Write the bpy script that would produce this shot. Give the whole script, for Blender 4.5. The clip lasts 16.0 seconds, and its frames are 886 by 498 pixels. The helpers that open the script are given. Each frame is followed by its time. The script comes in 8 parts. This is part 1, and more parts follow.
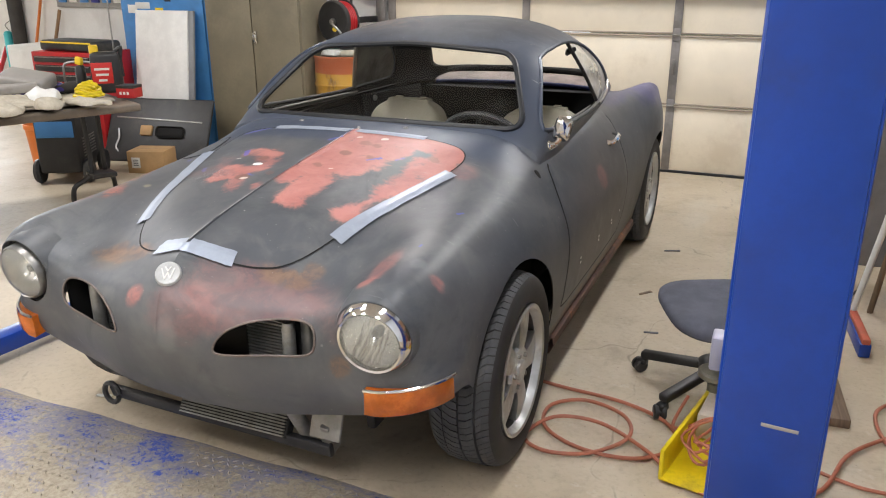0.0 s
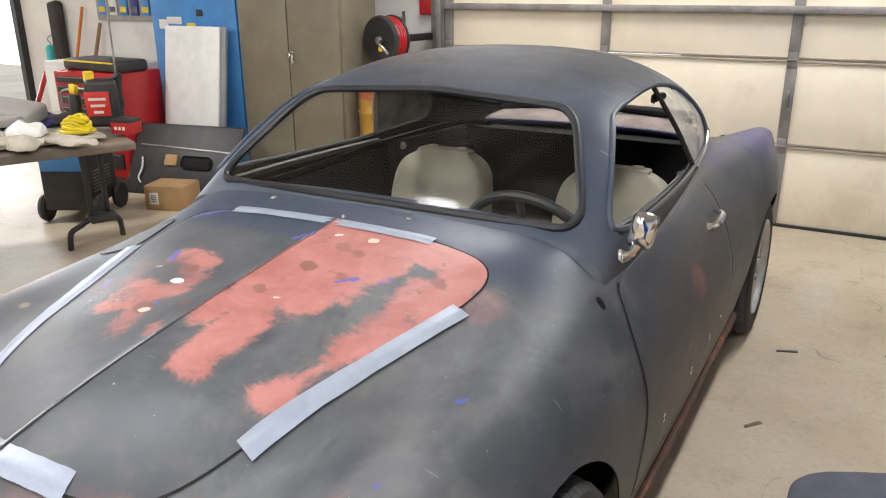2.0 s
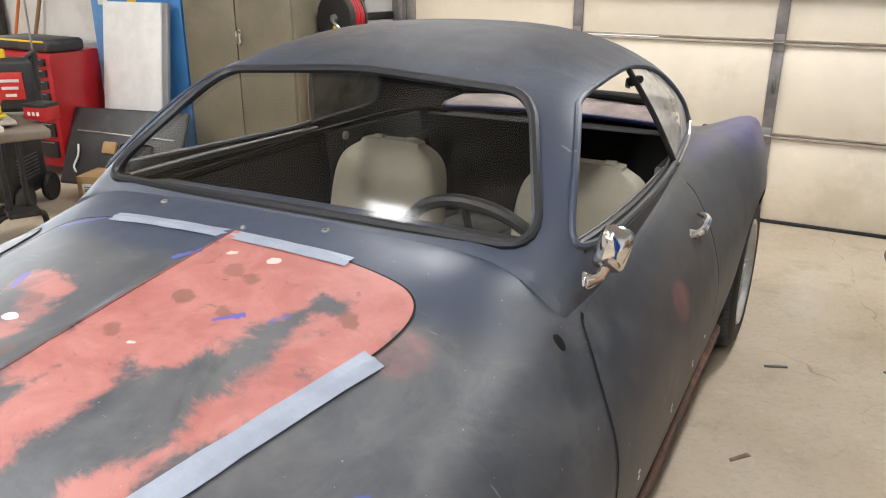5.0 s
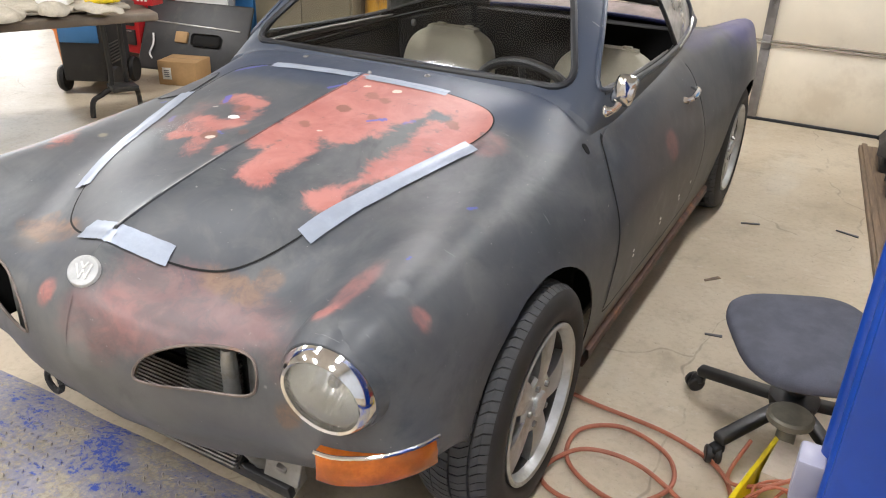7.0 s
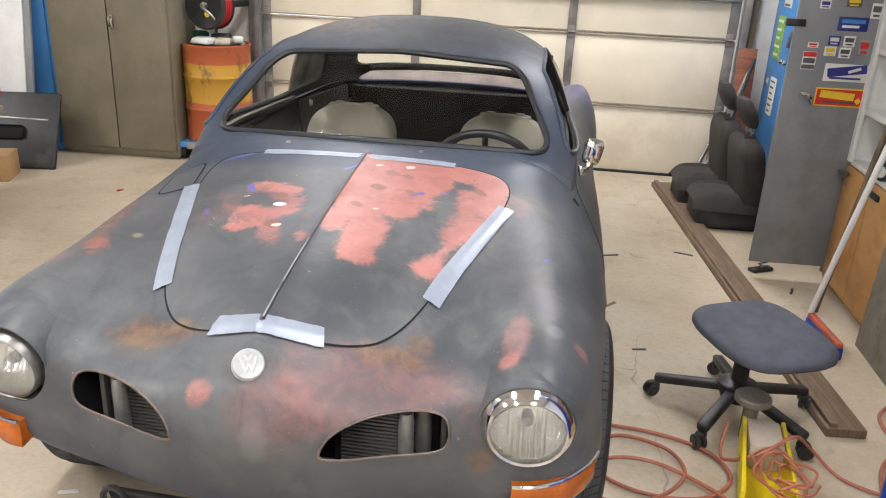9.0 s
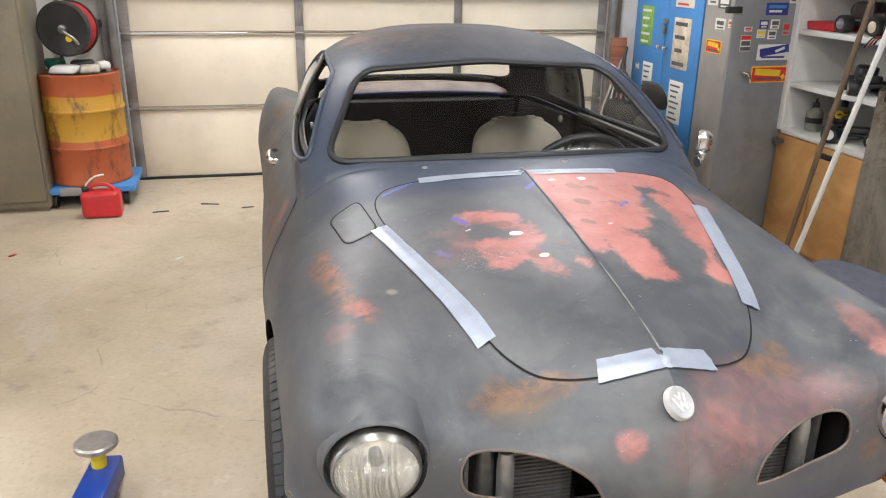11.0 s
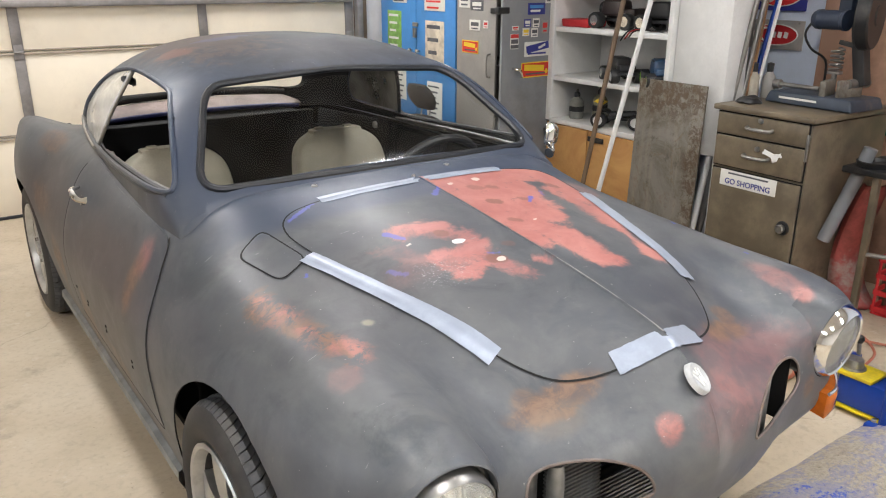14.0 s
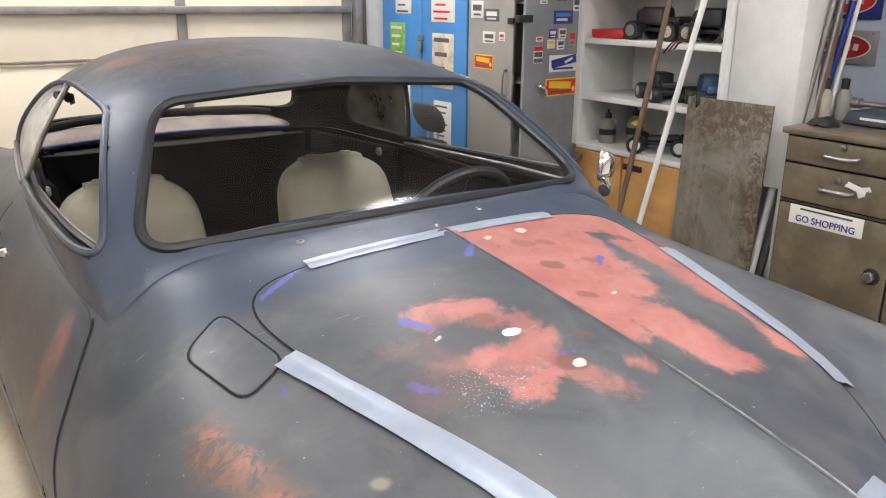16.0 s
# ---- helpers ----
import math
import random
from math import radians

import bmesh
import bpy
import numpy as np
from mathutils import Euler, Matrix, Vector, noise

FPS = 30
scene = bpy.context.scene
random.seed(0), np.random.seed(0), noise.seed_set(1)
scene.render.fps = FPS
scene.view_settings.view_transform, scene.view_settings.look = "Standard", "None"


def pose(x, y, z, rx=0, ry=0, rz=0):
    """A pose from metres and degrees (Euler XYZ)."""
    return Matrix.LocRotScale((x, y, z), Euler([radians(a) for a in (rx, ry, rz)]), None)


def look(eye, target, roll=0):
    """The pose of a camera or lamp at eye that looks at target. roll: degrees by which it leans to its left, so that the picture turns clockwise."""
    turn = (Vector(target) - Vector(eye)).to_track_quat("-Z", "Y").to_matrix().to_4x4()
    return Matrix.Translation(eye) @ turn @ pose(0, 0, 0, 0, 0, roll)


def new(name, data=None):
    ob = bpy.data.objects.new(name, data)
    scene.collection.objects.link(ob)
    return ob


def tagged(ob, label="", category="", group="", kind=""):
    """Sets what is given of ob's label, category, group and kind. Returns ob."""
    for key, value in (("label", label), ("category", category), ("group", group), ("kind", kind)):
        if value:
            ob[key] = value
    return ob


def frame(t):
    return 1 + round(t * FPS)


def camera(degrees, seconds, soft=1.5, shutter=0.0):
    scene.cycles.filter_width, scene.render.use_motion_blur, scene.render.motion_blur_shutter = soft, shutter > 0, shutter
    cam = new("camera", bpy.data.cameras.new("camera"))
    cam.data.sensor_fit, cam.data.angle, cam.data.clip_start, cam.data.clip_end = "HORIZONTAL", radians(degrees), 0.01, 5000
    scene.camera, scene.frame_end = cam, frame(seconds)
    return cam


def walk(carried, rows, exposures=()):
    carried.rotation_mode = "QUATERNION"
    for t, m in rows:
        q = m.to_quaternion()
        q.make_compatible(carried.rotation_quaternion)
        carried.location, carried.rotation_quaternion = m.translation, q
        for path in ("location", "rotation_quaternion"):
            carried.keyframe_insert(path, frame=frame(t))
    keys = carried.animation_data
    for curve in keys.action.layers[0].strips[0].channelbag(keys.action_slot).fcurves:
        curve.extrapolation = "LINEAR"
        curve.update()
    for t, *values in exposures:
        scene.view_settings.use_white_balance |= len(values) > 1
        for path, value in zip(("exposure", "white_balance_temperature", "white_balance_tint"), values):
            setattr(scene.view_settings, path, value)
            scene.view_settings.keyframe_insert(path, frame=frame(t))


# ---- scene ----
cam = camera(59.0, 16.0, soft=1.1)
PATH = [
    (0.0, pose(1.449, -2.130, 1.496, 70.60, 0.20, 23.26)),
    (0.5, pose(1.420, -2.015, 1.576, 71.06, -0.35, 22.39)),
    (1.0, pose(1.445, -1.731, 1.560, 71.06, 0.06, 25.60)),
    (1.5, pose(1.355, -1.425, 1.541, 70.50, 0.62, 30.59)),
    (2.0, pose(1.189, -1.148, 1.534, 70.97, 0.39, 29.25)),
    (2.5, pose(1.076, -0.801, 1.488, 70.59, 0.12, 27.92)),
    (3.0, pose(1.015, -0.540, 1.420, 69.59, 0.37, 28.85)),
    (3.5, pose(0.921, -0.312, 1.364, 69.33, 1.30, 28.76)),
    (3.7, pose(0.882, -0.252, 1.352, 69.29, 1.13, 28.05)),
    (5.8, pose(1.321, -1.142, 1.566, 69.94, -0.98, 28.53)),
    (6.0, pose(1.359, -1.198, 1.576, 68.64, -1.48, 29.60)),
    (6.5, pose(1.363, -1.292, 1.533, 65.15, -2.00, 31.78)),
    (7.0, pose(1.337, -1.532, 1.521, 63.86, -1.67, 29.24)),
    (7.5, pose(1.309, -1.715, 1.553, 65.84, -2.92, 24.21)),
    (8.0, pose(1.194, -1.887, 1.572, 69.40, -3.24, 21.15)),
    (8.5, pose(0.944, -2.007, 1.567, 69.50, -3.18, 15.88)),
    (9.0, pose(0.591, -2.019, 1.578, 69.14, -2.52, 8.59)),
    (9.2, pose(0.468, -1.995, 1.556, 68.81, -2.41, 6.73)),
    (11.3, pose(-0.932, -1.841, 1.552, 70.17, -0.35, -16.83)),
    (11.5, pose(-1.044, -1.865, 1.557, 70.22, -0.18, -20.25)),
    (12.0, pose(-1.265, -1.908, 1.565, 69.39, -0.61, -27.12)),
    (12.5, pose(-1.341, -1.817, 1.569, 69.67, 0.22, -31.12)),
    (13.0, pose(-1.370, -1.759, 1.570, 70.21, 0.78, -33.53)),
    (13.5, pose(-1.375, -1.723, 1.572, 70.58, 0.53, -34.56)),
    (14.0, pose(-1.250, -1.492, 1.518, 70.73, -0.20, -35.14)),
    (14.5, pose(-1.158, -1.301, 1.484, 71.11, -0.38, -35.10)),
    (15.0, pose(-1.074, -1.151, 1.468, 71.19, -0.67, -34.66)),
    (15.5, pose(-1.011, -1.034, 1.446, 71.73, -0.28, -35.05)),
    (16.0, pose(-0.950, -0.922, 1.428, 72.18, -0.32, -35.39)),
]
walk(cam, PATH, ((0.0, -0.16), (1.0, -0.16), (2.0, -0.08), (3.7, 0.04), (5.8, 0.0), (13.5, 0.0), (15.0, 0.02), (16.0, 0.05)))

# ---- world and light ----
from mathutils.bvhtree import BVHTree

world = bpy.data.worlds.new("world")
scene.world = world
world.use_nodes = True
sky = world.node_tree.nodes.new("ShaderNodeTexSky")
sky.sky_type, sky.sun_disc, sky.sun_elevation, sky.sun_rotation = "NISHITA", False, radians(40), radians(120)
world.node_tree.links.new(sky.outputs[0], world.node_tree.nodes["Background"].inputs[0])
world.node_tree.nodes["Background"].inputs[1].default_value = 0.12


def area_lamp(name, at, target, sx, sy, watts, colour):
    lamp = bpy.data.lights.new(name, "AREA")
    lamp.shape, lamp.size, lamp.size_y, lamp.energy, lamp.color = "RECTANGLE", sx, sy, watts, colour
    ob = new(name, lamp)
    ob.matrix_world = look(at, target)
    return ob


# two rows of fluorescent tubes under the ceiling, and the daylight of the open bay far off
TUBES = [(-4.6, 0.4, 92), (-0.9, -0.6, 40), (-0.9, 3.0, 50), (1.2, -0.6, 40), (1.2, 3.0, 54), (-3.1, -2.4, 92), (-0.9, -2.8, 54), (1.2, -2.8, 54)]
for tube_x, tube_y, tube_w in TUBES:
    area_lamp("tube_light", (tube_x, tube_y, 3.0), (tube_x, tube_y + 0.001, 0), 0.25, 1.2, tube_w, (1.0, 0.99, 1.0))
area_lamp("bay_daylight", (-7.9, 4.15, 1.2), (-6.4, 0.5, 0.6), 1.9, 2.3, 150, (0.90, 0.95, 1.0))

# ---- helpers of this scene ----
def mesh_from(bm, name, mats, smooth=True):
    bmesh.ops.recalc_face_normals(bm, faces=bm.faces)
    me = bpy.data.meshes.new(name)
    bm.to_mesh(me)
    bm.free()
    for m in mats if isinstance(mats, (list, tuple)) else [mats]:
        me.materials.append(m)
    if smooth:
        me.shade_smooth()
        me.set_sharp_from_angle(angle=radians(35))
    return me


def part(name, bm, mats, parent=None, label="", smooth=True):
    ob = new(name, mesh_from(bm, name, mats, smooth))
    if parent is not None:
        ob.parent = parent
    return tagged(ob, label) if label else ob


def thing(name, m, label, category, group="", kind=""):
    ob = new(name)
    ob.empty_display_size = 0.1
    ob.matrix_world = m
    return tagged(ob, label, category, group, kind)


def box(bm, size, at=(0, 0, 0), rot=(0, 0, 0), bevel=0.0, seg=2, taper=1.0):
    made = bmesh.ops.create_cube(bm, size=1.0)["verts"]
    for v in made:
        k = taper if v.co.z > 0 else 1.0
        v.co = Vector((v.co.x * size[0] * k, v.co.y * size[1] * k, v.co.z * size[2]))
    if bevel:
        edges = list({e for v in made for e in v.link_edges})
        made = bmesh.ops.bevel(bm, geom=edges, offset=bevel, segments=seg, profile=0.5, affect="EDGES")["verts"]
    bmesh.ops.transform(bm, matrix=pose(*at, *rot), verts=list({v for v in made}))
    return bm


def bevelled(size, at=(0, 0, 0), rot=(0, 0, 0), bevel=0.004, seg=2, taper=1.0):
    return box(bmesh.new(), size, at, rot, bevel, seg, taper)


def lathe(bm, profile, segs=32, m=None, cap=True):
    """A turned form about z: profile of (radius, height)."""
    rings = []
    for r, z in profile:
        rings.append([bm.verts.new((r * math.cos(2 * math.pi * k / segs), r * math.sin(2 * math.pi * k / segs), z)) for k in range(segs)])
    for a, b in zip(rings, rings[1:]):
        for k in range(segs):
            bm.faces.new((a[k], a[(k + 1) % segs], b[(k + 1) % segs], b[k]))
    if cap:
        for ring in (rings[0], rings[-1]):
            try:
                bm.faces.new(ring)
            except ValueError:
                pass
    if m is not None:
        bmesh.ops.transform(bm, matrix=m, verts=[v for ring in rings for v in ring])
    return bm


def tube(bm, pts, r, segs=8, closed=False, cap=True):
    """A round bar along points; r a number or one for each point."""
    pts = [Vector(p) for p in pts]
    n = len(pts)
    rings, up = [], None
    for i, p in enumerate(pts):
        a = pts[(i - 1) % n] if (i or closed) else p
        b = pts[(i + 1) % n] if (i < n - 1 or closed) else p
        way = (b - a).normalized()
        if up is None:
            up = way.orthogonal().normalized()
        up = (up - way * up.dot(way)).normalized()
        side = way.cross(up)
        rad = r[i] if isinstance(r, (list, tuple)) else r
        rings.append([bm.verts.new(p + rad * (math.cos(2 * math.pi * k / segs) * up + math.sin(2 * math.pi * k / segs) * side)) for k in range(segs)])
    pairs = list(zip(rings, rings[1:])) + ([(rings[-1], rings[0])] if closed else [])
    for a, b in pairs:
        for k in range(segs):
            bm.faces.new((a[k], a[(k + 1) % segs], b[(k + 1) % segs], b[k]))
    if cap and not closed:
        bm.faces.new(rings[0]), bm.faces.new(rings[-1])
    return bm


def smooth_line(pts, steps=6, closed=False):
    """Points along a Catmull-Rom line through pts."""
    pts = [Vector(p) for p in pts]
    n, out = len(pts), []
    for i in range(n if closed else n - 1):
        p0 = pts[(i - 1) % n] if (closed or i) else pts[0]
        p1, p2 = pts[i], pts[(i + 1) % n]
        p3 = pts[(i + 2) % n] if (closed or i + 2 < n) else pts[-1]
        for s in range(steps):
            t = s / steps
            out.append(0.5 * (2 * p1 + (p2 - p0) * t + (2 * p0 - 5 * p1 + 4 * p2 - p3) * t * t + (3 * p1 - p0 - 3 * p2 + p3) * t ** 3))
    if not closed:
        out.append(pts[-1])
    return out


def prism(bm, outline, a, b, axis):
    """A closed prism over a 2D outline from a to b along axis 0, 1 or 2."""
    def put(p, h):
        q = list(p)
        q.insert(axis, h)
        return bm.verts.new(q)
    low, high = [put(p, a) for p in outline], [put(p, b) for p in outline]
    n = len(low)
    bm.faces.new(low), bm.faces.new(high)
    for i in range(n):
        bm.faces.new((low[i], low[(i + 1) % n], high[(i + 1) % n], high[i]))
    return bm


def round_outline(pts, radius, steps=5):
    """A 2D outline with its corners rounded."""
    out, n = [], len(pts)
    for i in range(n):
        p = Vector(pts[i])
        a, b = Vector(pts[i - 1]) - p, Vector(pts[(i + 1) % n]) - p
        r = min(radius, 0.45 * a.length, 0.45 * b.length)
        a, b = p + a.normalized() * r, p + b.normalized() * r
        for s in range(steps + 1):
            t = s / steps
            out.append(tuple((1 - t) ** 2 * a + 2 * t * (1 - t) * p + t * t * b))
    return out


def sheet(bm, rows, closed=False):
    """Faces over a grid of points."""
    vs = [[bm.verts.new(p) for p in row] for row in rows]
    for a, b in zip(vs, vs[1:]):
        m = len(a)
        for k in range(m if closed else m - 1):
            bm.faces.new((a[k], a[(k + 1) % m], b[(k + 1) % m], b[k]))
    return vs


def cut(ob, cutters):
    """The shape of ob less the cutters, which are taken away again."""
    for c in cutters:
        mod = ob.modifiers.new("cut", "BOOLEAN")
        mod.operation, mod.solver, mod.object, mod.use_self = "DIFFERENCE", "EXACT", c, True
    graph = bpy.context.evaluated_depsgraph_get()
    me = bpy.data.meshes.new_from_object(ob.evaluated_get(graph))
    ob.modifiers.clear()
    old, ob.data = ob.data, me
    bpy.data.meshes.remove(old)
    for c in cutters:
        used = c.data
        bpy.data.objects.remove(c)
        bpy.data.meshes.remove(used)
    me.shade_smooth()
    me.set_sharp_from_angle(angle=radians(35))
    return ob


def thicken(ob, thickness, offset=-1.0):
    mod = ob.modifiers.new("shell", "SOLIDIFY")
    mod.thickness, mod.offset, mod.use_even_offset = thickness, offset, False
    mod.material_offset = 1 if len(ob.data.materials) > 1 else 0
    graph = bpy.context.evaluated_depsgraph_get()
    me = bpy.data.meshes.new_from_object(ob.evaluated_get(graph))
    ob.modifiers.clear()
    old, ob.data = ob.data, me
    bpy.data.meshes.remove(old)
    return ob


def writing(name, text, size, material, m, parent):
    """Letters of the built-in font, as a mesh."""
    curve = bpy.data.curves.new(name, "FONT")
    curve.offset = size * .018
    curve.body, curve.size, curve.align_x, curve.align_y, curve.extrude = text, size, "CENTER", "CENTER", 0.0004
    ob = new(name, curve)
    graph = bpy.context.evaluated_depsgraph_get()
    me = bpy.data.meshes.new_from_object(ob.evaluated_get(graph))
    bpy.data.objects.remove(ob)
    bpy.data.curves.remove(curve)
    me.materials.clear()
    me.materials.append(material)
    ob = new(name, me)
    ob.parent = parent
    ob.matrix_basis = m
    return ob


# ---- materials ----
class Nodes:
    def __init__(self, name):
        self.mat = bpy.data.materials.new(name)
        self.mat.use_nodes = True
        self.tree = self.mat.node_tree
        self.bsdf = self.tree.nodes["Principled BSDF"]
        self.coord = self.add("ShaderNodeTexCoord").outputs["Object"]

    def add(self, kind, **props):
        node = self.tree.nodes.new(kind)
        for key, value in props.items():
            setattr(node, key, value)
        return node

    def join(self, out, inp):
        self.tree.links.new(out, inp)

    def feed(self, inp, value):
        if hasattr(value, "is_output"):
            self.join(value, inp)
        else:
            inp.default_value = value

    def noise(self, scale, detail=4.0, rough=0.6, stretch=None, distortion=0.0):
        n = self.add("ShaderNodeTexNoise")
        n.inputs["Scale"].default_value, n.inputs["Detail"].default_value, n.inputs["Roughness"].default_value = scale, detail, rough
        n.inputs["Distortion"].default_value = distortion
        src = self.coord
        if stretch:
            m = self.add("ShaderNodeMapping")
            m.inputs["Scale"].default_value = stretch
            self.join(src, m.inputs[0])
            src = m.outputs[0]
        self.join(src, n.inputs["Vector"])
        return n.outputs["Fac"]

    def ramp(self, value, a, b):
        """0 below a, 1 above b, smooth between."""
        n = self.add("ShaderNodeMapRange", interpolation_type="SMOOTHSTEP")
        self.feed(n.inputs[0], value)
        n.inputs[1].default_value, n.inputs[2].default_value = a, b
        return n.outputs[0]

    def math(self, op, a, b=0.0):
        n = self.add("ShaderNodeMath", operation=op)
        self.feed(n.inputs[0], a), self.feed(n.inputs[1], b)
        return n.outputs[0]

    def mix(self, fac, a, b):
        n = self.add("ShaderNodeMix", data_type="RGBA")
        self.feed(n.inputs[0], fac)
        self.feed(n.inputs[6], (*a, 1) if isinstance(a, tuple) else a)
        self.feed(n.inputs[7], (*b, 1) if isinstance(b, tuple) else b)
        return n.outputs[2]

    def blob(self, centre, radii, noise, amount=1.2, edge=0.25):
        """1 inside a ragged patch about centre, 0 outside."""
        sub = self.add("ShaderNodeVectorMath", operation="SUBTRACT")
        self.join(self.coord, sub.inputs[0])
        sub.inputs[1].default_value = centre
        div = self.add("ShaderNodeVectorMath", operation="DIVIDE")
        self.join(sub.outputs[0], div.inputs[0])
        div.inputs[1].default_value = radii
        ln = self.add("ShaderNodeVectorMath", operation="LENGTH")
        self.join(div.outputs[0], ln.inputs[0])
        wob = self.math("MULTIPLY", self.math("SUBTRACT", noise, 0.5), amount)
        return self.ramp(self.math("SUBTRACT", self.math("ADD", 1.0, wob), ln.outputs["Value"]), -edge / 2, edge / 2)

    def stroke(self, a, b, radius, noise, amount=0.1, edge=0.02):
        """1 within a ragged band about the line from a to b in plan, 0 outside."""
        flat_p = self.add("ShaderNodeVectorMath", operation="MULTIPLY")
        self.join(self.coord, flat_p.inputs[0])
        flat_p.inputs[1].default_value = (1, 1, 0)
        rel = self.add("ShaderNodeVectorMath", operation="SUBTRACT")
        self.join(flat_p.outputs[0], rel.inputs[0])
        rel.inputs[1].default_value = (*a, 0)
        way = (b[0] - a[0], b[1] - a[1], 0)
        size = way[0] ** 2 + way[1] ** 2 + 1e-9
        along = self.add("ShaderNodeVectorMath", operation="DOT_PRODUCT")
        self.join(rel.outputs[0], along.inputs[0])
        along.inputs[1].default_value = tuple(c / size for c in way)
        clip = self.add("ShaderNodeClamp")
        self.join(along.outputs["Value"], clip.inputs[0])
        foot = self.add("ShaderNodeVectorMath", operation="SCALE")
        foot.inputs[0].default_value = way
        self.join(clip.outputs[0], foot.inputs["Scale"])
        dist = self.add("ShaderNodeVectorMath", operation="DISTANCE")
        self.join(rel.outputs[0], dist.inputs[0]), self.join(foot.outputs[0], dist.inputs[1])
        wob = self.math("MULTIPLY", self.math("SUBTRACT", noise, 0.5), amount)
        return self.ramp(self.math("SUBTRACT", self.math("ADD", wob, radius), dist.outputs["Value"]), -edge / 2, edge / 2)

    def bump(self, height, strength, distance=0.002):
        n = self.add("ShaderNodeBump")
        n.inputs["Strength"].default_value, n.inputs["Distance"].default_value = strength, distance
        self.feed(n.inputs["Height"], height)
        self.join(n.outputs[0], self.bsdf.inputs["Normal"])

    def done(self, colour, rough, metal=0.0, **more):
        self.feed(self.bsdf.inputs["Base Color"], (*colour, 1) if isinstance(colour, tuple) else colour)
        self.feed(self.bsdf.inputs["Roughness"], rough)
        self.feed(self.bsdf.inputs["Metallic"], metal)
        for key, value in more.items():
            self.feed(self.bsdf.inputs[key.replace("_", " ")], value)
        return self.mat


def surface(name, colour, rough=0.5, metal=0.0, vary=0.25, scale=6.0, fine=60.0, bump=0.1, dirt=None, dirt_amount=0.35, stretch=None, **more):
    """A plain material with broad stains, fine grain and a little relief."""
    n = Nodes(name)
    big, small = n.noise(scale, 5, 0.6, stretch), n.noise(fine, 3, 0.6, stretch)
    dark = tuple(c * (1 - vary) for c in colour)
    light = tuple(min(1, c * (1 + vary * 0.6)) for c in colour)
    col = n.mix(n.ramp(big, 0.35, 0.65), dark, light)
    col = n.mix(n.math("MULTIPLY", n.ramp(small, 0.4, 0.7), 0.35), col, dark)
    if dirt:
        spot = n.math("MULTIPLY", n.ramp(n.noise(scale * 0.6, 6, 0.7), 0.52, 0.68), dirt_amount)
        col = n.mix(spot, col, dirt)
    r = n.math("ADD", rough - 0.08, n.math("MULTIPLY", big, 0.16))
    if bump:
        n.bump(n.math("ADD", small, n.math("MULTIPLY", big, 0.5)), bump)
    return n.done(col, r, metal, **more)


def plain(name, colour, rough=0.5, metal=0.0, **more):
    return surface(name, colour, rough, metal, 0.12, 9.0, 90.0, 0.04, None, 0, None, **more)


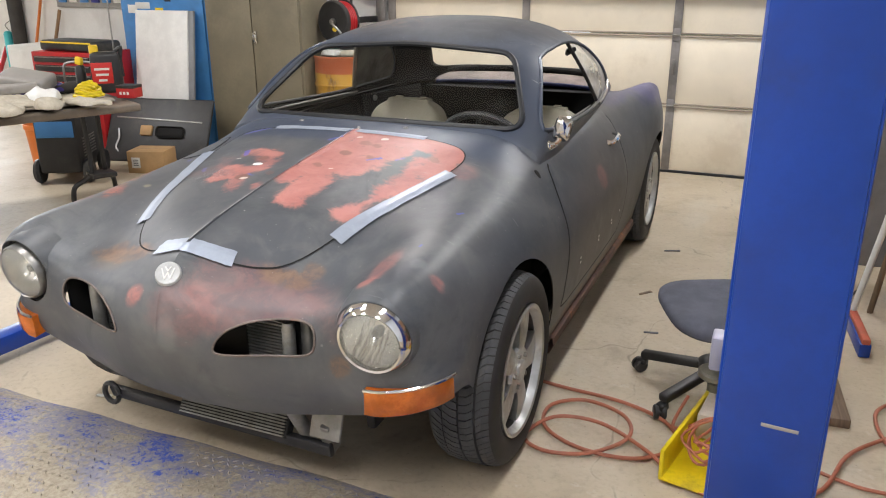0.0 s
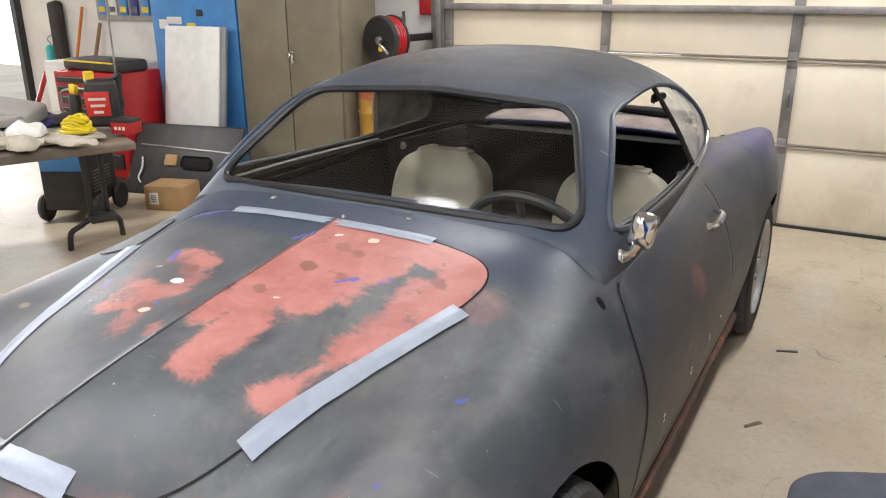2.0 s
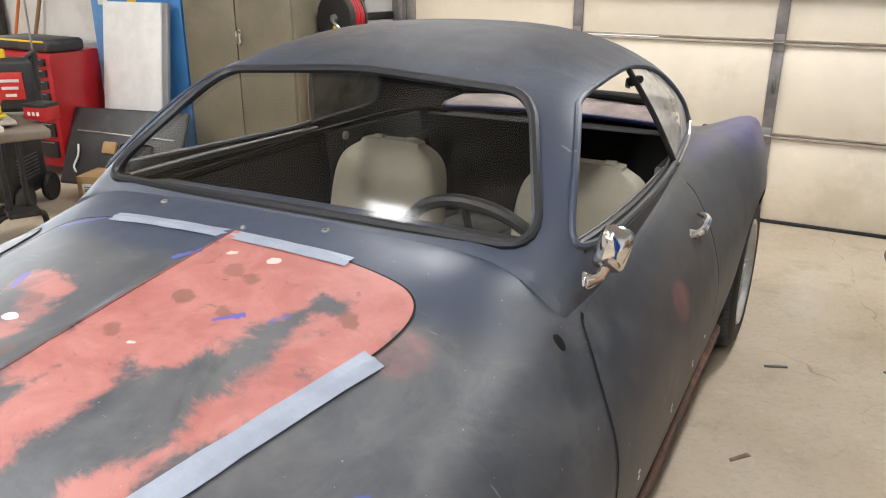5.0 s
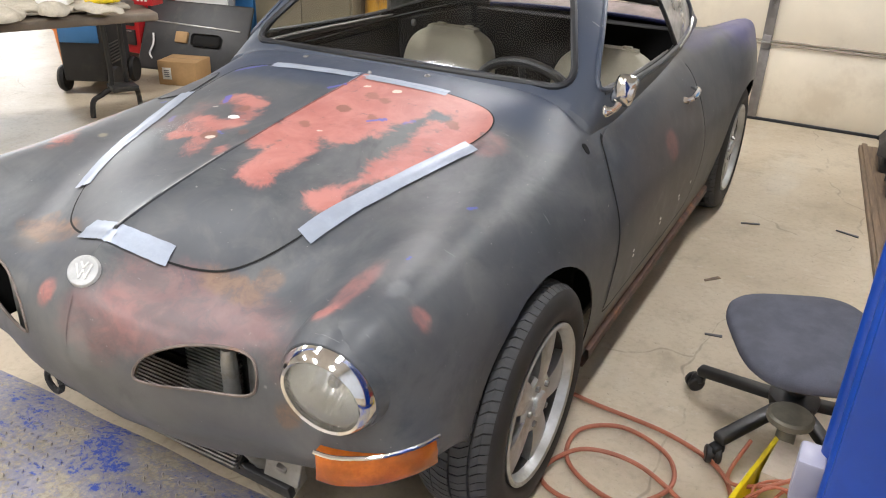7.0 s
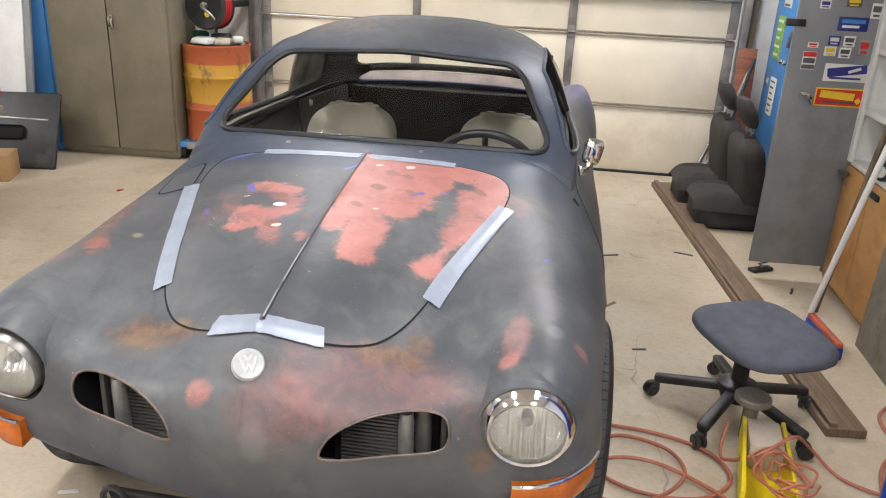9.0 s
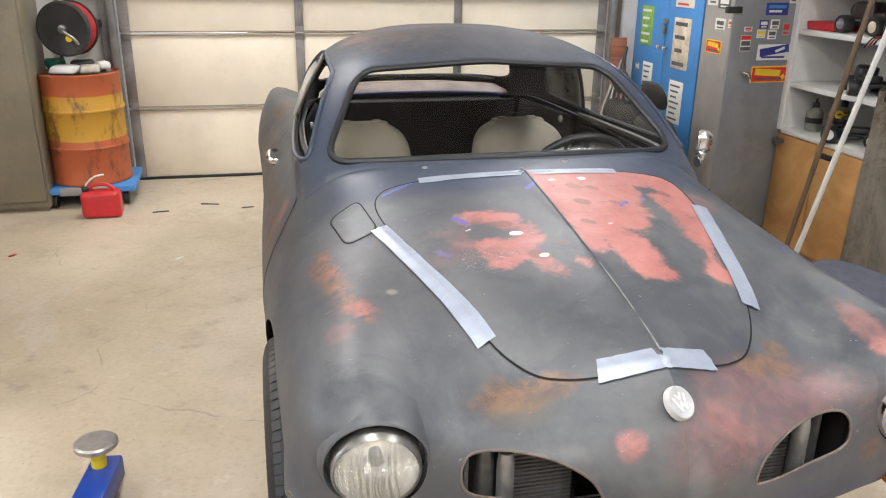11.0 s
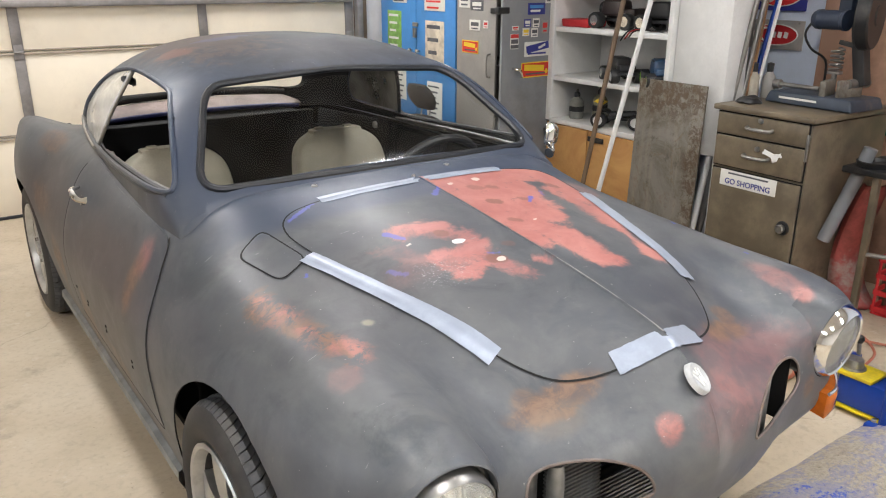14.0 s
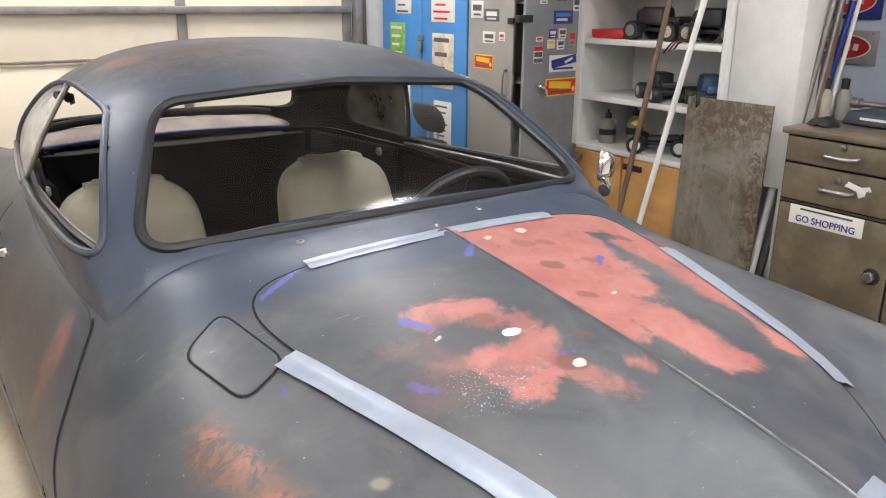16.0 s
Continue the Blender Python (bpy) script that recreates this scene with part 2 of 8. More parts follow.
def car_paint(name="primer_paint", lid=False):
    n = Nodes(name)
    big, mid, fine = n.noise(2.2, 5, 0.6), n.noise(9, 6, 0.65, None, 0.6), n.noise(70, 4, 0.7)
    ragged, broken = n.noise(6.5, 8, 0.70, None, 0.5), n.noise(17, 8, 0.74, None, 0.5)
    scuff = n.noise(3.1, 7, 0.66, (1, 0.6, 1), 0.5)

    def lay(col, mask, k, paint):
        return n.mix(n.math("MULTIPLY", mask, k), col, paint)

    # rubbed grey primer: cool and warm clouds, dark smears, pale dusty rubs
    col = n.mix(n.ramp(big, 0.35, 0.65), (0.053, 0.059, 0.070), (0.093, 0.097, 0.103))
    col = lay(col, n.ramp(scuff, 0.50, 0.70), 0.48, (0.142, 0.147, 0.146))
    col = lay(col, n.ramp(n.noise(4.2, 6, 0.66, None, 0.6), 0.50, 0.66), 0.60, (0.036, 0.045, 0.053))
    col = lay(col, n.ramp(mid, 0.45, 0.75), 0.30, (0.160, 0.163, 0.158))
    col = lay(col, n.ramp(n.noise(1.7, 5, 0.6, None, 0.4), 0.46, 0.62), 0.14, (0.100, 0.088, 0.080))
    # blue-grey coat on the cowl and pillars
    blue = (0.034, 0.048, 0.080)
    for c, r in (((0, 0.62, 0.98), (0.78, 0.3, 0.22)), ((0.6, 1.2, 1.1), (0.18, 0.9, 0.14)), ((-0.6, 1.2, 1.1), (0.18, 0.9, 0.14)), ((0, 1.0, 1.26), (0.62, 0.30, 0.14)), ((0, 0.40, 0.92), (0.7, 0.12, 0.16))):
        col = lay(col, n.blob(c, r, big, 0.5, 0.5), 0.85, blue)
    # brown coat on the doors, violet on the rear wings, near-black roof with worn corners
    for c, r, k in (((0.78, 1.05, 0.56), (0.10, 0.52, 0.26), 0.5), ((-0.78, 1.05, 0.56), (0.10, 0.52, 0.26), 0.45), ((-0.80, 1.9, 0.70), (0.12, 0.35, 0.2), 0.4)):
        col = lay(col, n.blob(c, r, big, 1.2, 0.7), k, (0.088, 0.070, 0.060))
    col = lay(col, n.blob((0.72, 2.52, 0.88), (0.12, 0.30, 0.12), mid, 1.0, 0.7), 0.8, (0.085, 0.078, 0.18))
    col = lay(col, n.blob((0.62, 1.98, 0.90), (0.10, 0.25, 0.06), mid, 1.0, 0.7), 0.5, (0.085, 0.078, 0.18))
    col = lay(col, n.blob((0.0, 1.45, 1.29), (0.60, 0.62, 0.13), mid, 0.8, 0.6), 0.85, (0.030, 0.031, 0.038))
    col = lay(col, n.blob((-0.30, 1.45, 1.31), (0.22, 0.36, 0.12), broken, 3.0, 0.6), 0.5, (0.11, 0.070, 0.052))
    col = lay(col, n.blob((-0.42, 1.30, 1.27), (0.06, 0.07, 0.06), broken, 3.0, 0.6), 0.3, (0.30, 0.10, 0.06))
    col = lay(col, n.blob((-0.22, 1.36, 1.31), (0.10, 0.05, 0.06), broken, 3.0, 0.6), 0.4, (0.09, 0.10, 0.22))
    # red primer that shows through
    red = n.mix(n.ramp(mid, 0.3, 0.7), (0.33, 0.115, 0.100), (0.43, 0.185, 0.160))
    rubbed = n.math("SUBTRACT", 1.0, n.math("MAXIMUM", n.math("MULTIPLY", n.ramp(n.noise(6, 5, 0.7), 0.56, 0.72), 0.45), n.math("MULTIPLY", n.ramp(n.noise(23, 5, 0.7, None, 0.4), 0.60, 0.70), 0.5)))
    if lid:
        side = n.add("ShaderNodeSeparateXYZ")
        n.join(n.coord, side.inputs[0])
        # right of the ridge: a broad coat with a tongue, a bare diagonal, an outer strip; left: a broken patch
        coat = 0.0
        for a, b, r in (((0.09, 0.10), (0.09, 0.38), 0.125), ((0.20, 0.20), (0.22, 0.37), 0.085), ((0.17, 0.04), (0.22, 0.10), 0.055), ((0.10, -0.02), (0.135, -0.23), 0.048), ((0.05, 0.0), (0.035, -0.09), 0.04),
                        ((0.12, 0.37), (0.45, 0.34), 0.055), ((0.445, 0.31), (0.415, 0.06), 0.050), ((0.39, 0.20), (0.365, 0.0), 0.045), ((0.375, 0.02), (0.315, -0.22), 0.036)):
            coat = n.math("MAXIMUM", coat, n.stroke(a, b, r, ragged, 0.19, 0.030))
        coat = n.math("MULTIPLY", coat, n.ramp(side.outputs[0], 0.0, 0.005))
        col = lay(col, n.math("MULTIPLY", coat, rubbed), 1.0, red)
        for a, b, r, k in (((-0.255, 0.115), (-0.13, 0.085), 0.030, 0.9), ((-0.19, 0.09), (-0.12, 0.02), 0.030, 0.7), ((-0.225, -0.035), (-0.20, -0.115), 0.036, 0.95), ((-0.19, -0.06), (-0.125, -0.05), 0.032, 0.85), ((-0.14, -0.12), (-0.11, -0.20), 0.022, 0.7), ((-0.029, -0.175), (-0.029, -0.185), 0.010, 0.9), ((-0.28, -0.02), (-0.33, 0.06), 0.03, 0.25)):
            col = lay(col, n.math("MULTIPLY", n.stroke(a, b, r, ragged, 0.18, 0.030), n.math("ADD", 0.45, n.math("MULTIPLY", n.ramp(broken, 0.40, 0.52), 0.55))), k, red)
        # dark spots in the red, blue smears, bare dots
        for x, y, r, k in ((0.09, 0.17, 0.018, 0.7), (0.19, 0.16, 0.013, 0.6), (0.11, 0.28, 0.020, 0.5), (0.385, 0.25, 0.014, 0.7), (0.16, 0.27, 0.014, 0.6), (-0.13, -0.115, 0.022, 0.8), (-0.17, 0.06, 0.014, 0.7), (0.06, 0.04, 0.012, 0.6), (-0.06, -0.07, 0.012, 0.4)):
            col = lay(col, n.stroke((x, y), (x + 0.012, y - 0.008), r, broken, 0.05, 0.010), k, (0.16, 0.075, 0.055))
        for a, b, r, k in (((0.232, 0.165), (0.20, 0.13), 0.006, 0.9), ((0.0, 0.305), (-0.03, 0.275), 0.007, 0.9), ((-0.285, 0.125), (-0.26, 0.085), 0.010, 0.85), ((-0.12, -0.09), (-0.10, -0.10), 0.008, 0.6), ((-0.36, -0.02), (-0.34, -0.05), 0.008, 0.5), ((0.30, 0.20), (0.285, 0.17), 0.006, 0.5), ((-0.45, 0.34), (-0.36, 0.385), 0.005, 0.8)):
            col = lay(col, n.stroke(a, b, r, broken, 0.05, 0.006), k, (0.09, 0.098, 0.36))
        for x, y, r in ((-0.118, -0.128, 0.009), (0.06, 0.33, 0.008), (0.155, 0.335, 0.010), (0.12, 0.02, 0.005), (-0.27, 0.05, 0.004)):
            col = lay(col, n.stroke((x, y), (x + 0.008, y + 0.003), r, broken, 0.04, 0.004), 0.85, (0.62, 0.55, 0.48))
        # pale ridge line: mostly the crease's highlight painted in, partly scraped primer
        col = lay(col, n.math("MULTIPLY", n.stroke((0.0, -0.20), (0.0, -0.53), 0.0016, broken, 0.004, 0.0025), n.ramp(ragged, 0.36, 0.5)), 0.6, (0.46, 0.45, 0.43))
        dots = n.math("MULTIPLY", n.stroke((-0.29, -0.08), (-0.25, -0.11), 0.045, ragged, 0.10, 0.03), n.ramp(n.noise(260, 2, 0.5), 0.60, 0.68))
        col = lay(col, dots, 0.6, (0.45, 0.46, 0.46))
    for c, r, k in (((0.21, -0.57, 0.68), (0.24, 0.11, 0.09), 0.30), ((0.06, -0.66, 0.66), (0.10, 0.06, 0.08), 0.25), ((0.555, -0.45, 0.78), (0.028, 0.09, 0.06), 0.42), ((0.545, -0.52, 0.76), (0.022, 0.03, 0.05), 0.7), ((-0.64, -0.30, 0.78), (0.03, 0.04, 0.05), 0.2),
                    ((-0.105, -0.656, 0.68), (0.030, 0.026, 0.04), 0.85), ((0.698, -0.433, 0.75), (0.025, 0.02, 0.03), 0.6), ((0.50, 0.23, 0.85), (0.05, 0.06, 0.08), 0.3), ((0.79, 1.12, 0.68), (0.06, 0.06, 0.05), 0.4), ((-0.77, 0.70, 0.78), (0.06, 0.05, 0.07), 0.45), ((-0.30, -0.05, 0.86), (0.10, 0.05, 0.1), 0.15)):
        col = lay(col, n.math("MULTIPLY", n.blob(c, r, ragged, 1.8, 0.7), n.math("ADD", 0.55, n.math("MULTIPLY", n.ramp(broken, 0.40, 0.56), 0.45))), k, red)
    # rust and bare filler
    rust = n.mix(n.ramp(broken, 0.35, 0.65), (0.105, 0.060, 0.040), (0.19, 0.115, 0.072))
    for c, r, k in (((0.27, -0.49, 0.70), (0.085, 0.035, 0.06), 0.85), ((0.335, -0.44, 0.71), (0.03, 0.03, 0.05), 0.6), ((-0.27, -0.50, 0.71), (0.11, 0.034, 0.06), 0.9), ((-0.33, -0.47, 0.71), (0.035, 0.03, 0.05), 0.6), ((-0.655, 0.06, 0.79), (0.028, 0.06, 0.06), 0.75), ((-0.64, -0.08, 0.80), (0.02, 0.04, 0.05), 0.7), ((0.8, 1.1, 0.24), (0.08, 0.9, 0.05), 0.8),
                    ((-0.80, 1.36, 0.36), (0.08, 0.10, 0.10), 0.8), ((-0.86, 1.80, 0.42), (0.10, 0.10, 0.12), 0.9), ((-0.78, 0.72, 0.70), (0.05, 0.05, 0.10), 0.7), ((-0.86, 2.0, 0.66), (0.08, 0.14, 0.10), 0.5), ((-0.80, 0.98, 0.34), (0.08, 0.20, 0.05), 0.55), ((-0.8, 1.2, 0.26), (0.08, 0.8, 0.04), 0.25), ((0.5, -0.62, 0.55), (0.03, 0.05, 0.03), 0.7), ((-0.72, 2.1, 0.86), (0.08, 0.12, 0.05), 0.6), ((-0.30, -0.68, 0.655), (0.14, 0.03, 0.012), 0.6), ((0.30, -0.68, 0.66), (0.14, 0.03, 0.012), 0.6)):
        col = lay(col, n.math("MULTIPLY", n.blob(c, r, ragged, 1.9, 0.6), n.math("ADD", 0.55, n.math("MULTIPLY", n.ramp(broken, 0.38, 0.55), 0.45))), k, rust)
    for c, r, k, paint in (((-0.30, -0.535, 0.72), (0.07, 0.035, 0.05), 0.25, (0.20, 0.15, 0.10)), ((-0.501, -0.152, 0.80), (0.018, 0.014, 0.05), 0.7, (0.26, 0.24, 0.17)), ((0.03, -0.70, 0.60), (0.03, 0.03, 0.05), 0.22, (0.27, 0.28, 0.28)), ((0.640, -0.42, 0.78), (0.02, 0.03, 0.03), 0.22, (0.28, 0.29, 0.30)), ((0.60, -0.30, 0.80), (0.05, 0.10, 0.03), 0.35, (0.20, 0.20, 0.20)), ((-0.25, -0.66, 0.665), (0.08, 0.04, 0.03), 0.4, (0.22, 0.22, 0.21))):
        col = lay(col, n.blob(c, r, ragged, 1.8, 0.7), k, paint)
    for a, b, r in (((0.616, -0.045), (0.606, -0.06), 0.006), ((0.602, -0.31), (0.600, -0.32), 0.004), ((-0.52, 0.10), (-0.525, 0.09), 0.004)):
        col = lay(col, n.stroke(a, b, r, broken, 0.03, 0.004), 0.6, (0.05, 0.08, 0.45))
    # the west wing's rubbed-through streak, broken by grey
    worn = n.math("MAXIMUM", n.stroke((-0.650, 0.10), (-0.615, -0.10), 0.028, ragged, 0.16, 0.05), n.stroke((-0.612, -0.10), (-0.585, -0.24), 0.030, ragged, 0.16, 0.05))
    col = lay(col, n.math("MULTIPLY", worn, n.ramp(broken, 0.44, 0.54)), 0.75, n.mix(n.ramp(mid, 0.42, 0.58), (0.36, 0.125, 0.095), (0.21, 0.105, 0.060)))
    # chips and hair scratches
    chips = n.math("MAXIMUM", n.ramp(n.noise(55, 2, 0.5), 0.785, 0.80), n.ramp(n.noise(120, 2, 0.5), 0.755, 0.775))
    col = lay(col, chips, 0.5, (0.42, 0.40, 0.38))
    col = lay(col, n.ramp(n.noise(13, 3, 0.5, (1, 9, 1), 0.3), 0.74, 0.76), 0.35, (0.30, 0.30, 0.30))
    n.bump(n.math("ADD", fine, mid), 0.10, 0.0015)
    rough = n.math("ADD", 0.22, n.math("ADD", n.math("MULTIPLY", mid, 0.24), n.math("MULTIPLY", scuff, 0.20)))
    rough = n.math("ADD", rough, n.math("MULTIPLY", n.blob((0.0, 1.45, 1.29), (0.70, 0.95, 0.16), mid, 0.4, 0.5), 0.22))
    return n.done(col, rough, 0.0, Specular_IOR_Level=0.45)


def concrete_floor():
    n = Nodes("concrete_floor")
    big, mid, fine = n.noise(0.8, 6, 0.62), n.noise(3.5, 6, 0.7, None, 0.4), n.noise(45, 4, 0.7)
    col = n.mix(n.ramp(big, 0.35, 0.65), (0.42, 0.345, 0.245), (0.53, 0.455, 0.345))
    col = n.mix(n.math("MULTIPLY", n.ramp(mid, 0.5, 0.75), 0.4), col, (0.27, 0.215, 0.155))
    col = n.mix(n.math("MULTIPLY", n.ramp(n.noise(7, 5, 0.6), 0.62, 0.74), 0.35), col, (0.16, 0.13, 0.10))
    col = n.mix(n.math("MULTIPLY", n.ramp(n.noise(1.7, 4, 0.6, (1, 0.4, 1)), 0.56, 0.66), 0.35), col, (0.55, 0.52, 0.45))
    col = n.mix(n.math("MULTIPLY", n.ramp(fine, 0.45, 0.75), 0.25), col, (0.2, 0.17, 0.13))
    col = n.mix(n.math("MULTIPLY", n.ramp(n.noise(60, 3, 0.6), 0.66, 0.74), 0.5), col, (0.10, 0.085, 0.07))
    col = n.mix(n.math("MULTIPLY", n.ramp(n.noise(16, 5, 0.65), 0.58, 0.75), 0.35), col, (0.62, 0.58, 0.50))
    crack = n.add("ShaderNodeTexVoronoi", feature="DISTANCE_TO_EDGE")
    crack.inputs["Scale"].default_value = 0.55
    wob = n.add("ShaderNodeVectorMath", operation="MULTIPLY_ADD")
    wn = n.add("ShaderNodeTexNoise")
    wn.inputs["Scale"].default_value = 3.0
    n.join(n.coord, wn.inputs["Vector"])
    n.join(wn.outputs["Color"], wob.inputs[0])
    wob.inputs[1].default_value = (0.35, 0.35, 0)
    n.join(n.coord, wob.inputs[2])
    n.join(wob.outputs[0], crack.inputs["Vector"])
    line = n.math("SUBTRACT", 1.0, n.ramp(crack.outputs["Distance"], 0.0006, 0.0028))
    col = n.mix(n.math("MULTIPLY", n.math("MULTIPLY", line, n.ramp(mid, .42, .6)), 0.45), col, (0.14, 0.12, 0.09))
    n.bump(n.math("ADD", n.math("MULTIPLY", fine, 0.6), mid), 0.12, 0.002)
    return n.done(col, n.math("ADD", 0.38, n.math("MULTIPLY", mid, 0.35)), 0.0)


def glass_sheet(name, dust=0.0, spread=(0.15, 0.8), film=0.0, rough=0.03):
    n = Nodes(name)
    tree = n.tree
    clear = n.add("ShaderNodeBsdfTransparent")
    clear.inputs[0].default_value = (0.93, 0.95, 0.94, 1)
    gloss = n.add("ShaderNodeBsdfGlossy")
    gloss.inputs["Roughness"].default_value = rough
    fres = n.add("ShaderNodeFresnel")
    fres.inputs[0].default_value = 1.46
    mix = n.add("ShaderNodeMixShader")
    n.join(fres.outputs[0], mix.inputs[0]), n.join(clear.outputs[0], mix.inputs[1]), n.join(gloss.outputs[0], mix.inputs[2])
    out = mix.outputs[0]
    if film:
        # wiped grease and wiper scratches: a weak broad gloss
        smear = n.add("ShaderNodeBsdfGlossy")
        smear.inputs["Roughness"].default_value = 0.14
        wipes = n.math("ADD", 0.5, n.math("MULTIPLY", n.ramp(n.noise(5, 7, 0.7, (1, 1, 6), 1.2), 0.40, 0.65), 0.9))
        over = n.add("ShaderNodeMixShader")
        n.feed(over.inputs[0], n.math("MULTIPLY", wipes, film))
        n.join(out, over.inputs[1]), n.join(smear.outputs[0], over.inputs[2])
        out = over.outputs[0]
    if dust:
        haze = n.add("ShaderNodeBsdfDiffuse")
        haze.inputs[0].default_value = (0.62, 0.60, 0.55, 1)
        veil = n.add("ShaderNodeMixShader")
        n.feed(veil.inputs[0], n.math("MULTIPLY", n.ramp(n.noise(4, 6, 0.65), *spread), dust))
        n.join(out, veil.inputs[1]), n.join(haze.outputs[0], veil.inputs[2])
        out = veil.outputs[0]
    n.join(out, tree.nodes["Material Output"].inputs[0])
    return n.mat


def diamond_plate():
    n = Nodes("worn_blue_plate")
    wide, mid, fine = n.noise(2.4, 6, 0.65, (1, 1.5, 1), 0.4), n.noise(11, 7, 0.74, (1, 1.4, 1), 0.4), n.noise(70, 5, 0.75)
    dust = n.mix(n.ramp(fine, 0.35, 0.7), (0.40, 0.35, 0.27), (0.25, 0.21, 0.16))
    dust = n.mix(n.math("MULTIPLY", n.ramp(n.noise(5, 5, 0.7), 0.52, 0.70), 0.6), dust, (0.13, 0.12, 0.11))
    left = n.math("ADD", n.math("MULTIPLY", wide, 0.45), n.math("ADD", n.math("MULTIPLY", mid, 0.35), n.math("MULTIPLY", fine, 0.20)))
    col = n.mix(n.math("MULTIPLY", n.ramp(left, 0.47, 0.51), 0.45), dust, (0.16, 0.19, 0.36))
    col = n.mix(n.math("MULTIPLY", n.ramp(left, 0.53, 0.58), n.ramp(fine, 0.38, 0.56)), col, (0.03, 0.075, 0.40))
    n.bump(n.math("ADD", fine, mid), 0.2)
    return n.done(col, 0.55, 0.0)


def wood(name, light, dark, grain=(1, 14, 14), rough=0.6):
    n = Nodes(name)
    g, b, f = n.noise(3.2, 6, 0.65, grain, 0.8), n.noise(2.0, 4, 0.6), n.noise(80, 3, 0.6, grain)
    col = n.mix(n.ramp(g, 0.3, 0.7), dark, light)
    col = n.mix(n.math("MULTIPLY", n.ramp(b, 0.5, 0.75), 0.35), col, tuple(c * 0.5 for c in dark))
    n.bump(n.math("ADD", g, f), 0.2, 0.002)
    return n.done(col, rough)


def rusty_steel():
    n = Nodes("rusty_sheet_steel")
    a, b, runs = n.noise(3.5, 8, 0.72, None, 0.8), n.noise(26, 6, 0.72), n.noise(7, 6, 0.7, (1, 3, 0.4))
    col = n.mix(n.ramp(a, 0.38, 0.62), (0.225, 0.212, 0.185), (0.135, 0.118, 0.092))
    col = n.mix(n.math("MULTIPLY", n.ramp(runs, 0.48, 0.64), 0.55), col, (0.27, 0.245, 0.20))
    col = n.mix(n.math("MULTIPLY", n.ramp(n.noise(9, 8, 0.78, None, 0.6), 0.54, 0.62), 0.42), col, (0.17, 0.105, 0.052))
    # crusted rust along the upper and outer edges
    rim = n.math("MAXIMUM", n.blob((0, 0.0, 1.0), (0.3, 0.30, 0.20), a, 1.4, 0.8), n.blob((0, -0.22, 0.6), (0.3, 0.09, 0.7), a, 1.4, 0.8))
    crust = n.math("MULTIPLY", rim, n.ramp(n.noise(24, 8, 0.8, None, 0.6), 0.44, 0.54))
    col = n.mix(n.math("MULTIPLY", crust, 0.8), col, (0.085, 0.052, 0.026))
    col = n.mix(n.math("MULTIPLY", n.ramp(b, 0.54, 0.70), 0.5), col, (0.055, 0.042, 0.030))
    n.bump(b, 0.2)
    return n.done(col, 0.48, 0.25)


def drum_paint():
    n = Nodes("drum_paint")
    sep = n.add("ShaderNodeSeparateXYZ")
    n.join(n.coord, sep.inputs[0])
    z = sep.outputs[2]
    wob = n.math("MULTIPLY", n.noise(5, 4, 0.6), 0.02)
    band = n.math("MULTIPLY", n.ramp(n.math("ADD", z, wob), 0.30, 0.31), n.math("SUBTRACT", 1.0, n.ramp(n.math("ADD", z, wob), 0.585, 0.595)))
    col = n.mix(band, (0.42, 0.10, 0.035), (0.50, 0.27, 0.03))
    a = n.noise(8, 7, 0.72, (1, 1, 0.4))
    col = n.mix(n.math("MULTIPLY", n.ramp(a, 0.52, 0.66), 0.8), col, (0.10, 0.045, 0.025))
    n.bump(a, 0.15)
    return n.done(col, 0.5)


PAINT = car_paint()
LID = car_paint("bonnet_primer_paint", True)
FLOOR = concrete_floor()
GLASS = glass_sheet("windscreen_glass", 0.05, (0.50, 0.85), 0.0, 0.12)
DUSTY = glass_sheet("dusty_glass", 0.75)
PLATE = diamond_plate()
RUBBER = surface("tyre_rubber", (0.058, 0.060, 0.063), 0.75, 0, 0.25, 8, 70, 0.15, (0.14, 0.13, 0.115), 0.5)
SEAL = plain("black_rubber_seal", (0.018, 0.02, 0.024), 0.4)
BLACK = surface("black_plastic", (0.02, 0.02, 0.021), 0.45, 0, 0.3, 7, 60, 0.08, (0.09, 0.08, 0.065), 0.35)
# one near-black matte for the cabin, arches and recesses
DARK = surface("near_black_matte", (0.009, 0.0085, 0.008), 0.9, 0, 0.3, 3, 9, 0.0)
GAP = plain("shut_line_shadow", (0.006, 0.006, 0.006), 0.9)
CHROME = plain("chrome", (0.78, 0.77, 0.75), 0.10, 1.0)
ALLOY = surface("cast_alloy", (0.52, 0.53, 0.52), 0.32, 0.75, 0.2, 6, 60, 0.06, (0.12, 0.10, 0.08), 0.4)
STEEL = surface("bare_steel", (0.36, 0.35, 0.33), 0.38, 0.9, 0.3, 6, 60, 0.08)
AMBER = surface("amber_lens", (0.62, 0.155, 0.015), 0.16, 0.0, 0.35, 9, 90, 0.05, (0.40, 0.075, 0.01), 0.5, Transmission_Weight=0.25)
TAPE = surface("silver_tape", (0.31, 0.352, 0.425), 0.36, 0.2, 0.1, 14, 120, 0.12)
BEIGE = surface("beige_vinyl", (0.50, 0.46, 0.35), 0.55, 0, 0.14, 5, 120, 0.12, (0.30, 0.27, 0.2), 0.3)
WHITE = surface("white_paint", (0.72, 0.72, 0.70), 0.5, 0, 0.08, 4, 60, 0.05, (0.45, 0.42, 0.36), 0.2)
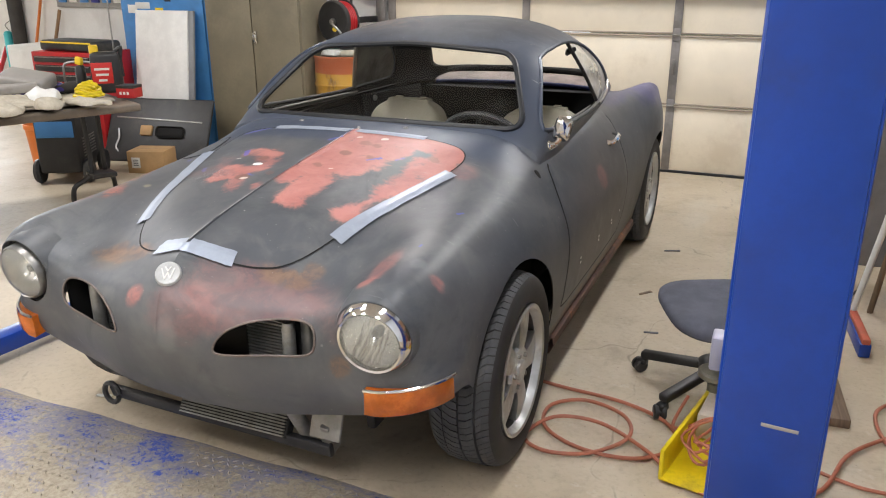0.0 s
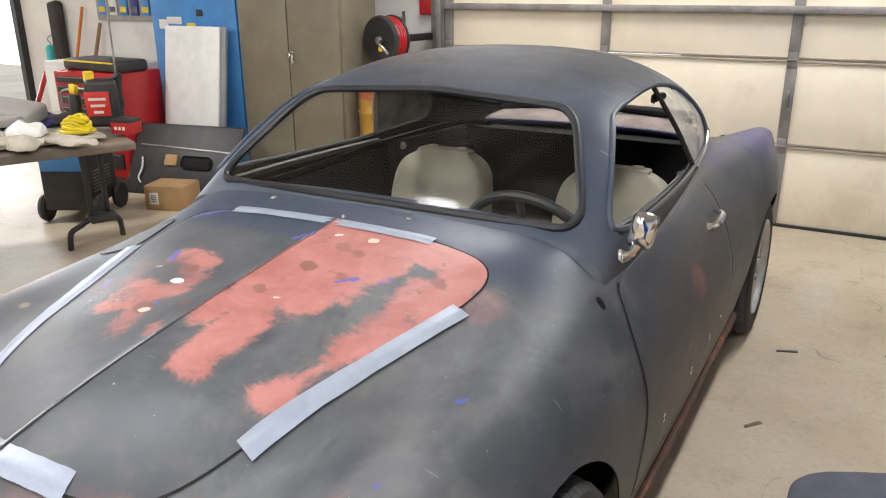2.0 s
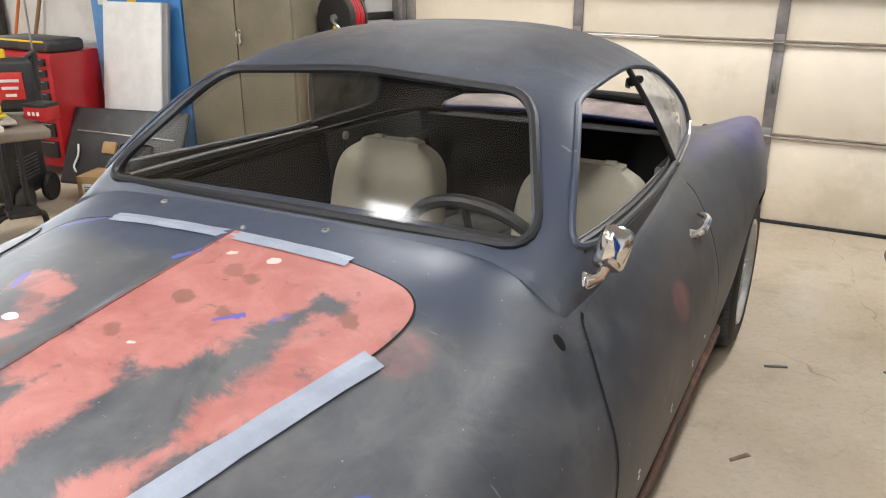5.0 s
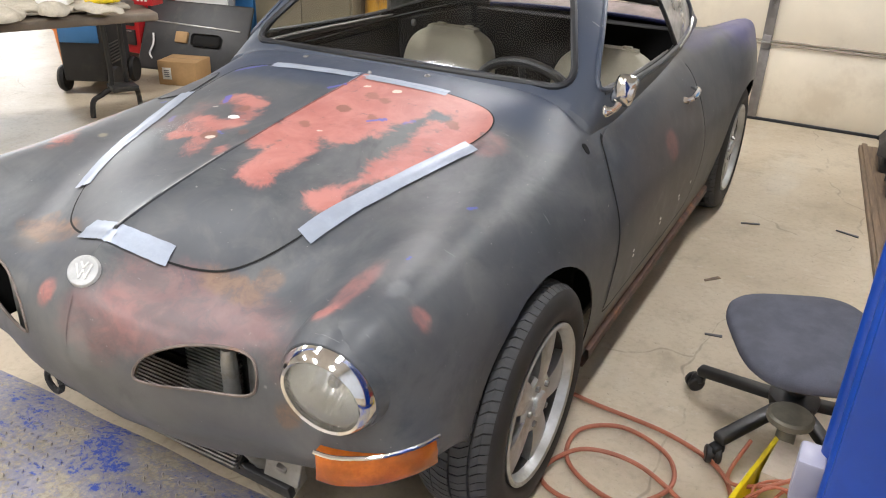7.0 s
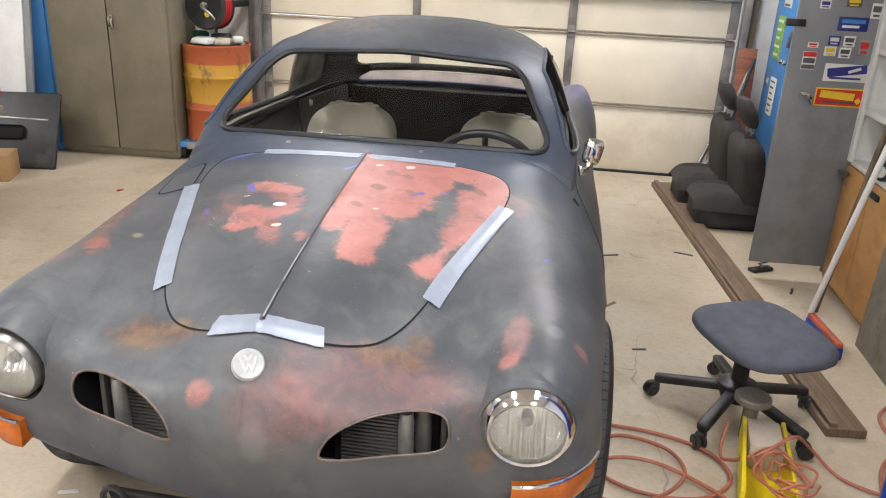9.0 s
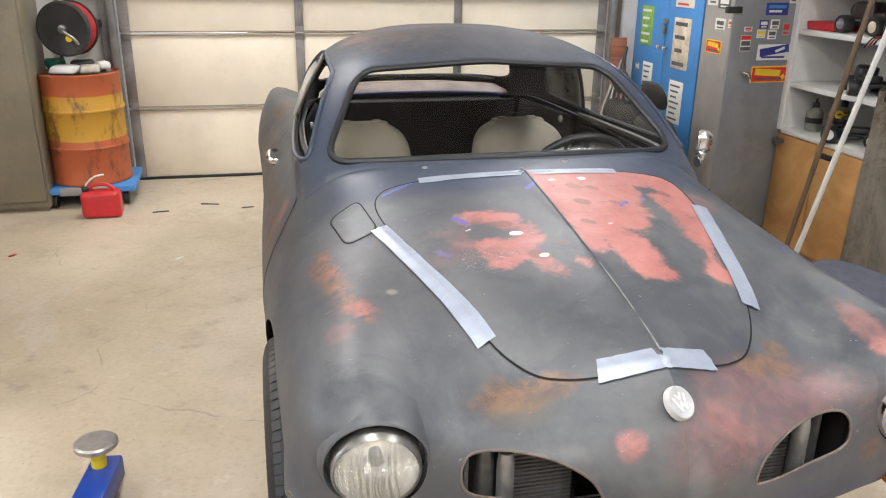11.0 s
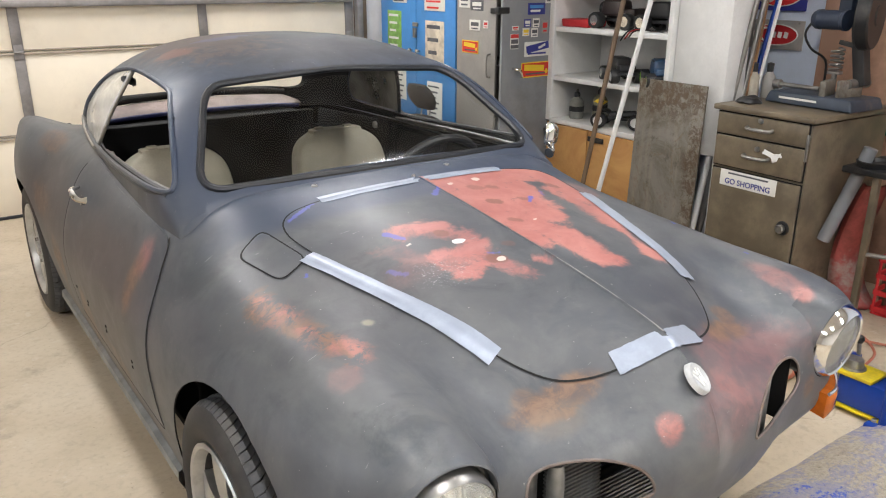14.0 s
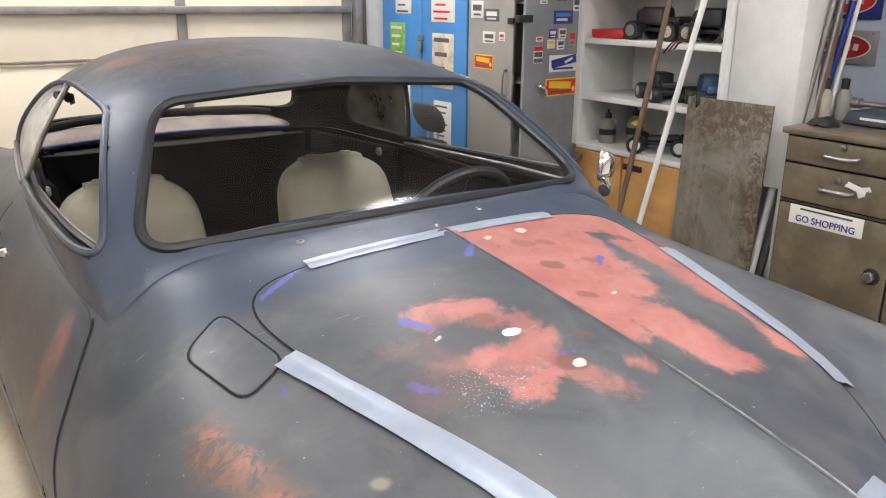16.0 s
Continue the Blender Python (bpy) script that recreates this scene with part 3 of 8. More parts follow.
DOORWHITE = surface("cream_door_skin", (0.80, 0.72, 0.58), 0.55, 0, 0.06, 2.5, 40, 0.06, (0.50, 0.40, 0.27), 0.30)
GALV = surface("galvanised_rail", (0.27, 0.25, 0.24), 0.5, 0.4, 0.25, 6, 60, 0.08)
BLUE = surface("lift_blue_paint", (0.003, 0.045, 0.31), 0.36, 0, 0.18, 3, 50, 0.05, (0.02, 0.03, 0.10), 0.35)
LBLUE = surface("locker_blue_paint", (0.06, 0.24, 0.56), 0.42, 0, 0.12, 3, 50, 0.05, (0.05, 0.12, 0.25), 0.3)
YELLOW = surface("yellow_paint", (0.72, 0.55, 0.01), 0.4, 0, 0.15, 6, 60, 0.06, (0.20, 0.15, 0.05), 0.4)
TAN = surface("tan_enamel", (0.205, 0.180, 0.125), 0.42, 0, 0.14, 3, 50, 0.05, (0.10, 0.085, 0.06), 0.3)
GREYMETAL = surface("grey_enamel", (0.228, 0.236, 0.250), 0.45, 0, 0.12, 3, 50, 0.05, (0.12, 0.10, 0.08), 0.3)
LGREY = surface("light_grey_enamel", (0.30, 0.285, 0.265), 0.45, 0, 0.12, 3, 50, 0.05, (0.16, 0.13, 0.10), 0.35)
TOOLCAB = surface("olive_brown_enamel", (0.150, 0.120, 0.080), 0.36, 0, 0.32, 5, 34, 0.10, (0.045, 0.036, 0.026), 0.75)
REDPL = surface("red_plastic", (0.55, 0.025, 0.03), 0.4, 0, 0.15, 6, 60, 0.05)
RED = surface("red_enamel", (0.42, 0.018, 0.022), 0.3, 0, 0.15, 5, 60, 0.05)
HOSE = surface("orange_hose", (0.40, 0.135, 0.08), 0.5, 0, 0.15, 8, 90, 0.05, (0.2, 0.1, 0.07), 0.3)
CLOTH = surface("blue_grey_cloth", (0.072, 0.077, 0.102), 0.9, 0, 0.2, 14, 300, 0.5, (0.05, 0.05, 0.06), 0.25)
SEATCLOTH = surface("brown_grey_cloth", (0.040, 0.035, 0.031), 0.9, 0, 0.25, 10, 250, 0.5, (0.03, 0.028, 0.026), 0.4)
CARD = surface("cardboard", (0.42, 0.26, 0.12), 0.8, 0, 0.15, 5, 70, 0.08)
PLYWOOD = wood("plywood", (0.55, 0.31, 0.11), (0.40, 0.19, 0.06), (12, 1, 1.2))
PLANK = wood("weathered_plank", (0.22, 0.15, 0.095), (0.11, 0.075, 0.05), (14, 1, 1))
REDWOOD = wood("stained_board", (0.30, 0.11, 0.06), (0.16, 0.05, 0.03), (1, 1, 10))
HANDLEWOOD = wood("ash_handle", (0.33, 0.19, 0.09), (0.16, 0.08, 0.04), (12, 12, 1))
WALL = surface("painted_plasterboard", (0.74, 0.72, 0.69), 0.7, 0, 0.08, 2.0, 60, 0.06, (0.40, 0.34, 0.30), 0.25)
WALLBLUE = surface("pale_blue_plasterboard", (0.60, 0.66, 0.76), 0.7, 0, 0.08, 2.0, 60, 0.06, (0.36, 0.36, 0.38), 0.25)
CEIL = surface("ceiling_board", (0.66, 0.63, 0.58), 0.8, 0, 0.06, 1.5, 60, 0.05)
RUSTY = rusty_steel()
DRUM = drum_paint()
PAPER = surface("paper", (0.70, 0.69, 0.64), 0.7, 0, 0.05, 8, 60, 0.02)
PAPERGREEN = surface("green_paper", (0.22, 0.42, 0.10), 0.7, 0, 0.25, 30, 80, 0.02)
PRINT = surface("print_ink", (0.10, 0.10, 0.11), 0.6, 0, 0.2, 30, 80, 0.0)
NAVY = plain("navy_print", (0.03, 0.035, 0.22), 0.5)
STICKRED = plain("red_print", (0.62, 0.03, 0.025), 0.45)
STICKYEL = plain("yellow_print", (0.80, 0.55, 0.03), 0.45)
CANVAS = surface("moving_blanket", (0.46, 0.42, 0.34), 0.9, 0, 0.2, 12, 120, 0.5, (0.25, 0.22, 0.18), 0.4)
PLASTIC_WHITE = surface("white_plastic", (0.72, 0.72, 0.70), 0.45, 0, 0.08, 6, 60, 0.04)
GREEN = surface("lime_plastic", (0.25, 0.55, 0.03), 0.4, 0, 0.1, 6, 60, 0.04)
ORANGE = surface("orange_plastic", (0.62, 0.17, 0.03), 0.5, 0, 0.12, 6, 60, 0.05)
TURQ = surface("turquoise_plastic", (0.05, 0.42, 0.45), 0.5, 0, 0.12, 6, 60, 0.05)
PURPLE = surface("purple_cloth", (0.055, 0.04, 0.20), 0.9, 0, 0.2, 12, 150, 0.4)
MURAL = surface("painted_board", (0.42, 0.25, 0.17), 0.7, 0, 0.25, 3, 50, 0.1, (0.20, 0.09, 0.06), 0.5)
MURALGREEN = surface("green_board_paint", (0.03, 0.16, 0.10), 0.7, 0, 0.2, 5, 50, 0.1)


# ---- the car ----
car = thing("coupe_car", Matrix(), "old two-door coupe in patchy grey primer, under repair", "car")

# Feature lines of one body side, from the front lip to the tail: x, y, z
RAIL_CENTRE = [(0, -.60, .34), (0, -.665, .45), (0, -.70, .58), (0, -.675, .68), (0, -.623, .742), (0, -.545, .797), (0, -.30, .851), (0, 0, .895), (0, .29, .931), (0, .56, .952), (0, 1.1, .93), (0, 1.6, .93), (0, 2.05, .95), (0, 2.45, .93), (0, 2.85, .85), (0, 3.12, .66), (0, 3.17, .42)]
RAIL_HOOD = [(.22, -.585, .345), (.22, -.648, .45), (.21, -.668, .57), (.215, -.638, .655), (.22, -.575, .695), (.225, -.48, .738), (.235, -.28, .833), (.24, 0, .882), (.25, .29, .922), (.28, .56, .948), (.30, 1.1, .93), (.30, 1.6, .93), (.30, 2.05, .95), (.28, 2.45, .925), (.26, 2.85, .85), (.25, 3.10, .66), (.25, 3.15, .42)]
RAIL_VALLEY = [(.42, -.55, .365), (.42, -.60, .46), (.42, -.612, .56), (.42, -.592, .65), (.42, -.545, .695), (.42, -.44, .728), (.42, -.22, .803), (.43, .03, .852), (.46, .29, .893), (.53, .56, .930), (.56, 1.1, .885), (.56, 1.6, .90), (.56, 2.05, .905), (.53, 2.45, .845), (.46, 2.82, .785), (.42, 3.06, .65), (.42, 3.11, .42)]
RAIL_CROWN = [(.60, -.525, .395), (.605, -.585, .47), (.60, -.585, .57), (.597, -.603, .70), (.60, -.588, .750), (.605, -.490, .787), (.61, -.22, .807), (.615, .03, .825), (.62, .29, .848), (.652, .57, .868), (.675, 1.1, .872), (.655, 1.6, .888), (.668, 2.05, .878), (.712, 2.45, .892), (.705, 2.80, .858), (.65, 3.0, .70), (.60, 3.05, .44)]
RAIL_SHOULDER = [(.712, -.465, .42), (.724, -.528, .48), (.717, -.528, .57), (.706, -.556, .664), (.702, -.540, .720), (.705, -.430, .750), (.715, -.16, .748), (.725, .04, .758), (.72, .29, .778), (.718, .57, .79), (.735, 1.1, .79), (.735, 1.6, .79), (.745, 2.05, .80), (.795, 2.4, .815), (.775, 2.75, .775), (.70, 2.93, .66), (.68, 2.97, .44)]
RAIL_SIDE = [(.766, -.395, .45), (.771, -.425, .49), (.769, -.425, .55), (.765, -.375, .60), (.765, -.33, .62), (.77, -.25, .63), (.785, -.1, .63), (.795, .05, .63), (.80, .3, .62), (.805, .57, .61), (.81, 1.1, .60), (.805, 1.6, .60), (.812, 2.05, .62), (.836, 2.4, .64), (.808, 2.72, .62), (.75, 2.86, .56), (.73, 2.90, .44)]
RAIL_LOWER = [(.765, -.345, .42), (.768, -.35, .43), (.768, -.345, .44), (.767, -.32, .44), (.768, -.29, .44), (.772, -.21, .44), (.785, -.08, .43), (.797, .06, .42), (.803, .3, .42), (.806, .57, .42), (.808, 1.1, .42), (.805, 1.6, .42), (.81, 2.05, .42), (.815, 2.4, .44), (.79, 2.70, .45), (.75, 2.82, .45), (.73, 2.86, .43)]
RAIL_SILL = [(.762, -.335, .40), (.763, -.33, .40), (.763, -.31, .40), (.762, -.29, .39), (.763, -.26, .38), (.766, -.19, .34), (.775, -.06, .28), (.78, .07, .23), (.775, .3, .21), (.765, .57, .20), (.765, 1.1, .19), (.765, 1.6, .19), (.765, 2.05, .20), (.78, 2.4, .30), (.77, 2.68, .36), (.745, 2.80, .40), (.725, 2.85, .42)]
RAILS = [smooth_line(r, 6) for r in (RAIL_CENTRE, RAIL_HOOD, RAIL_VALLEY, RAIL_CROWN, RAIL_SHOULDER, RAIL_SIDE, RAIL_LOWER, RAIL_SILL)]


def lamp_seat(sx):
    """Where a headlamp sits: its axis points ahead and a little down."""
    return Matrix.Translation((sx * .595, -.552, .653)) @ pose(0, 0, 0, 98, 0, sx * 4)


def body_shell():
    bm = bmesh.new()
    rows = []
    for i in range(len(RAILS[0])):
        half = smooth_line([r[i] for r in RAILS], 5)
        half[0].x = 0
        # the mirror point beyond the middle keeps the crown level there
        ring = [Vector((-p.x, p.y, p.z)) for p in reversed(half[1:])] + half
        rows.append(ring)
    sheet(bm, rows)
    return bm


def canopy_point(s, k):
    """The roof shell: s from the windscreen's foot (0) to the rear window's foot (1), k across from the middle (0) to the belt line (1)."""
    knots = [0, .15, .30, .45, .62, .78, .90, 1.0]
    def at(values):
        return float(np.interp(s, knots, values))
    yc, zc = at([.535, .73, .935, 1.25, 1.68, 2.08, 2.36, 2.62]), at([.945, 1.10, 1.245, 1.312, 1.302, 1.212, 1.07, .93])
    xb, yb, zb = at([.678, .690, .685, .675, .650, .610, .56, .51]), at([.545, .74, .95, 1.25, 1.62, 1.98, 2.28, 2.55]), at([.815, .845, .862, .87, .878, .872, .845, .85])
    e = at([3.5, 3.8, 3.1, 2.8, 2.6, 2.6, 2.7, 2.8])
    a = k * math.pi / 2
    cx, cz = math.sin(a) ** (2 / e), math.cos(a) ** (2 / e)
    return Vector((xb * cx, yb + (yc - yb) * cz, zb + (zc - zb) * cz))


def canopy_shell():
    bm = bmesh.new()
    rows = []
    for i in range(61):
        s = i / 60
        # soften the knots of the long lines
        acc = []
        for k in range(25):
            p = Vector()
            for d, w in ((-.05, .2), (-.025, .2), (0, .2), (.025, .2), (.05, .2)):
                p += w * canopy_point(min(1, max(0, s + d * min(1, 8 * s, 8 * (1 - s)))), k / 24)
            acc.append(p)
        if not i:
            # a skirt under the foot, sunk in the cowl
            skirt = [Vector((p.x * .985, p.y - .035, p.z - .09)) for p in acc]
            rows.append([Vector((-p.x, p.y, p.z)) for p in reversed(skirt[1:])] + skirt)
        rows.append([Vector((-p.x, p.y, p.z)) for p in reversed(acc[1:])] + acc)
    sheet(bm, rows)
    return bm


WINDSCREEN = round_outline([(-.600, .955), (.600, .955), (.452, 1.195), (0, 1.222), (-.452, 1.195)], .07, 6)
SIDE_WINDOW = [(y, z) for y, z, _ in smooth_line([(y, z, 0) for y, z in ((.655, .962), (.675, .985), (.733, 1.033), (.82, 1.093), (.915, 1.148), (1.01, 1.182), (1.22, 1.203), (1.42, 1.203), (1.60, 1.185), (1.72, 1.158), (1.83, 1.105), (1.915, 1.035), (1.925, .968), (1.87, .943), (1.65, .93), (1.46, .921), (1.25, .924), (1.0, .932), (.78, .942), (.69, .946), (.655, .950))], 5, True)]
REAR_WINDOW = round_outline([(-.53, .960), (.53, .960), (.43, 1.160), (-.43, 1.160)], .06, 5)


def cutter(bm):
    return new("cutter", mesh_from(bm, "cutter", DARK, False))


body = part("body_shell", body_shell(), [PAINT, DARK], car)
BODY_TREE = BVHTree.FromObject(body, bpy.context.evaluated_depsgraph_get())
thicken(body, 0.004)
cutters = []
for wheel_y, wheel_r in ((0, .355), (2.4, .335)):
    for sx in (-1, 1):
        bm = bmesh.new()
        lathe(bm, [(wheel_r, 0), (wheel_r, .5)], 48, pose(sx * .50 - (0 if sx > 0 else 0), wheel_y, .31, 0, 90 * sx, 0))
        cutters.append(cutter(bm))
well = [(-.60, .66), (.60, .66), (.642, 1.1), (.625, 1.5), (.59, 1.85), (.53, 2.15), (.44, 2.42), (-.44, 2.42), (-.53, 2.15), (-.59, 1.85), (-.625, 1.5), (-.642, 1.1)]
cutters.append(cutter(prism(bmesh.new(), round_outline(well, .05), .80, 1.2, 2)))
GRILLE = [(x, z) for x, z, _ in smooth_line([(.166, .572, 0), (.192, .616, 0), (.26, .647, 0), (.36, .657, 0), (.420, .648, 0), (.434, .605, 0), (.408, .572, 0), (.30, .565, 0), (.19, .558, 0)], 5, True)]
for sx in (-1, 1):
    cutters.append(cutter(prism(bmesh.new(), [(sx * x, z) for x, z in GRILLE], -.9, -.45, 1)))
    cutters.append(cutter(lathe(bmesh.new(), [(.0985, -.16), (.0985, .30)], 48, lamp_seat(sx))))
cut(body, cutters)

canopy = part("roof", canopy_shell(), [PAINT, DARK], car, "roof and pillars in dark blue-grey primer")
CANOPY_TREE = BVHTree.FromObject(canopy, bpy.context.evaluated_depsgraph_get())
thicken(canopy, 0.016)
cut(canopy, [cutter(prism(bmesh.new(), WINDSCREEN, .2, 1.02, 1)),
             cutter(prism(bmesh.new(), SIDE_WINDOW, .30, 1.0, 0)), cutter(prism(bmesh.new(), SIDE_WINDOW, -1.0, -.30, 0)),
             cutter(prism(bmesh.new(), REAR_WINDOW, 1.95, 2.9, 1))])

DOWN, UP = Vector((0, 0, -1)), Vector((0, 0, 1))


def on_body(u, v, axis=2, side=1, tree=None):
    """The point of the body under a 2D place, and the outward normal. axis 2: from above (x, y); 0: from the side (y, z); 1: from the front (x, z)."""
    tree = tree or BODY_TREE
    if axis == 2:
        start, way = Vector((u, v, 3)), DOWN
    elif axis == 0:
        start, way = Vector((side * 2, u, v)), Vector((-side, 0, 0))
    else:
        start, way = Vector((u, -3, v)), Vector((0, 1, 0))
    hit, normal, _, _ = tree.ray_cast(start, way)
    if hit is None:
        return start + way * 2, -way
    return hit, normal if normal.dot(way) < 0 else -normal


def patch(outline, axis=2, side=1, lift=.003, rings=(1, .985, .93, .8, .6, .4, .2), skirt=.004, tree=None, ridge=0.0):
    """A thin panel that follows the body over an outline."""
    bm = bmesh.new()
    cu, cv = sum(p[0] for p in outline) / len(outline), sum(p[1] for p in outline) / len(outline)
    rows = []
    def put(u, v, h):
        p, n = on_body(u, v, axis, side, tree)
        if ridge:
            h += ridge * math.exp(-(u / .008) ** 2)
        return p + n * h
    rows.append([put(u, v, lift - skirt) for u, v in outline])
    for i, t in enumerate(rings):
        rows.append([put(cu + (u - cu) * t, cv + (v - cv) * t, lift if i else lift * .75) for u, v in outline])
    vs = sheet(bm, rows, True)
    mid = bm.verts.new(put(cu, cv, lift))
    last = vs[-1]
    for k in range(len(last)):
        bm.faces.new((last[k], last[(k + 1) % len(last)], mid))
    return bm


def ribbon(line, width, axis=2, side=1, lift=.0015, closed=False, tree=None):
    """A narrow strip that follows the body along a 2D line."""
    bm = bmesh.new()
    n, rows = len(line), []
    for i in range(n):
        a, b = Vector(line[i - 1 if (i or closed) else 0]), Vector(line[(i + 1) % n if (i < n - 1 or closed) else i])
        d = (b - a).normalized()
        off = Vector((-d.y, d.x)) * width / 2
        row = []
        for k in (-1, 0, 1):
            q = Vector(line[i]) + off * k
            p, nm = on_body(q.x, q.y, axis, side, tree)
            row.append(p + nm * lift)
        rows.append(row)
    if closed:
        rows.append(rows[0])
    sheet(bm, rows)
    return bm


def flat(pts, steps=6, closed=False):
    return [(p.x, p.y) for p in smooth_line([(x, y, 0) for x, y in pts], steps, closed)]


# bonnet with its shut line
HOOD = flat([(0, .412), (.20, .405), (.36, .388), (.448, .362), (.478, .30), (.468, .18), (.43, .0), (.372, -.20), (.318, -.36), (.262, -.45), (.20, -.495), (.10, -.532), (0, -.545),
             (-.10, -.532), (-.20, -.495), (-.262, -.45), (-.318, -.36), (-.372, -.20), (-.43, .0), (-.468, .18), (-.478, .30), (-.448, .362), (-.36, .388), (-.20, .405)], 5, True)
part("hood_gap", ribbon(HOOD, .0045, 2, 1, .0022, True), GAP, car)
part("hood", patch([(x * .996, y * .996 + .0002) for x, y in HOOD], ridge=.004), LID, car, "bonnet lid in grey primer with large red patches")
crease = [on_body(0, y)[0] + Vector((0, 0, .0055)) for y in np.linspace(.40, -.535, 40)]
part("hood_crease", tube(bmesh.new(), crease, .0042, 6), LID, car)
FILLER = round_outline([(-.612, .300), (-.522, .355), (-.488, .160), (-.580, .110)], .035, 5)
part("filler_gap", ribbon(FILLER, .005, 2, 1, .002, True), GAP, car)
part("filler_flap", patch([(-.55 + (x + .55) * .97, .232 + (y - .232) * .97) for x, y in FILLER], lift=.0025), PAINT, car, "square fuel filler flap")

# doors: shut lines, skins, handles
DOOR = flat([(.60, .835), (.56, .78), (.52, .68), (.492, .52), (.485, .38), (.52, .325), (.9, .318), (1.4, .318), (1.52, .34), (1.58, .45), (1.60, .62), (1.60, .78), (1.575, .86), (1.52, .885), (1.1, .865), (.75, .85)], 5, True)
for sx in (-1, 1):
    part("door_gap", ribbon(DOOR[:61], .008, 0, sx, .002), GAP, car)
    skin = part("door", patch([(1.05 + (y - 1.05) * .988, .6 + (z - .6) * .985) for y, z in DOOR], 0, sx, .003), PAINT, car, "door skin in worn grey and brown primer")
    p, nm = on_body(1.45, .775, 0, sx)
    bm = bmesh.new()
    bar = smooth_line([p + Vector((0, -.075, -.012)), p + Vector((sx * .028, -.05, -.004)), p + Vector((sx * .034, 0, .004)), p + Vector((sx * .03, .045, .012)), p + Vector((0, .07, .014))], 4)
    tube(bm, bar, [.006 + .006 * math.sin(math.pi * i / (len(bar) - 1)) for i in range(len(bar))], 8)
    lathe(bm, [(.0, .026), (.012, .024), (.014, .0)], 14, Matrix.Translation(p + Vector((0, -.055, -.01))) @ pose(0, 0, 0, 0, 90 * sx, 0))
    part("door_handle", bm, CHROME, skin, "chrome door handle")
    for hy, hz in ((.68, .462), (.69, .44), (.99, .455), (1.0, .435), (1.25, .45), (1.27, .43), (1.45, .44)):
        q, qn = on_body(hy, hz, 0, sx)
        part("trim_hole", lathe(bmesh.new(), [(.006, 0), (.005, .002)], 8, Matrix.Translation(q + qn * .0035) @ qn.to_track_quat("Z", "Y").to_matrix().to_4x4()), PLASTIC_WHITE if sx > 0 else GAP, skin)

# sill strips under the doors
for sx in (-1, 1):
    bm = bmesh.new()
    rows = []
    for i in range(25):
        y = .42 + i * (2.02 - .42) / 24
        rows.append([Vector((sx * x, y, z)) for x, z in ((.77, .235), (.788, .225), (.79, .20), (.775, .165), (.74, .155))])
    sheet(bm, rows)
    part("sill", bm, surface("grey_sill", (0.22, 0.23, 0.23), 0.5, 0.2, 0.25, 9, 60, 0.15, (0.12, 0.09, 0.06), 0.5) if sx < 0 else surface("rusty_sill", (0.12, 0.065, 0.045), 0.7, 0, 0.3, 9, 60, 0.2, (0.30, 0.12, 0.045), 0.9), car, "grey sill strip with dark holes" if sx < 0 else "rusty sill strip")


# tape along the bonnet's shut line
def tape(a, b, width, name="tape_strip"):
    n = 14
    bm = bmesh.new()
    a, b = Vector(a), Vector(b)
    d = (b - a).normalized()
    off = Vector((-d.y, d.x)) * width / 2
    rows = []
    for i in range(n + 1):
        q = a + (b - a) * i / n
        row = []
        for k in (-1, -.33, .0, .33, 1):
            u = q + off * k * (1 + .02 * math.sin(i * 1.7))
            p, nm = on_body(u.x, u.y)
            row.append(p + nm * (.0052 + .0022 * (k == 0) + .0006 * math.sin(i * 2.3 + k * 4)))
        rows.append(row)
    sheet(bm, rows)
    part(name, bm, TAPE, car, "strip of silver-blue tape")


tape((-.335, .392), (.295, .395), .036)
tape((.478, .19), (.340, -.325), .047)
tape((-.487, .165), (-.322, -.365), .047)
tape((-.125, -.512), (.012, -.546), .050)
tape((-.008, -.546), (.130, -.510), .048)

# badge, washer jets, holes
p, nm = on_body(0, -.626)
bm = lathe(bmesh.new(), [(0.0, .006), (.024, .006), (.027, .008), (.032, .008), (.0345, .005), (.036, -.004)], 36, Matrix.Translation(p) @ nm.to_track_quat("Z", "Y").to_matrix().to_4x4())
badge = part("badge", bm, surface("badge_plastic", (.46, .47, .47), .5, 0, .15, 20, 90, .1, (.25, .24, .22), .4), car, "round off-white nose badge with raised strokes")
bm = bmesh.new()
for a, b in (((-.017, .014), (-.007, -.017)), ((-.007, -.017), (0, .002)), ((0, .002), (.007, -.017)), ((.007, -.017), (.017, .014)), ((-.008, .019), (0, .006)), ((0, .006), (.008, .019))):
    tube(bm, [Vector((a[0], a[1], .0065)), Vector((b[0], b[1], .0065))], .0022, 6)
bmesh.ops.transform(bm, matrix=Matrix.Translation(p) @ nm.to_track_quat("Z", "Y").to_matrix().to_4x4() @ pose(0, 0, 0, 0, 0, 0), verts=bm.verts)
part("badge_strokes", bm, PLASTIC_WHITE, badge)
for x, y in ((-.295, .502), (.166, .497)):
    p, nm = on_body(x, y)
    q = Matrix.Translation(p) @ nm.to_track_quat("Z", "Y").to_matrix().to_4x4()
    hole = part("wiper_spindle_ring", lathe(bmesh.new(), [(.005, .001), (.0055, .004), (.008, .004), (.010, .001), (.010, -.003)], 16, q, False), STEEL, car)
    part("spindle_hole", lathe(bmesh.new(), [(0, .002), (.0058, .002)], 12, q, False), GAP, hole)
p, nm = on_body(0, .435)
part("washer_jet", lathe(bmesh.new(), [(0, .007), (.004, .006), (.006, .003), (.007, -.002)], 14, Matrix.Translation(p)), STEEL, car)
p, nm = on_body(.690, .478)
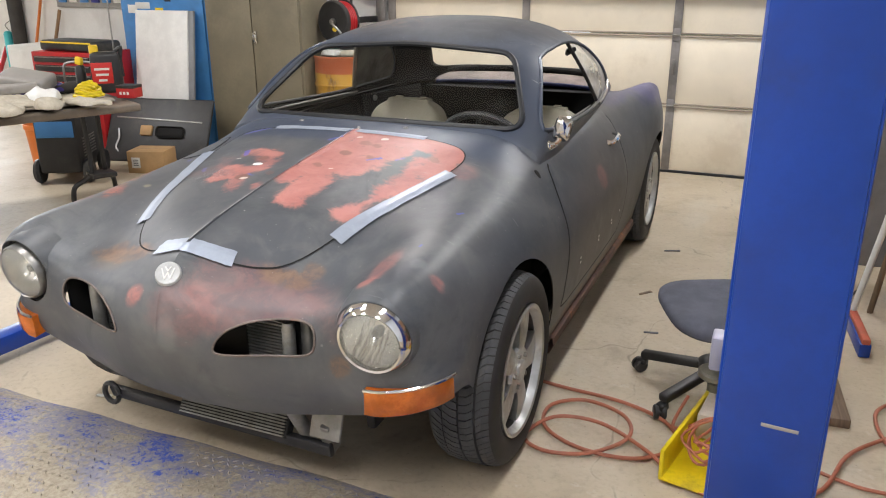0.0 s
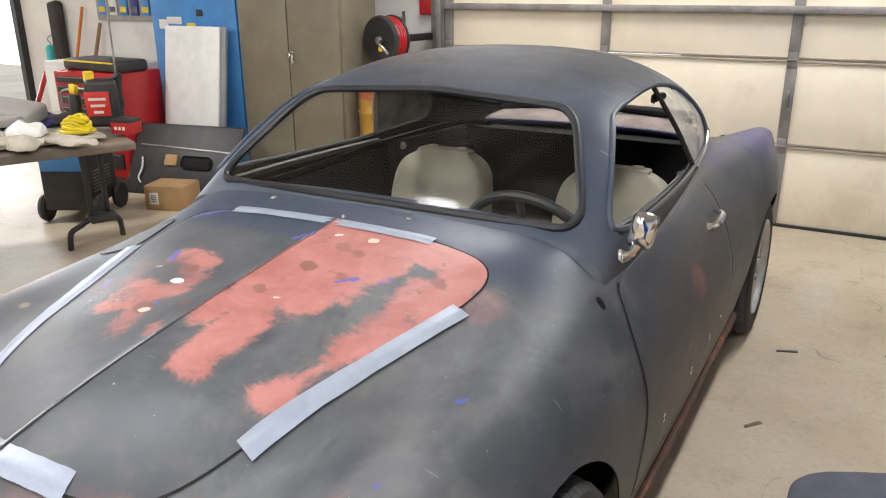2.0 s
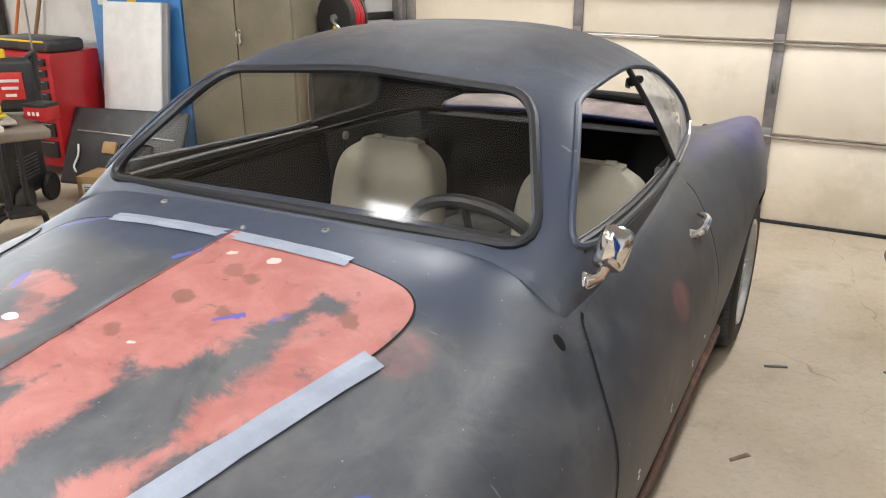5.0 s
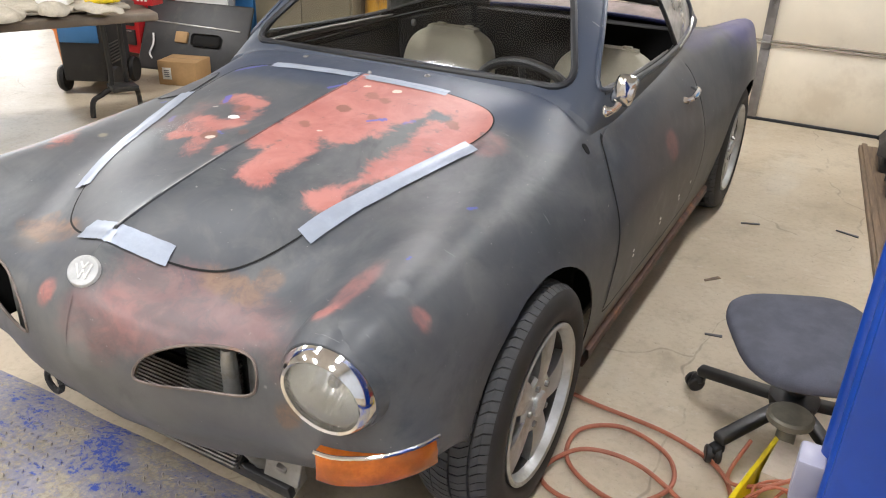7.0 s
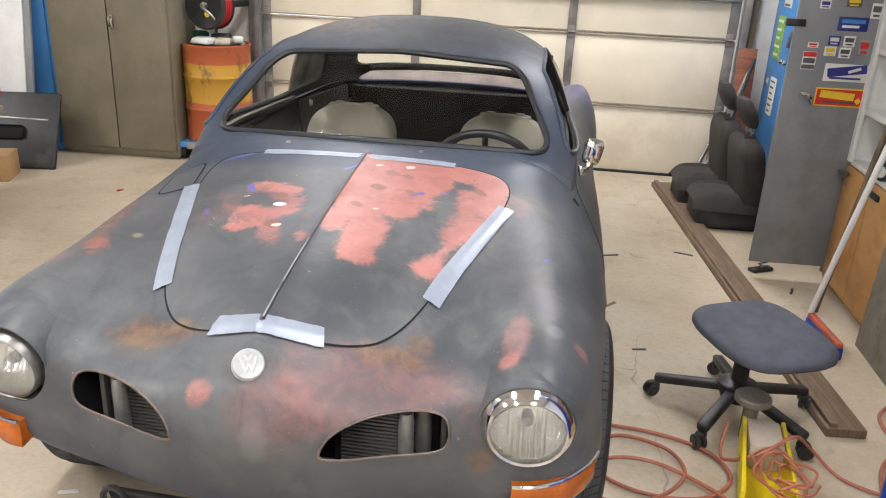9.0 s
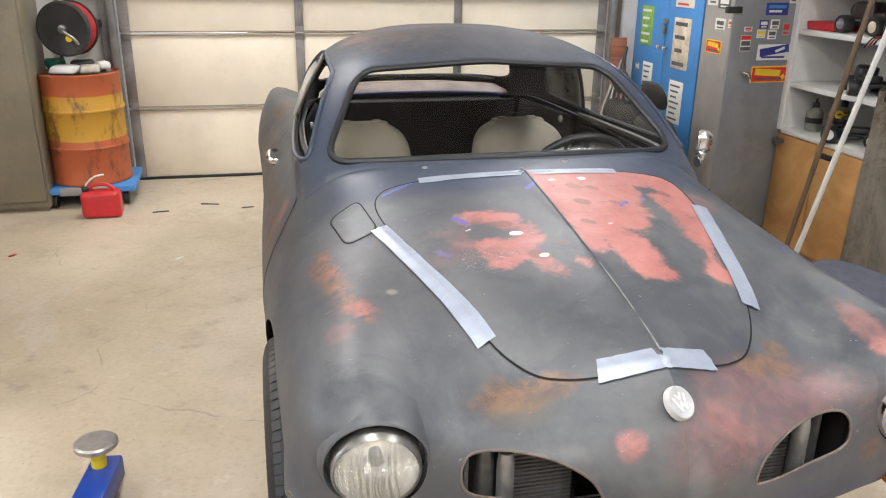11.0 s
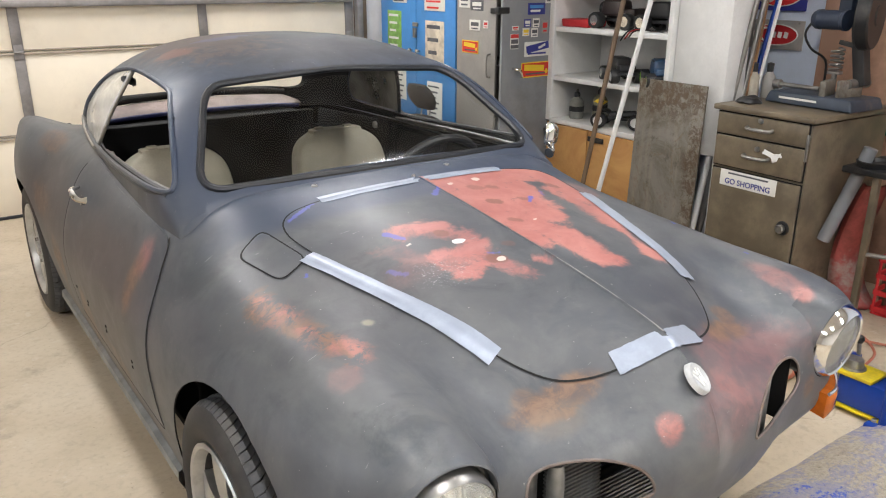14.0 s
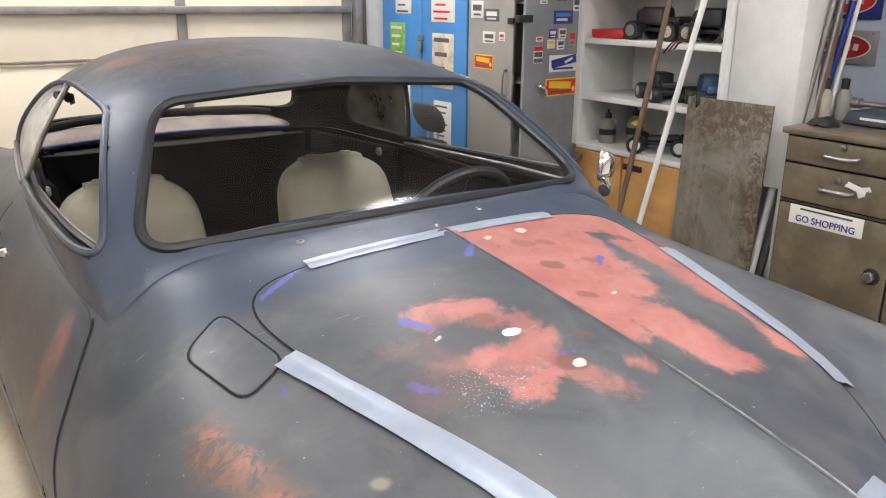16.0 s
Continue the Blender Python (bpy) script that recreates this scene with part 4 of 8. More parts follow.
part("aerial_hole", lathe(bmesh.new(), [(0, .0015), (.011, .0015), (.0125, -.002)], 16, Matrix.Translation(p) @ nm.to_track_quat("Z", "Y").to_matrix().to_4x4() @ Matrix.Diagonal((1, 1.5, 1, 1)), False), GAP, car)
bm = patch(flat([(-.165, .01), (-.145, .012), (-.128, .0), (-.145, -.012), (-.168, -.006)], 4, True), lift=.0035, rings=(1, .7, .3))
part("paint_chip", bm, PLASTIC_WHITE, car)

# nose crease below the badge
part("nose_seam", ribbon([(0, .70 - i * .012) for i in range(10)], .005, 1, 1, .0010), PAINT, car)

# rusty rims of the nose openings, with what shows behind them
for sx in (-1, 1):
    ring = []
    for x, z in GRILLE:
        p, nm = on_body(sx * x, z, 1)
        ring.append(p + nm * .001)
    part("grille_rim", tube(bmesh.new(), ring, .0034, 6, True), surface("grille_lip", (.16, .13, .115), .5, .2, .3, 20, 80, .3, (.20, .10, .05), .6) if sx < 0 else bpy.data.materials["grille_lip"], car, "ragged rusty edge of a nose opening")

# radiators behind the openings and under the nose, and the lower beam
FINS = surface("radiator_fins", (.28, .275, .26), .5, .5, .2, 30, 120, .1, (.20, .17, .13), .5)


def finned(core, at, wide, tall, tilt, count):
    """Thin slats across a radiator's face."""
    for i in range(count):
        fin = part("fin", box(bmesh.new(), (wide, .014, .0042), (0, -.012, 0)), FINS, core, smooth=False)
        fin.matrix_basis = pose(*at, tilt, 0, 0) @ Matrix.Translation((0, 0, -tall / 2 + tall * (i + .5) / count))


for sx in (-1, 1):
    core = part("radiator", bevelled((.22, .012, .22), (sx * .27, -.525, .545), (0, 0, 0), .003), DARK, car, "grey finned radiator behind a nose opening")
    finned(core, (sx * .255, -.53, .545), .15, .21, 0, 22)
    part("radiator_tank", bevelled((.035, .05, .20), (sx * .365, -.52, .535), (0, 0, 0), .012, 3), FINS, core)
    part("dryer", lathe(bmesh.new(), [(0, .125), (.014, .125), (.016, .118), (.016, .112), (.018, .10), (.018, -.10), (0, -.11)], 20, pose(sx * .335, -.575, .512, 0, 0, 0)), FINS, core, "grey cylinder in front of the fins")
    part("side_plate", bevelled((.012, .05, .20), (sx * .41, -.51, .545), (0, 0, 10), .003), FINS, core)
low = part("lower_radiator", bevelled((.40, .035, .20), (.03, -.415, .275), (-32, 0, 0), .006), DARK, car, "dusty radiator slung under the nose")
finned(low, (.03, -.427, .272), .38, .18, -32, 20)
part("lower_tank", tube(bmesh.new(), [(.275, -.42, .18), (.275, -.505, .33)], .022, 14), FINS, low)
part("tank_bracket", bevelled((.10, .012, .11), (.37, -.47, .29), (-20, 0, 0), .004), FINS, low)
part("lower_beam", bevelled((.86, .022, .045), (-.05, -.455, .190), (14, 0, -1.5), .006), BLACK, car, "thin black steel beam under the nose")
for bx, bz in ((.36, .20),):
    part("beam_bracket", bevelled((.03, .06, .14), (bx, -.44, bz + .02), (20, 10, 0), .005), STEEL if bx > .3 else BLACK, car)
part("tow_eye", tube(bmesh.new(), [Vector((-.455 + .03 * math.cos(a), -.472, .198 + .035 * math.sin(a))) for a in np.linspace(0, 6.0, 14)], .009, 7), BLACK, car)


# headlamps and turn signals
def headlamp(sx):
    m = lamp_seat(sx)
    if sx > 0:
        ring = [(.077, .054), (.080, .067), (.085, .070), (.092, .063), (.099, .046), (.103, .022), (.103, -.03)]
        lamp = part("headlamp_rim", lathe(bmesh.new(), ring, 48, m, False), CHROME, car, "chrome headlamp ring")
    else:
        ring = [(.080, .055), (.083, .059), (.087, .052), (.088, .0)]
        lamp = part("headlamp_rim", lathe(bmesh.new(), ring, 48, m, False), STEEL, car, "bare headlamp with no trim ring and a dark rusty gap")
    lens = [(0, .078), (.03, .0765), (.055, .072), (.072, .064), (.081, .057)]
    glass = part("headlamp_lens", lathe(bmesh.new(), lens, 40, m, False), LENS, lamp, "clear fluted headlamp glass")
    bowl = [(.081, .055), (.076, .028), (.062, -.005), (.042, -.030), (.02, -.042), (0, -.045)]
    part("reflector", lathe(bmesh.new(), bowl, 40, m, False), REFLECT, lamp)
    part("bulb_shield", lathe(bmesh.new(), [(0, .026), (.012, .025), (.015, .016), (.012, -.006)], 16, m, False), BLACK, lamp)
    part("lamp_bucket", lathe(bmesh.new(), [(.097, -.005), (.097, -.09), (.06, -.13), (0, -.135)], 32, m, False), DARK, lamp)
    part("lamp_gap", lathe(bmesh.new(), [(.086, .015), (.104, .015), (.106, -.03)], 40, m, False), SEAL, lamp)
    part("fender_lip", lathe(bmesh.new(), [(.097, .018), (.098, .034), (.101, .039), (.104, .037), (.109, .024), (.114, .0), (.118, -.05)], 48, m, False), PAINT, car)


def lens_glass():
    """Pressed headlamp glass: clear, with fine upright flutes and white haze painted in for reflections."""
    n = Nodes("fluted_lens")
    wave = n.add("ShaderNodeTexWave", wave_type="BANDS", bands_direction="X")
    wave.inputs["Scale"].default_value, wave.inputs["Distortion"].default_value = 38, 1.5
    n.join(n.coord, wave.inputs[0])
    rib = n.add("ShaderNodeBump")
    rib.inputs["Strength"].default_value, rib.inputs["Distance"].default_value = .14, .002
    n.join(wave.outputs[1], rib.inputs["Height"])
    clear, gloss, haze = n.add("ShaderNodeBsdfTransparent"), n.add("ShaderNodeBsdfGlossy"), n.add("ShaderNodeBsdfDiffuse")
    gloss.inputs["Roughness"].default_value = .06
    haze.inputs[0].default_value = (.88, .88, .82, 1)
    fres = n.add("ShaderNodeFresnel")
    fres.inputs[0].default_value = 1.5
    for node in (gloss, haze, fres):
        n.join(rib.outputs[0], node.inputs["Normal"])
    whiten, shine = n.add("ShaderNodeMixShader"), n.add("ShaderNodeMixShader")
    n.feed(whiten.inputs[0], n.math("ADD", .19, n.math("MULTIPLY", wave.outputs[1], .09)))
    n.join(clear.outputs[0], whiten.inputs[1]), n.join(haze.outputs[0], whiten.inputs[2])
    n.join(fres.outputs[0], shine.inputs[0]), n.join(whiten.outputs[0], shine.inputs[1]), n.join(gloss.outputs[0], shine.inputs[2])
    n.join(shine.outputs[0], n.tree.nodes["Material Output"].inputs[0])
    return n.mat


LENS = lens_glass()
def lamp_bowl():
    """Silvered bowl with pressed upright facets."""
    n = Nodes("lamp_reflector")
    wave = n.add("ShaderNodeTexWave", wave_type="BANDS", bands_direction="X")
    wave.inputs["Scale"].default_value, wave.inputs["Distortion"].default_value = 24, 3.0
    n.join(n.coord, wave.inputs[0])
    n.bump(n.math("ADD", n.math("MULTIPLY", wave.outputs[1], .4), n.math("MULTIPLY", n.noise(18, 2, .5), .8)), .40, .005)
    return n.done((.95, .95, .90), .27, 1.0)


REFLECT = lamp_bowl()
for sx in (-1, 1):
    headlamp(sx)
    line = smooth_line([(sx * .575, -.606, .478), (sx * .62, -.598, .478), (sx * .68, -.562, .480), (sx * .728, -.505, .483), (sx * .752, -.455, .487)], 5)
    def strip(lo, hi, out, back):
        bm = bmesh.new()
        rows = []
        for i, p in enumerate(line):
            a, b = line[max(0, i - 1)], line[min(len(line) - 1, i + 1)]
            d = (b - a).normalized()
            o = Vector((d.y, -d.x, 0)) * sx
            p = p - o * .012
            tip = 1 - .35 * (abs(2 * i / (len(line) - 1) - 1) ** 6)
            rows.append([p + o * back + UP * lo * .8, p + o * out * .7 + UP * lo, p + o * out * tip + UP * (lo * .55), p + o * out * tip + UP * (hi * .6), p + o * out * .75 + UP * hi, p + o * back + UP * hi])
        sheet(bm, rows)
        for row in (rows[0], rows[-1]):
            bm.faces.new([bm.verts.new(q) for q in row])
        return bm
    signal = part("turn_signal", strip(-.040, .030, .030, -.02), AMBER, car, "amber wrap-round turn signal")
    edge = []
    for i, p in enumerate(line):
        a, b = line[max(0, i - 1)], line[min(len(line) - 1, i + 1)]
        d = (b - a).normalized()
        edge.append(p + Vector((d.y, -d.x, 0)) * sx * .012 + UP * .0315)
    part("signal_trim", tube(bmesh.new(), edge, .0045, 7), CHROME, signal, "chrome trim above the amber lens")


# windscreen, seals and side glass
def loop_on(outline, axis, side, tree, lift=.004):
    out = []
    for u, v in outline:
        p, nm = on_body(u, v, axis, side, tree)
        out.append(p + nm * lift)
    return out


ws = loop_on(WINDSCREEN, 1, 1, CANOPY_TREE, .002)
part("windscreen_seal", tube(bmesh.new(), ws, .0115, 8, True), SEAL, car, "black rubber windscreen seal")
bm = patch([(x * 1.0, 1.09 + (z - 1.09) * 1.0) for x, z in WINDSCREEN], 1, 1, -.006, skirt=.002, tree=CANOPY_TREE)
screen = part("windscreen", bm, GLASS, car, "clear windscreen with faint pale patches")
screen.visible_shadow = False
for sx in (-1, 1):
    loop = loop_on(SIDE_WINDOW, 0, sx, CANOPY_TREE, .001)
    part("side_window_trim", tube(bmesh.new(), loop, .008, 7, True), PAINT, car)
    a, _ = on_body(1.555, .918, 0, sx, CANOPY_TREE)
    b, _ = on_body(1.405, 1.198, 0, sx, CANOPY_TREE)
    part("quarter_light_bar", tube(bmesh.new(), smooth_line([a, (a + b) / 2 + Vector((sx * .008, 0, 0)), b], 5), .0085, 8), BLACK if sx > 0 else STEEL, car)
    quarter = [(y, z) for y, z in SIDE_WINDOW if y > 1.565 - (z - .918) * .536]
    quarter = [(1.56, .924)] + quarter + [(1.41, 1.194)]
    quarter.sort(key=lambda q: math.atan2(q[1] - 1.04, q[0] - 1.68))
    glass = part("quarter_light", patch(quarter, 0, sx, -.004, (1, .6, .3), .002, CANOPY_TREE), DUSTY, car, "dusty fixed quarter window")
    glass.visible_shadow = False
    strip_line = smooth_line([on_body(y, z, 0, sx, CANOPY_TREE)[0] + Vector((sx * .006, 0, 0)) for y, z in ((1.56, .918), (1.68, .925), (1.85, .938), (1.93, .975))], 5)
    part("belt_trim", tube(bmesh.new(), strip_line, .0085, 7), STEEL, car, "bright trim under the quarter window")
    belt = [on_body(y, z, 0, sx, CANOPY_TREE)[0] + Vector((sx * .004, 0, -.012)) for y, z in ((.66, .949), (.80, .941), (1.0, .932), (1.25, .924), (1.46, .919))]
    part("window_slot", tube(bmesh.new(), smooth_line(belt, 5), .006, 6), SEAL, car)

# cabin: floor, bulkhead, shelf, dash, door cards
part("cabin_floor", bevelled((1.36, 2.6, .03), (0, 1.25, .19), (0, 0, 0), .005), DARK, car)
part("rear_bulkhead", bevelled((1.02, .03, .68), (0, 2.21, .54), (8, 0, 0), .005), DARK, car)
PAN = surface("dusty_floor_pan", (.050, .052, .046), .7, 0, .35, 6, 40, .2, (.11, .10, .085), .5)
pan = part("rear_seat_base", bevelled((1.10, .50, .20), (0, 1.93, .40), (-6, 0, 0), .03, 3), PAN, car, "bare dusty grey rear seat pan with pressed ribs")
for px, pw in ((-.40, .20), (-.12, .22), (.16, .22), (.42, .18)):
    part("pressed_rib", bevelled((pw, .30, .024), (px, 1.90, .505), (-6, 0, 0), .012, 3), PAN, pan)
part("seat_riser", bevelled((1.10, .03, .22), (0, 1.69, .36), (-12, 0, 0), .008), PAN, pan)
for px in (-.18, .20):
    part("belt_bracket", bevelled((.06, .012, .05), (px, 1.672, .42), (-12, 0, 0), .004), STEEL, pan)
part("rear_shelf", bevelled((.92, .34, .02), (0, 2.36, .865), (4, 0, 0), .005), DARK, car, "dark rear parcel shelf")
bm = bmesh.new()
sheet(bm, [[Vector((x * w, y - .02 * x * x, z - .012 * x * x)) for x in np.linspace(-1, 1, 13)] for w, y, z in ((.500, 2.300, .888), (.505, 2.303, .904), (.500, 2.320, .915), (.475, 2.38, .928), (.455, 2.43, .938))])
part("shelf_lip", bm, surface("dusty_pink_primer", (.30, .235, .215), .6, 0, .3, 8, 60, .1, (.10, .08, .10), .5), car, "dusty pinkish ledge under the rear window")
part("window_foot_rail", tube(bmesh.new(), smooth_line([(-.47, 2.41, .935), (-.3, 2.44, .951), (0, 2.455, .957), (.3, 2.44, .951), (.47, 2.41, .935)], 5), .017, 10), DARK, car, "dark rounded rail along the foot of the rear window")
part("shelf_edge", tube(bmesh.new(), smooth_line([(-.49, 2.278, .880), (-.3, 2.290, .891), (0, 2.296, .895), (.3, 2.290, .891), (.49, 2.278, .880)], 5), .011, 8), surface("blue_edge_paint", (.025, .03, .12), .45, 0, .3, 8, 60, .05), car, "dark blue painted edge of the ledge")
for sx in (-1, 1):
    part("belt_strip", tube(bmesh.new(), smooth_line([(sx * .620, .69, .928), (sx * .636, .95, .921), (sx * .634, 1.25, .914), (sx * .624, 1.54, .908)], 6), .0030, 8), GALV, car, "pale metal strip along the inside of the window slot")
    part("belt_flange", tube(bmesh.new(), smooth_line([(sx * .630, .69, .920), (sx * .646, .95, .914), (sx * .644, 1.25, .906), (sx * .634, 1.54, .900)], 6), .012, 8), SEAL, car)
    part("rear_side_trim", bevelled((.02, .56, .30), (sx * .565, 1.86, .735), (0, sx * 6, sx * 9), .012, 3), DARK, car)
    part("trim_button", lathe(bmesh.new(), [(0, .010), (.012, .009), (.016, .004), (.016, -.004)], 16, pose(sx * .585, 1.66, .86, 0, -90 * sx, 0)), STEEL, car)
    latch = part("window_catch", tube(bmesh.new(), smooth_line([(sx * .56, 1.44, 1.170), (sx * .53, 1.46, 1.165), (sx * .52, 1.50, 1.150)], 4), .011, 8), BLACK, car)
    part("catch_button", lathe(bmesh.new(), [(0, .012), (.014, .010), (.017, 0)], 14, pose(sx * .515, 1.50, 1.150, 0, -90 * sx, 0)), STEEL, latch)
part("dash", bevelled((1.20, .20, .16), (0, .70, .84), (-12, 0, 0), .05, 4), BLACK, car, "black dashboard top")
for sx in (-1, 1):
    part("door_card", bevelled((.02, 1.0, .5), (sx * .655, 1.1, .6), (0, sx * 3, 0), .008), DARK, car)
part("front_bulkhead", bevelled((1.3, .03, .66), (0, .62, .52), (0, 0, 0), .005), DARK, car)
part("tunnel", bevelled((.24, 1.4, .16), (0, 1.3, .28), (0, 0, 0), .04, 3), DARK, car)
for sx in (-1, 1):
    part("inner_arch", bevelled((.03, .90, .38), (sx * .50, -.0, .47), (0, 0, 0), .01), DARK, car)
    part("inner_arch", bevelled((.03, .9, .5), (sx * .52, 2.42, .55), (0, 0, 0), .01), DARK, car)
    # added dark panel: keeps the nose opening dark, hides the hoist beyond
    part("nose_side_blank", bevelled((.012, .230, .205), (sx * .460, -.450, .5525), (0, 0, 0), .004), DARK, car)
# added dark panel behind the radiators, closing the view through the nose
part("nose_back_blank", bevelled((1.0, .012, .46), (0, -.33, .53), (0, 0, 0), .004), DARK, car)


def car_seat(name, at, material, wide=.50, tall=.60, headrest=False, label="", turn=0.0, parent=None, lean=14, reach=.27):
    """A bucket seat: cushion, backrest with side bolsters, and a headrest on two posts."""
    if parent is None:
        base = thing(name, pose(*at, 0, 0, turn), label, "car seat", "loose car seats")
        off = Matrix()
    else:
        base = part(name, bevelled((wide * .8, .5, .08), (0, 0, .04), (0, 0, 0), .02), BLACK, parent, label)
        base.matrix_basis = pose(*at, 0, 0, turn)
        off = Matrix()
    if parent is None:
        part("seat_base", bevelled((wide * .84, .38, .17), (0, -.03, .085), (0, 0, 0), .03, 3), BLACK, base, "black plastic seat base")
    bm = bmesh.new()
    rows = []
    for i in range(15):
        t = i / 14
        y = -reach + ((.27 if parent else .18) + reach) * t
        h = (.17 if parent else .085) + .035 * math.sin(math.pi * t) - .03 * t
        edge = min(1, 6 * t, 6 * (1 - t)) ** .5
        row = []
        for k in range(-9, 10):
            s = k / 9
            prof = (1 - abs(s) ** 5) ** .5 if abs(s) < 1 else 0
            taper = 1 if parent else .80 + .20 * min(1, 2.2 * t) ** .6
            row.append(Vector((s * wide / 2 * (.93 + .07 * edge) * taper, y, (.06 if parent else .125) + (h * (.55 + .45 * edge) + .022 * (abs(s) > .62) * edge) * prof)))
        rows.append(row)
    sheet(bm, rows)
    part("cushion", bm, material, base)
    bm = bmesh.new()
    rows = []
    for i in range(21):
        t = 1 - (1 - i / 20) ** 1.7
        z = .12 + tall * t
        half = wide / 2 * (.88 + .12 * math.sin(math.pi * min(1, t * .95))) * max(.60, (1 - max(0, (t - .50) / .50) ** 7) ** .42)
        thick = .085 * max(.12, 1 - max(0, (t - .70) / .30) ** 2.6) ** .5
        yb = (.22 if parent else .12) + tall * t * math.tan(radians(lean))
        row = []
        for k in range(28):
            a = 2 * math.pi * k / 28
            cx, cy = math.cos(a), math.sin(a)
            px = half * math.copysign(abs(cx) ** .55, cx)
            py = thick * math.copysign(abs(cy) ** .8, cy)
            bol = -.035 * (abs(px) / half) ** 3 * (cy < 0)
            row.append(Vector((px, yb + py + bol, z)))
        rows.append(row)
    vs = sheet(bm, rows, True)
    bm.faces.new(vs[-1])
    back = part("backrest", bm, material, base)
    ytop = (.22 if parent else .12) + tall * math.tan(radians(lean))
    if headrest:
        hr = bmesh.new()
        rows = []
        for i in range(9):
            t = i / 8
            half, th = .135 * math.sin(math.pi * (.12 + .76 * t)) ** .4, .05 * math.sin(math.pi * (.1 + .8 * t)) ** .5
            rows.append([Vector((half * math.copysign(abs(math.cos(a)) ** .6, math.cos(a)), ytop + (.015 + t * .03 if lean > 0 else .01 - t * .07) + th * math.sin(a), .12 + tall + .05 + .17 * t)) for a in np.linspace(0, 2 * math.pi, 20, False)])
        vs = sheet(hr, rows, True)
        hr.faces.new(vs[0]), hr.faces.new(vs[-1])
        head = part("headrest", hr, material, base)
        for sx in (-.05, .05):
            part("headrest_post", tube(bmesh.new(), [(sx, ytop, .12 + tall - .03), (sx, ytop + .02, .12 + tall + .08)], .006, 6), STEEL, head if parent is None else back)
    else:
        for sx in (-.07, .07):
            part("headrest_guide", bevelled((.04, .02, .012), (sx, ytop, .12 + tall + .004), (0, 0, 0), .004), BEIGE, back)
    return base


car_seat("front_seat", (-.365, 1.31, .185), BEIGE, .445, .565, False, "pale beige vinyl bucket seat without headrest", 0, car, 13)
car_seat("front_seat", (.365, 1.31, .185), BEIGE, .445, .565, False, "pale beige vinyl bucket seat without headrest", 0, car, 13)

# steering wheel
m = Matrix.Translation((.352, .855, .797)) @ pose(0, 0, 0, 118, 0, 0) @ pose(0, 0, 0, 0, 180, 0)
rim = [m @ Vector((.195 * math.cos(a), .195 * math.sin(a), 0)) for a in np.linspace(0, 2 * math.pi, 40, False)]
wheel_rim = part("steering_wheel", tube(bmesh.new(), rim, .016, 10, True), BLACK, car, "thin black steering wheel")
for a in (-15, 195, 90):
    part("spoke", tube(bmesh.new(), [m @ Vector((0, 0, -.02)), m @ Vector((.19 * math.cos(radians(a)), .19 * math.sin(radians(a)), 0))], .011, 7), BLACK, wheel_rim)
part("steering_hub", lathe(bmesh.new(), [(0, .01), (.04, .006), (.05, -.03), (.03, -.06)], 20, m), BLACK, wheel_rim)
part("column", tube(bmesh.new(), [m @ Vector((0, 0, -.04)), m @ Vector((0, 0, -.32))], .025, 10), BLACK, wheel_rim)

# interior mirror and exterior mirror
base, nm = on_body(.66, .885, 0, 1, CANOPY_TREE)
foot = Vector((.692, .590, .905))
mirror = part("door_mirror", tube(bmesh.new(), smooth_line([foot, foot + Vector((.016, .005, .004)), foot + Vector((.03, .02, .015)), foot + Vector((.036, .04, .05))], 5), [.019, .019, .019, .017, .015, .013, .012, .011, .011, .011, .011, .011, .011, .011, .011, .012][:16], 10), CHROME, car, "chrome door mirror on a stalk")
m = Matrix.Translation(foot + Vector((.040, .045, .058))) @ pose(0, 0, 0, 90, 14, 22)
bm = bmesh.new()
rows = []
for sc, d in ((.15, -.03), (.6, -.027), (.9, -.015), (1, 0), (.97, .004)):
    rows.append([m @ Vector((sc * .033 * math.copysign(abs(math.cos(a)) ** .5, math.cos(a)), sc * .046 * math.copysign(abs(math.sin(a)) ** .5, math.sin(a)), -d)) for a in np.linspace(0, 2 * math.pi, 28, False)])
vs = sheet(bm, rows, True)
bm.faces.new(vs[0])
bm.faces.new(vs[-1])
part("mirror_head", bm, CHROME, mirror)


# wheels
# sidewall and groove floor, darker than the blocks: groove shade put into the colour
TYREBASE = surface("dark_tyre_base", (0.022, 0.021, 0.020), 0.65, 0, 0.3, 8, 70, 0.1, (0.06, 0.054, 0.046), 0.4)


# inner barrel, darker than the alloy lip
BARREL = surface("dark_steel_barrel", (0.10, 0.095, 0.09), 0.5, 0.5, 0.3, 8, 70, 0.1, (0.04, 0.035, 0.03), 0.6)


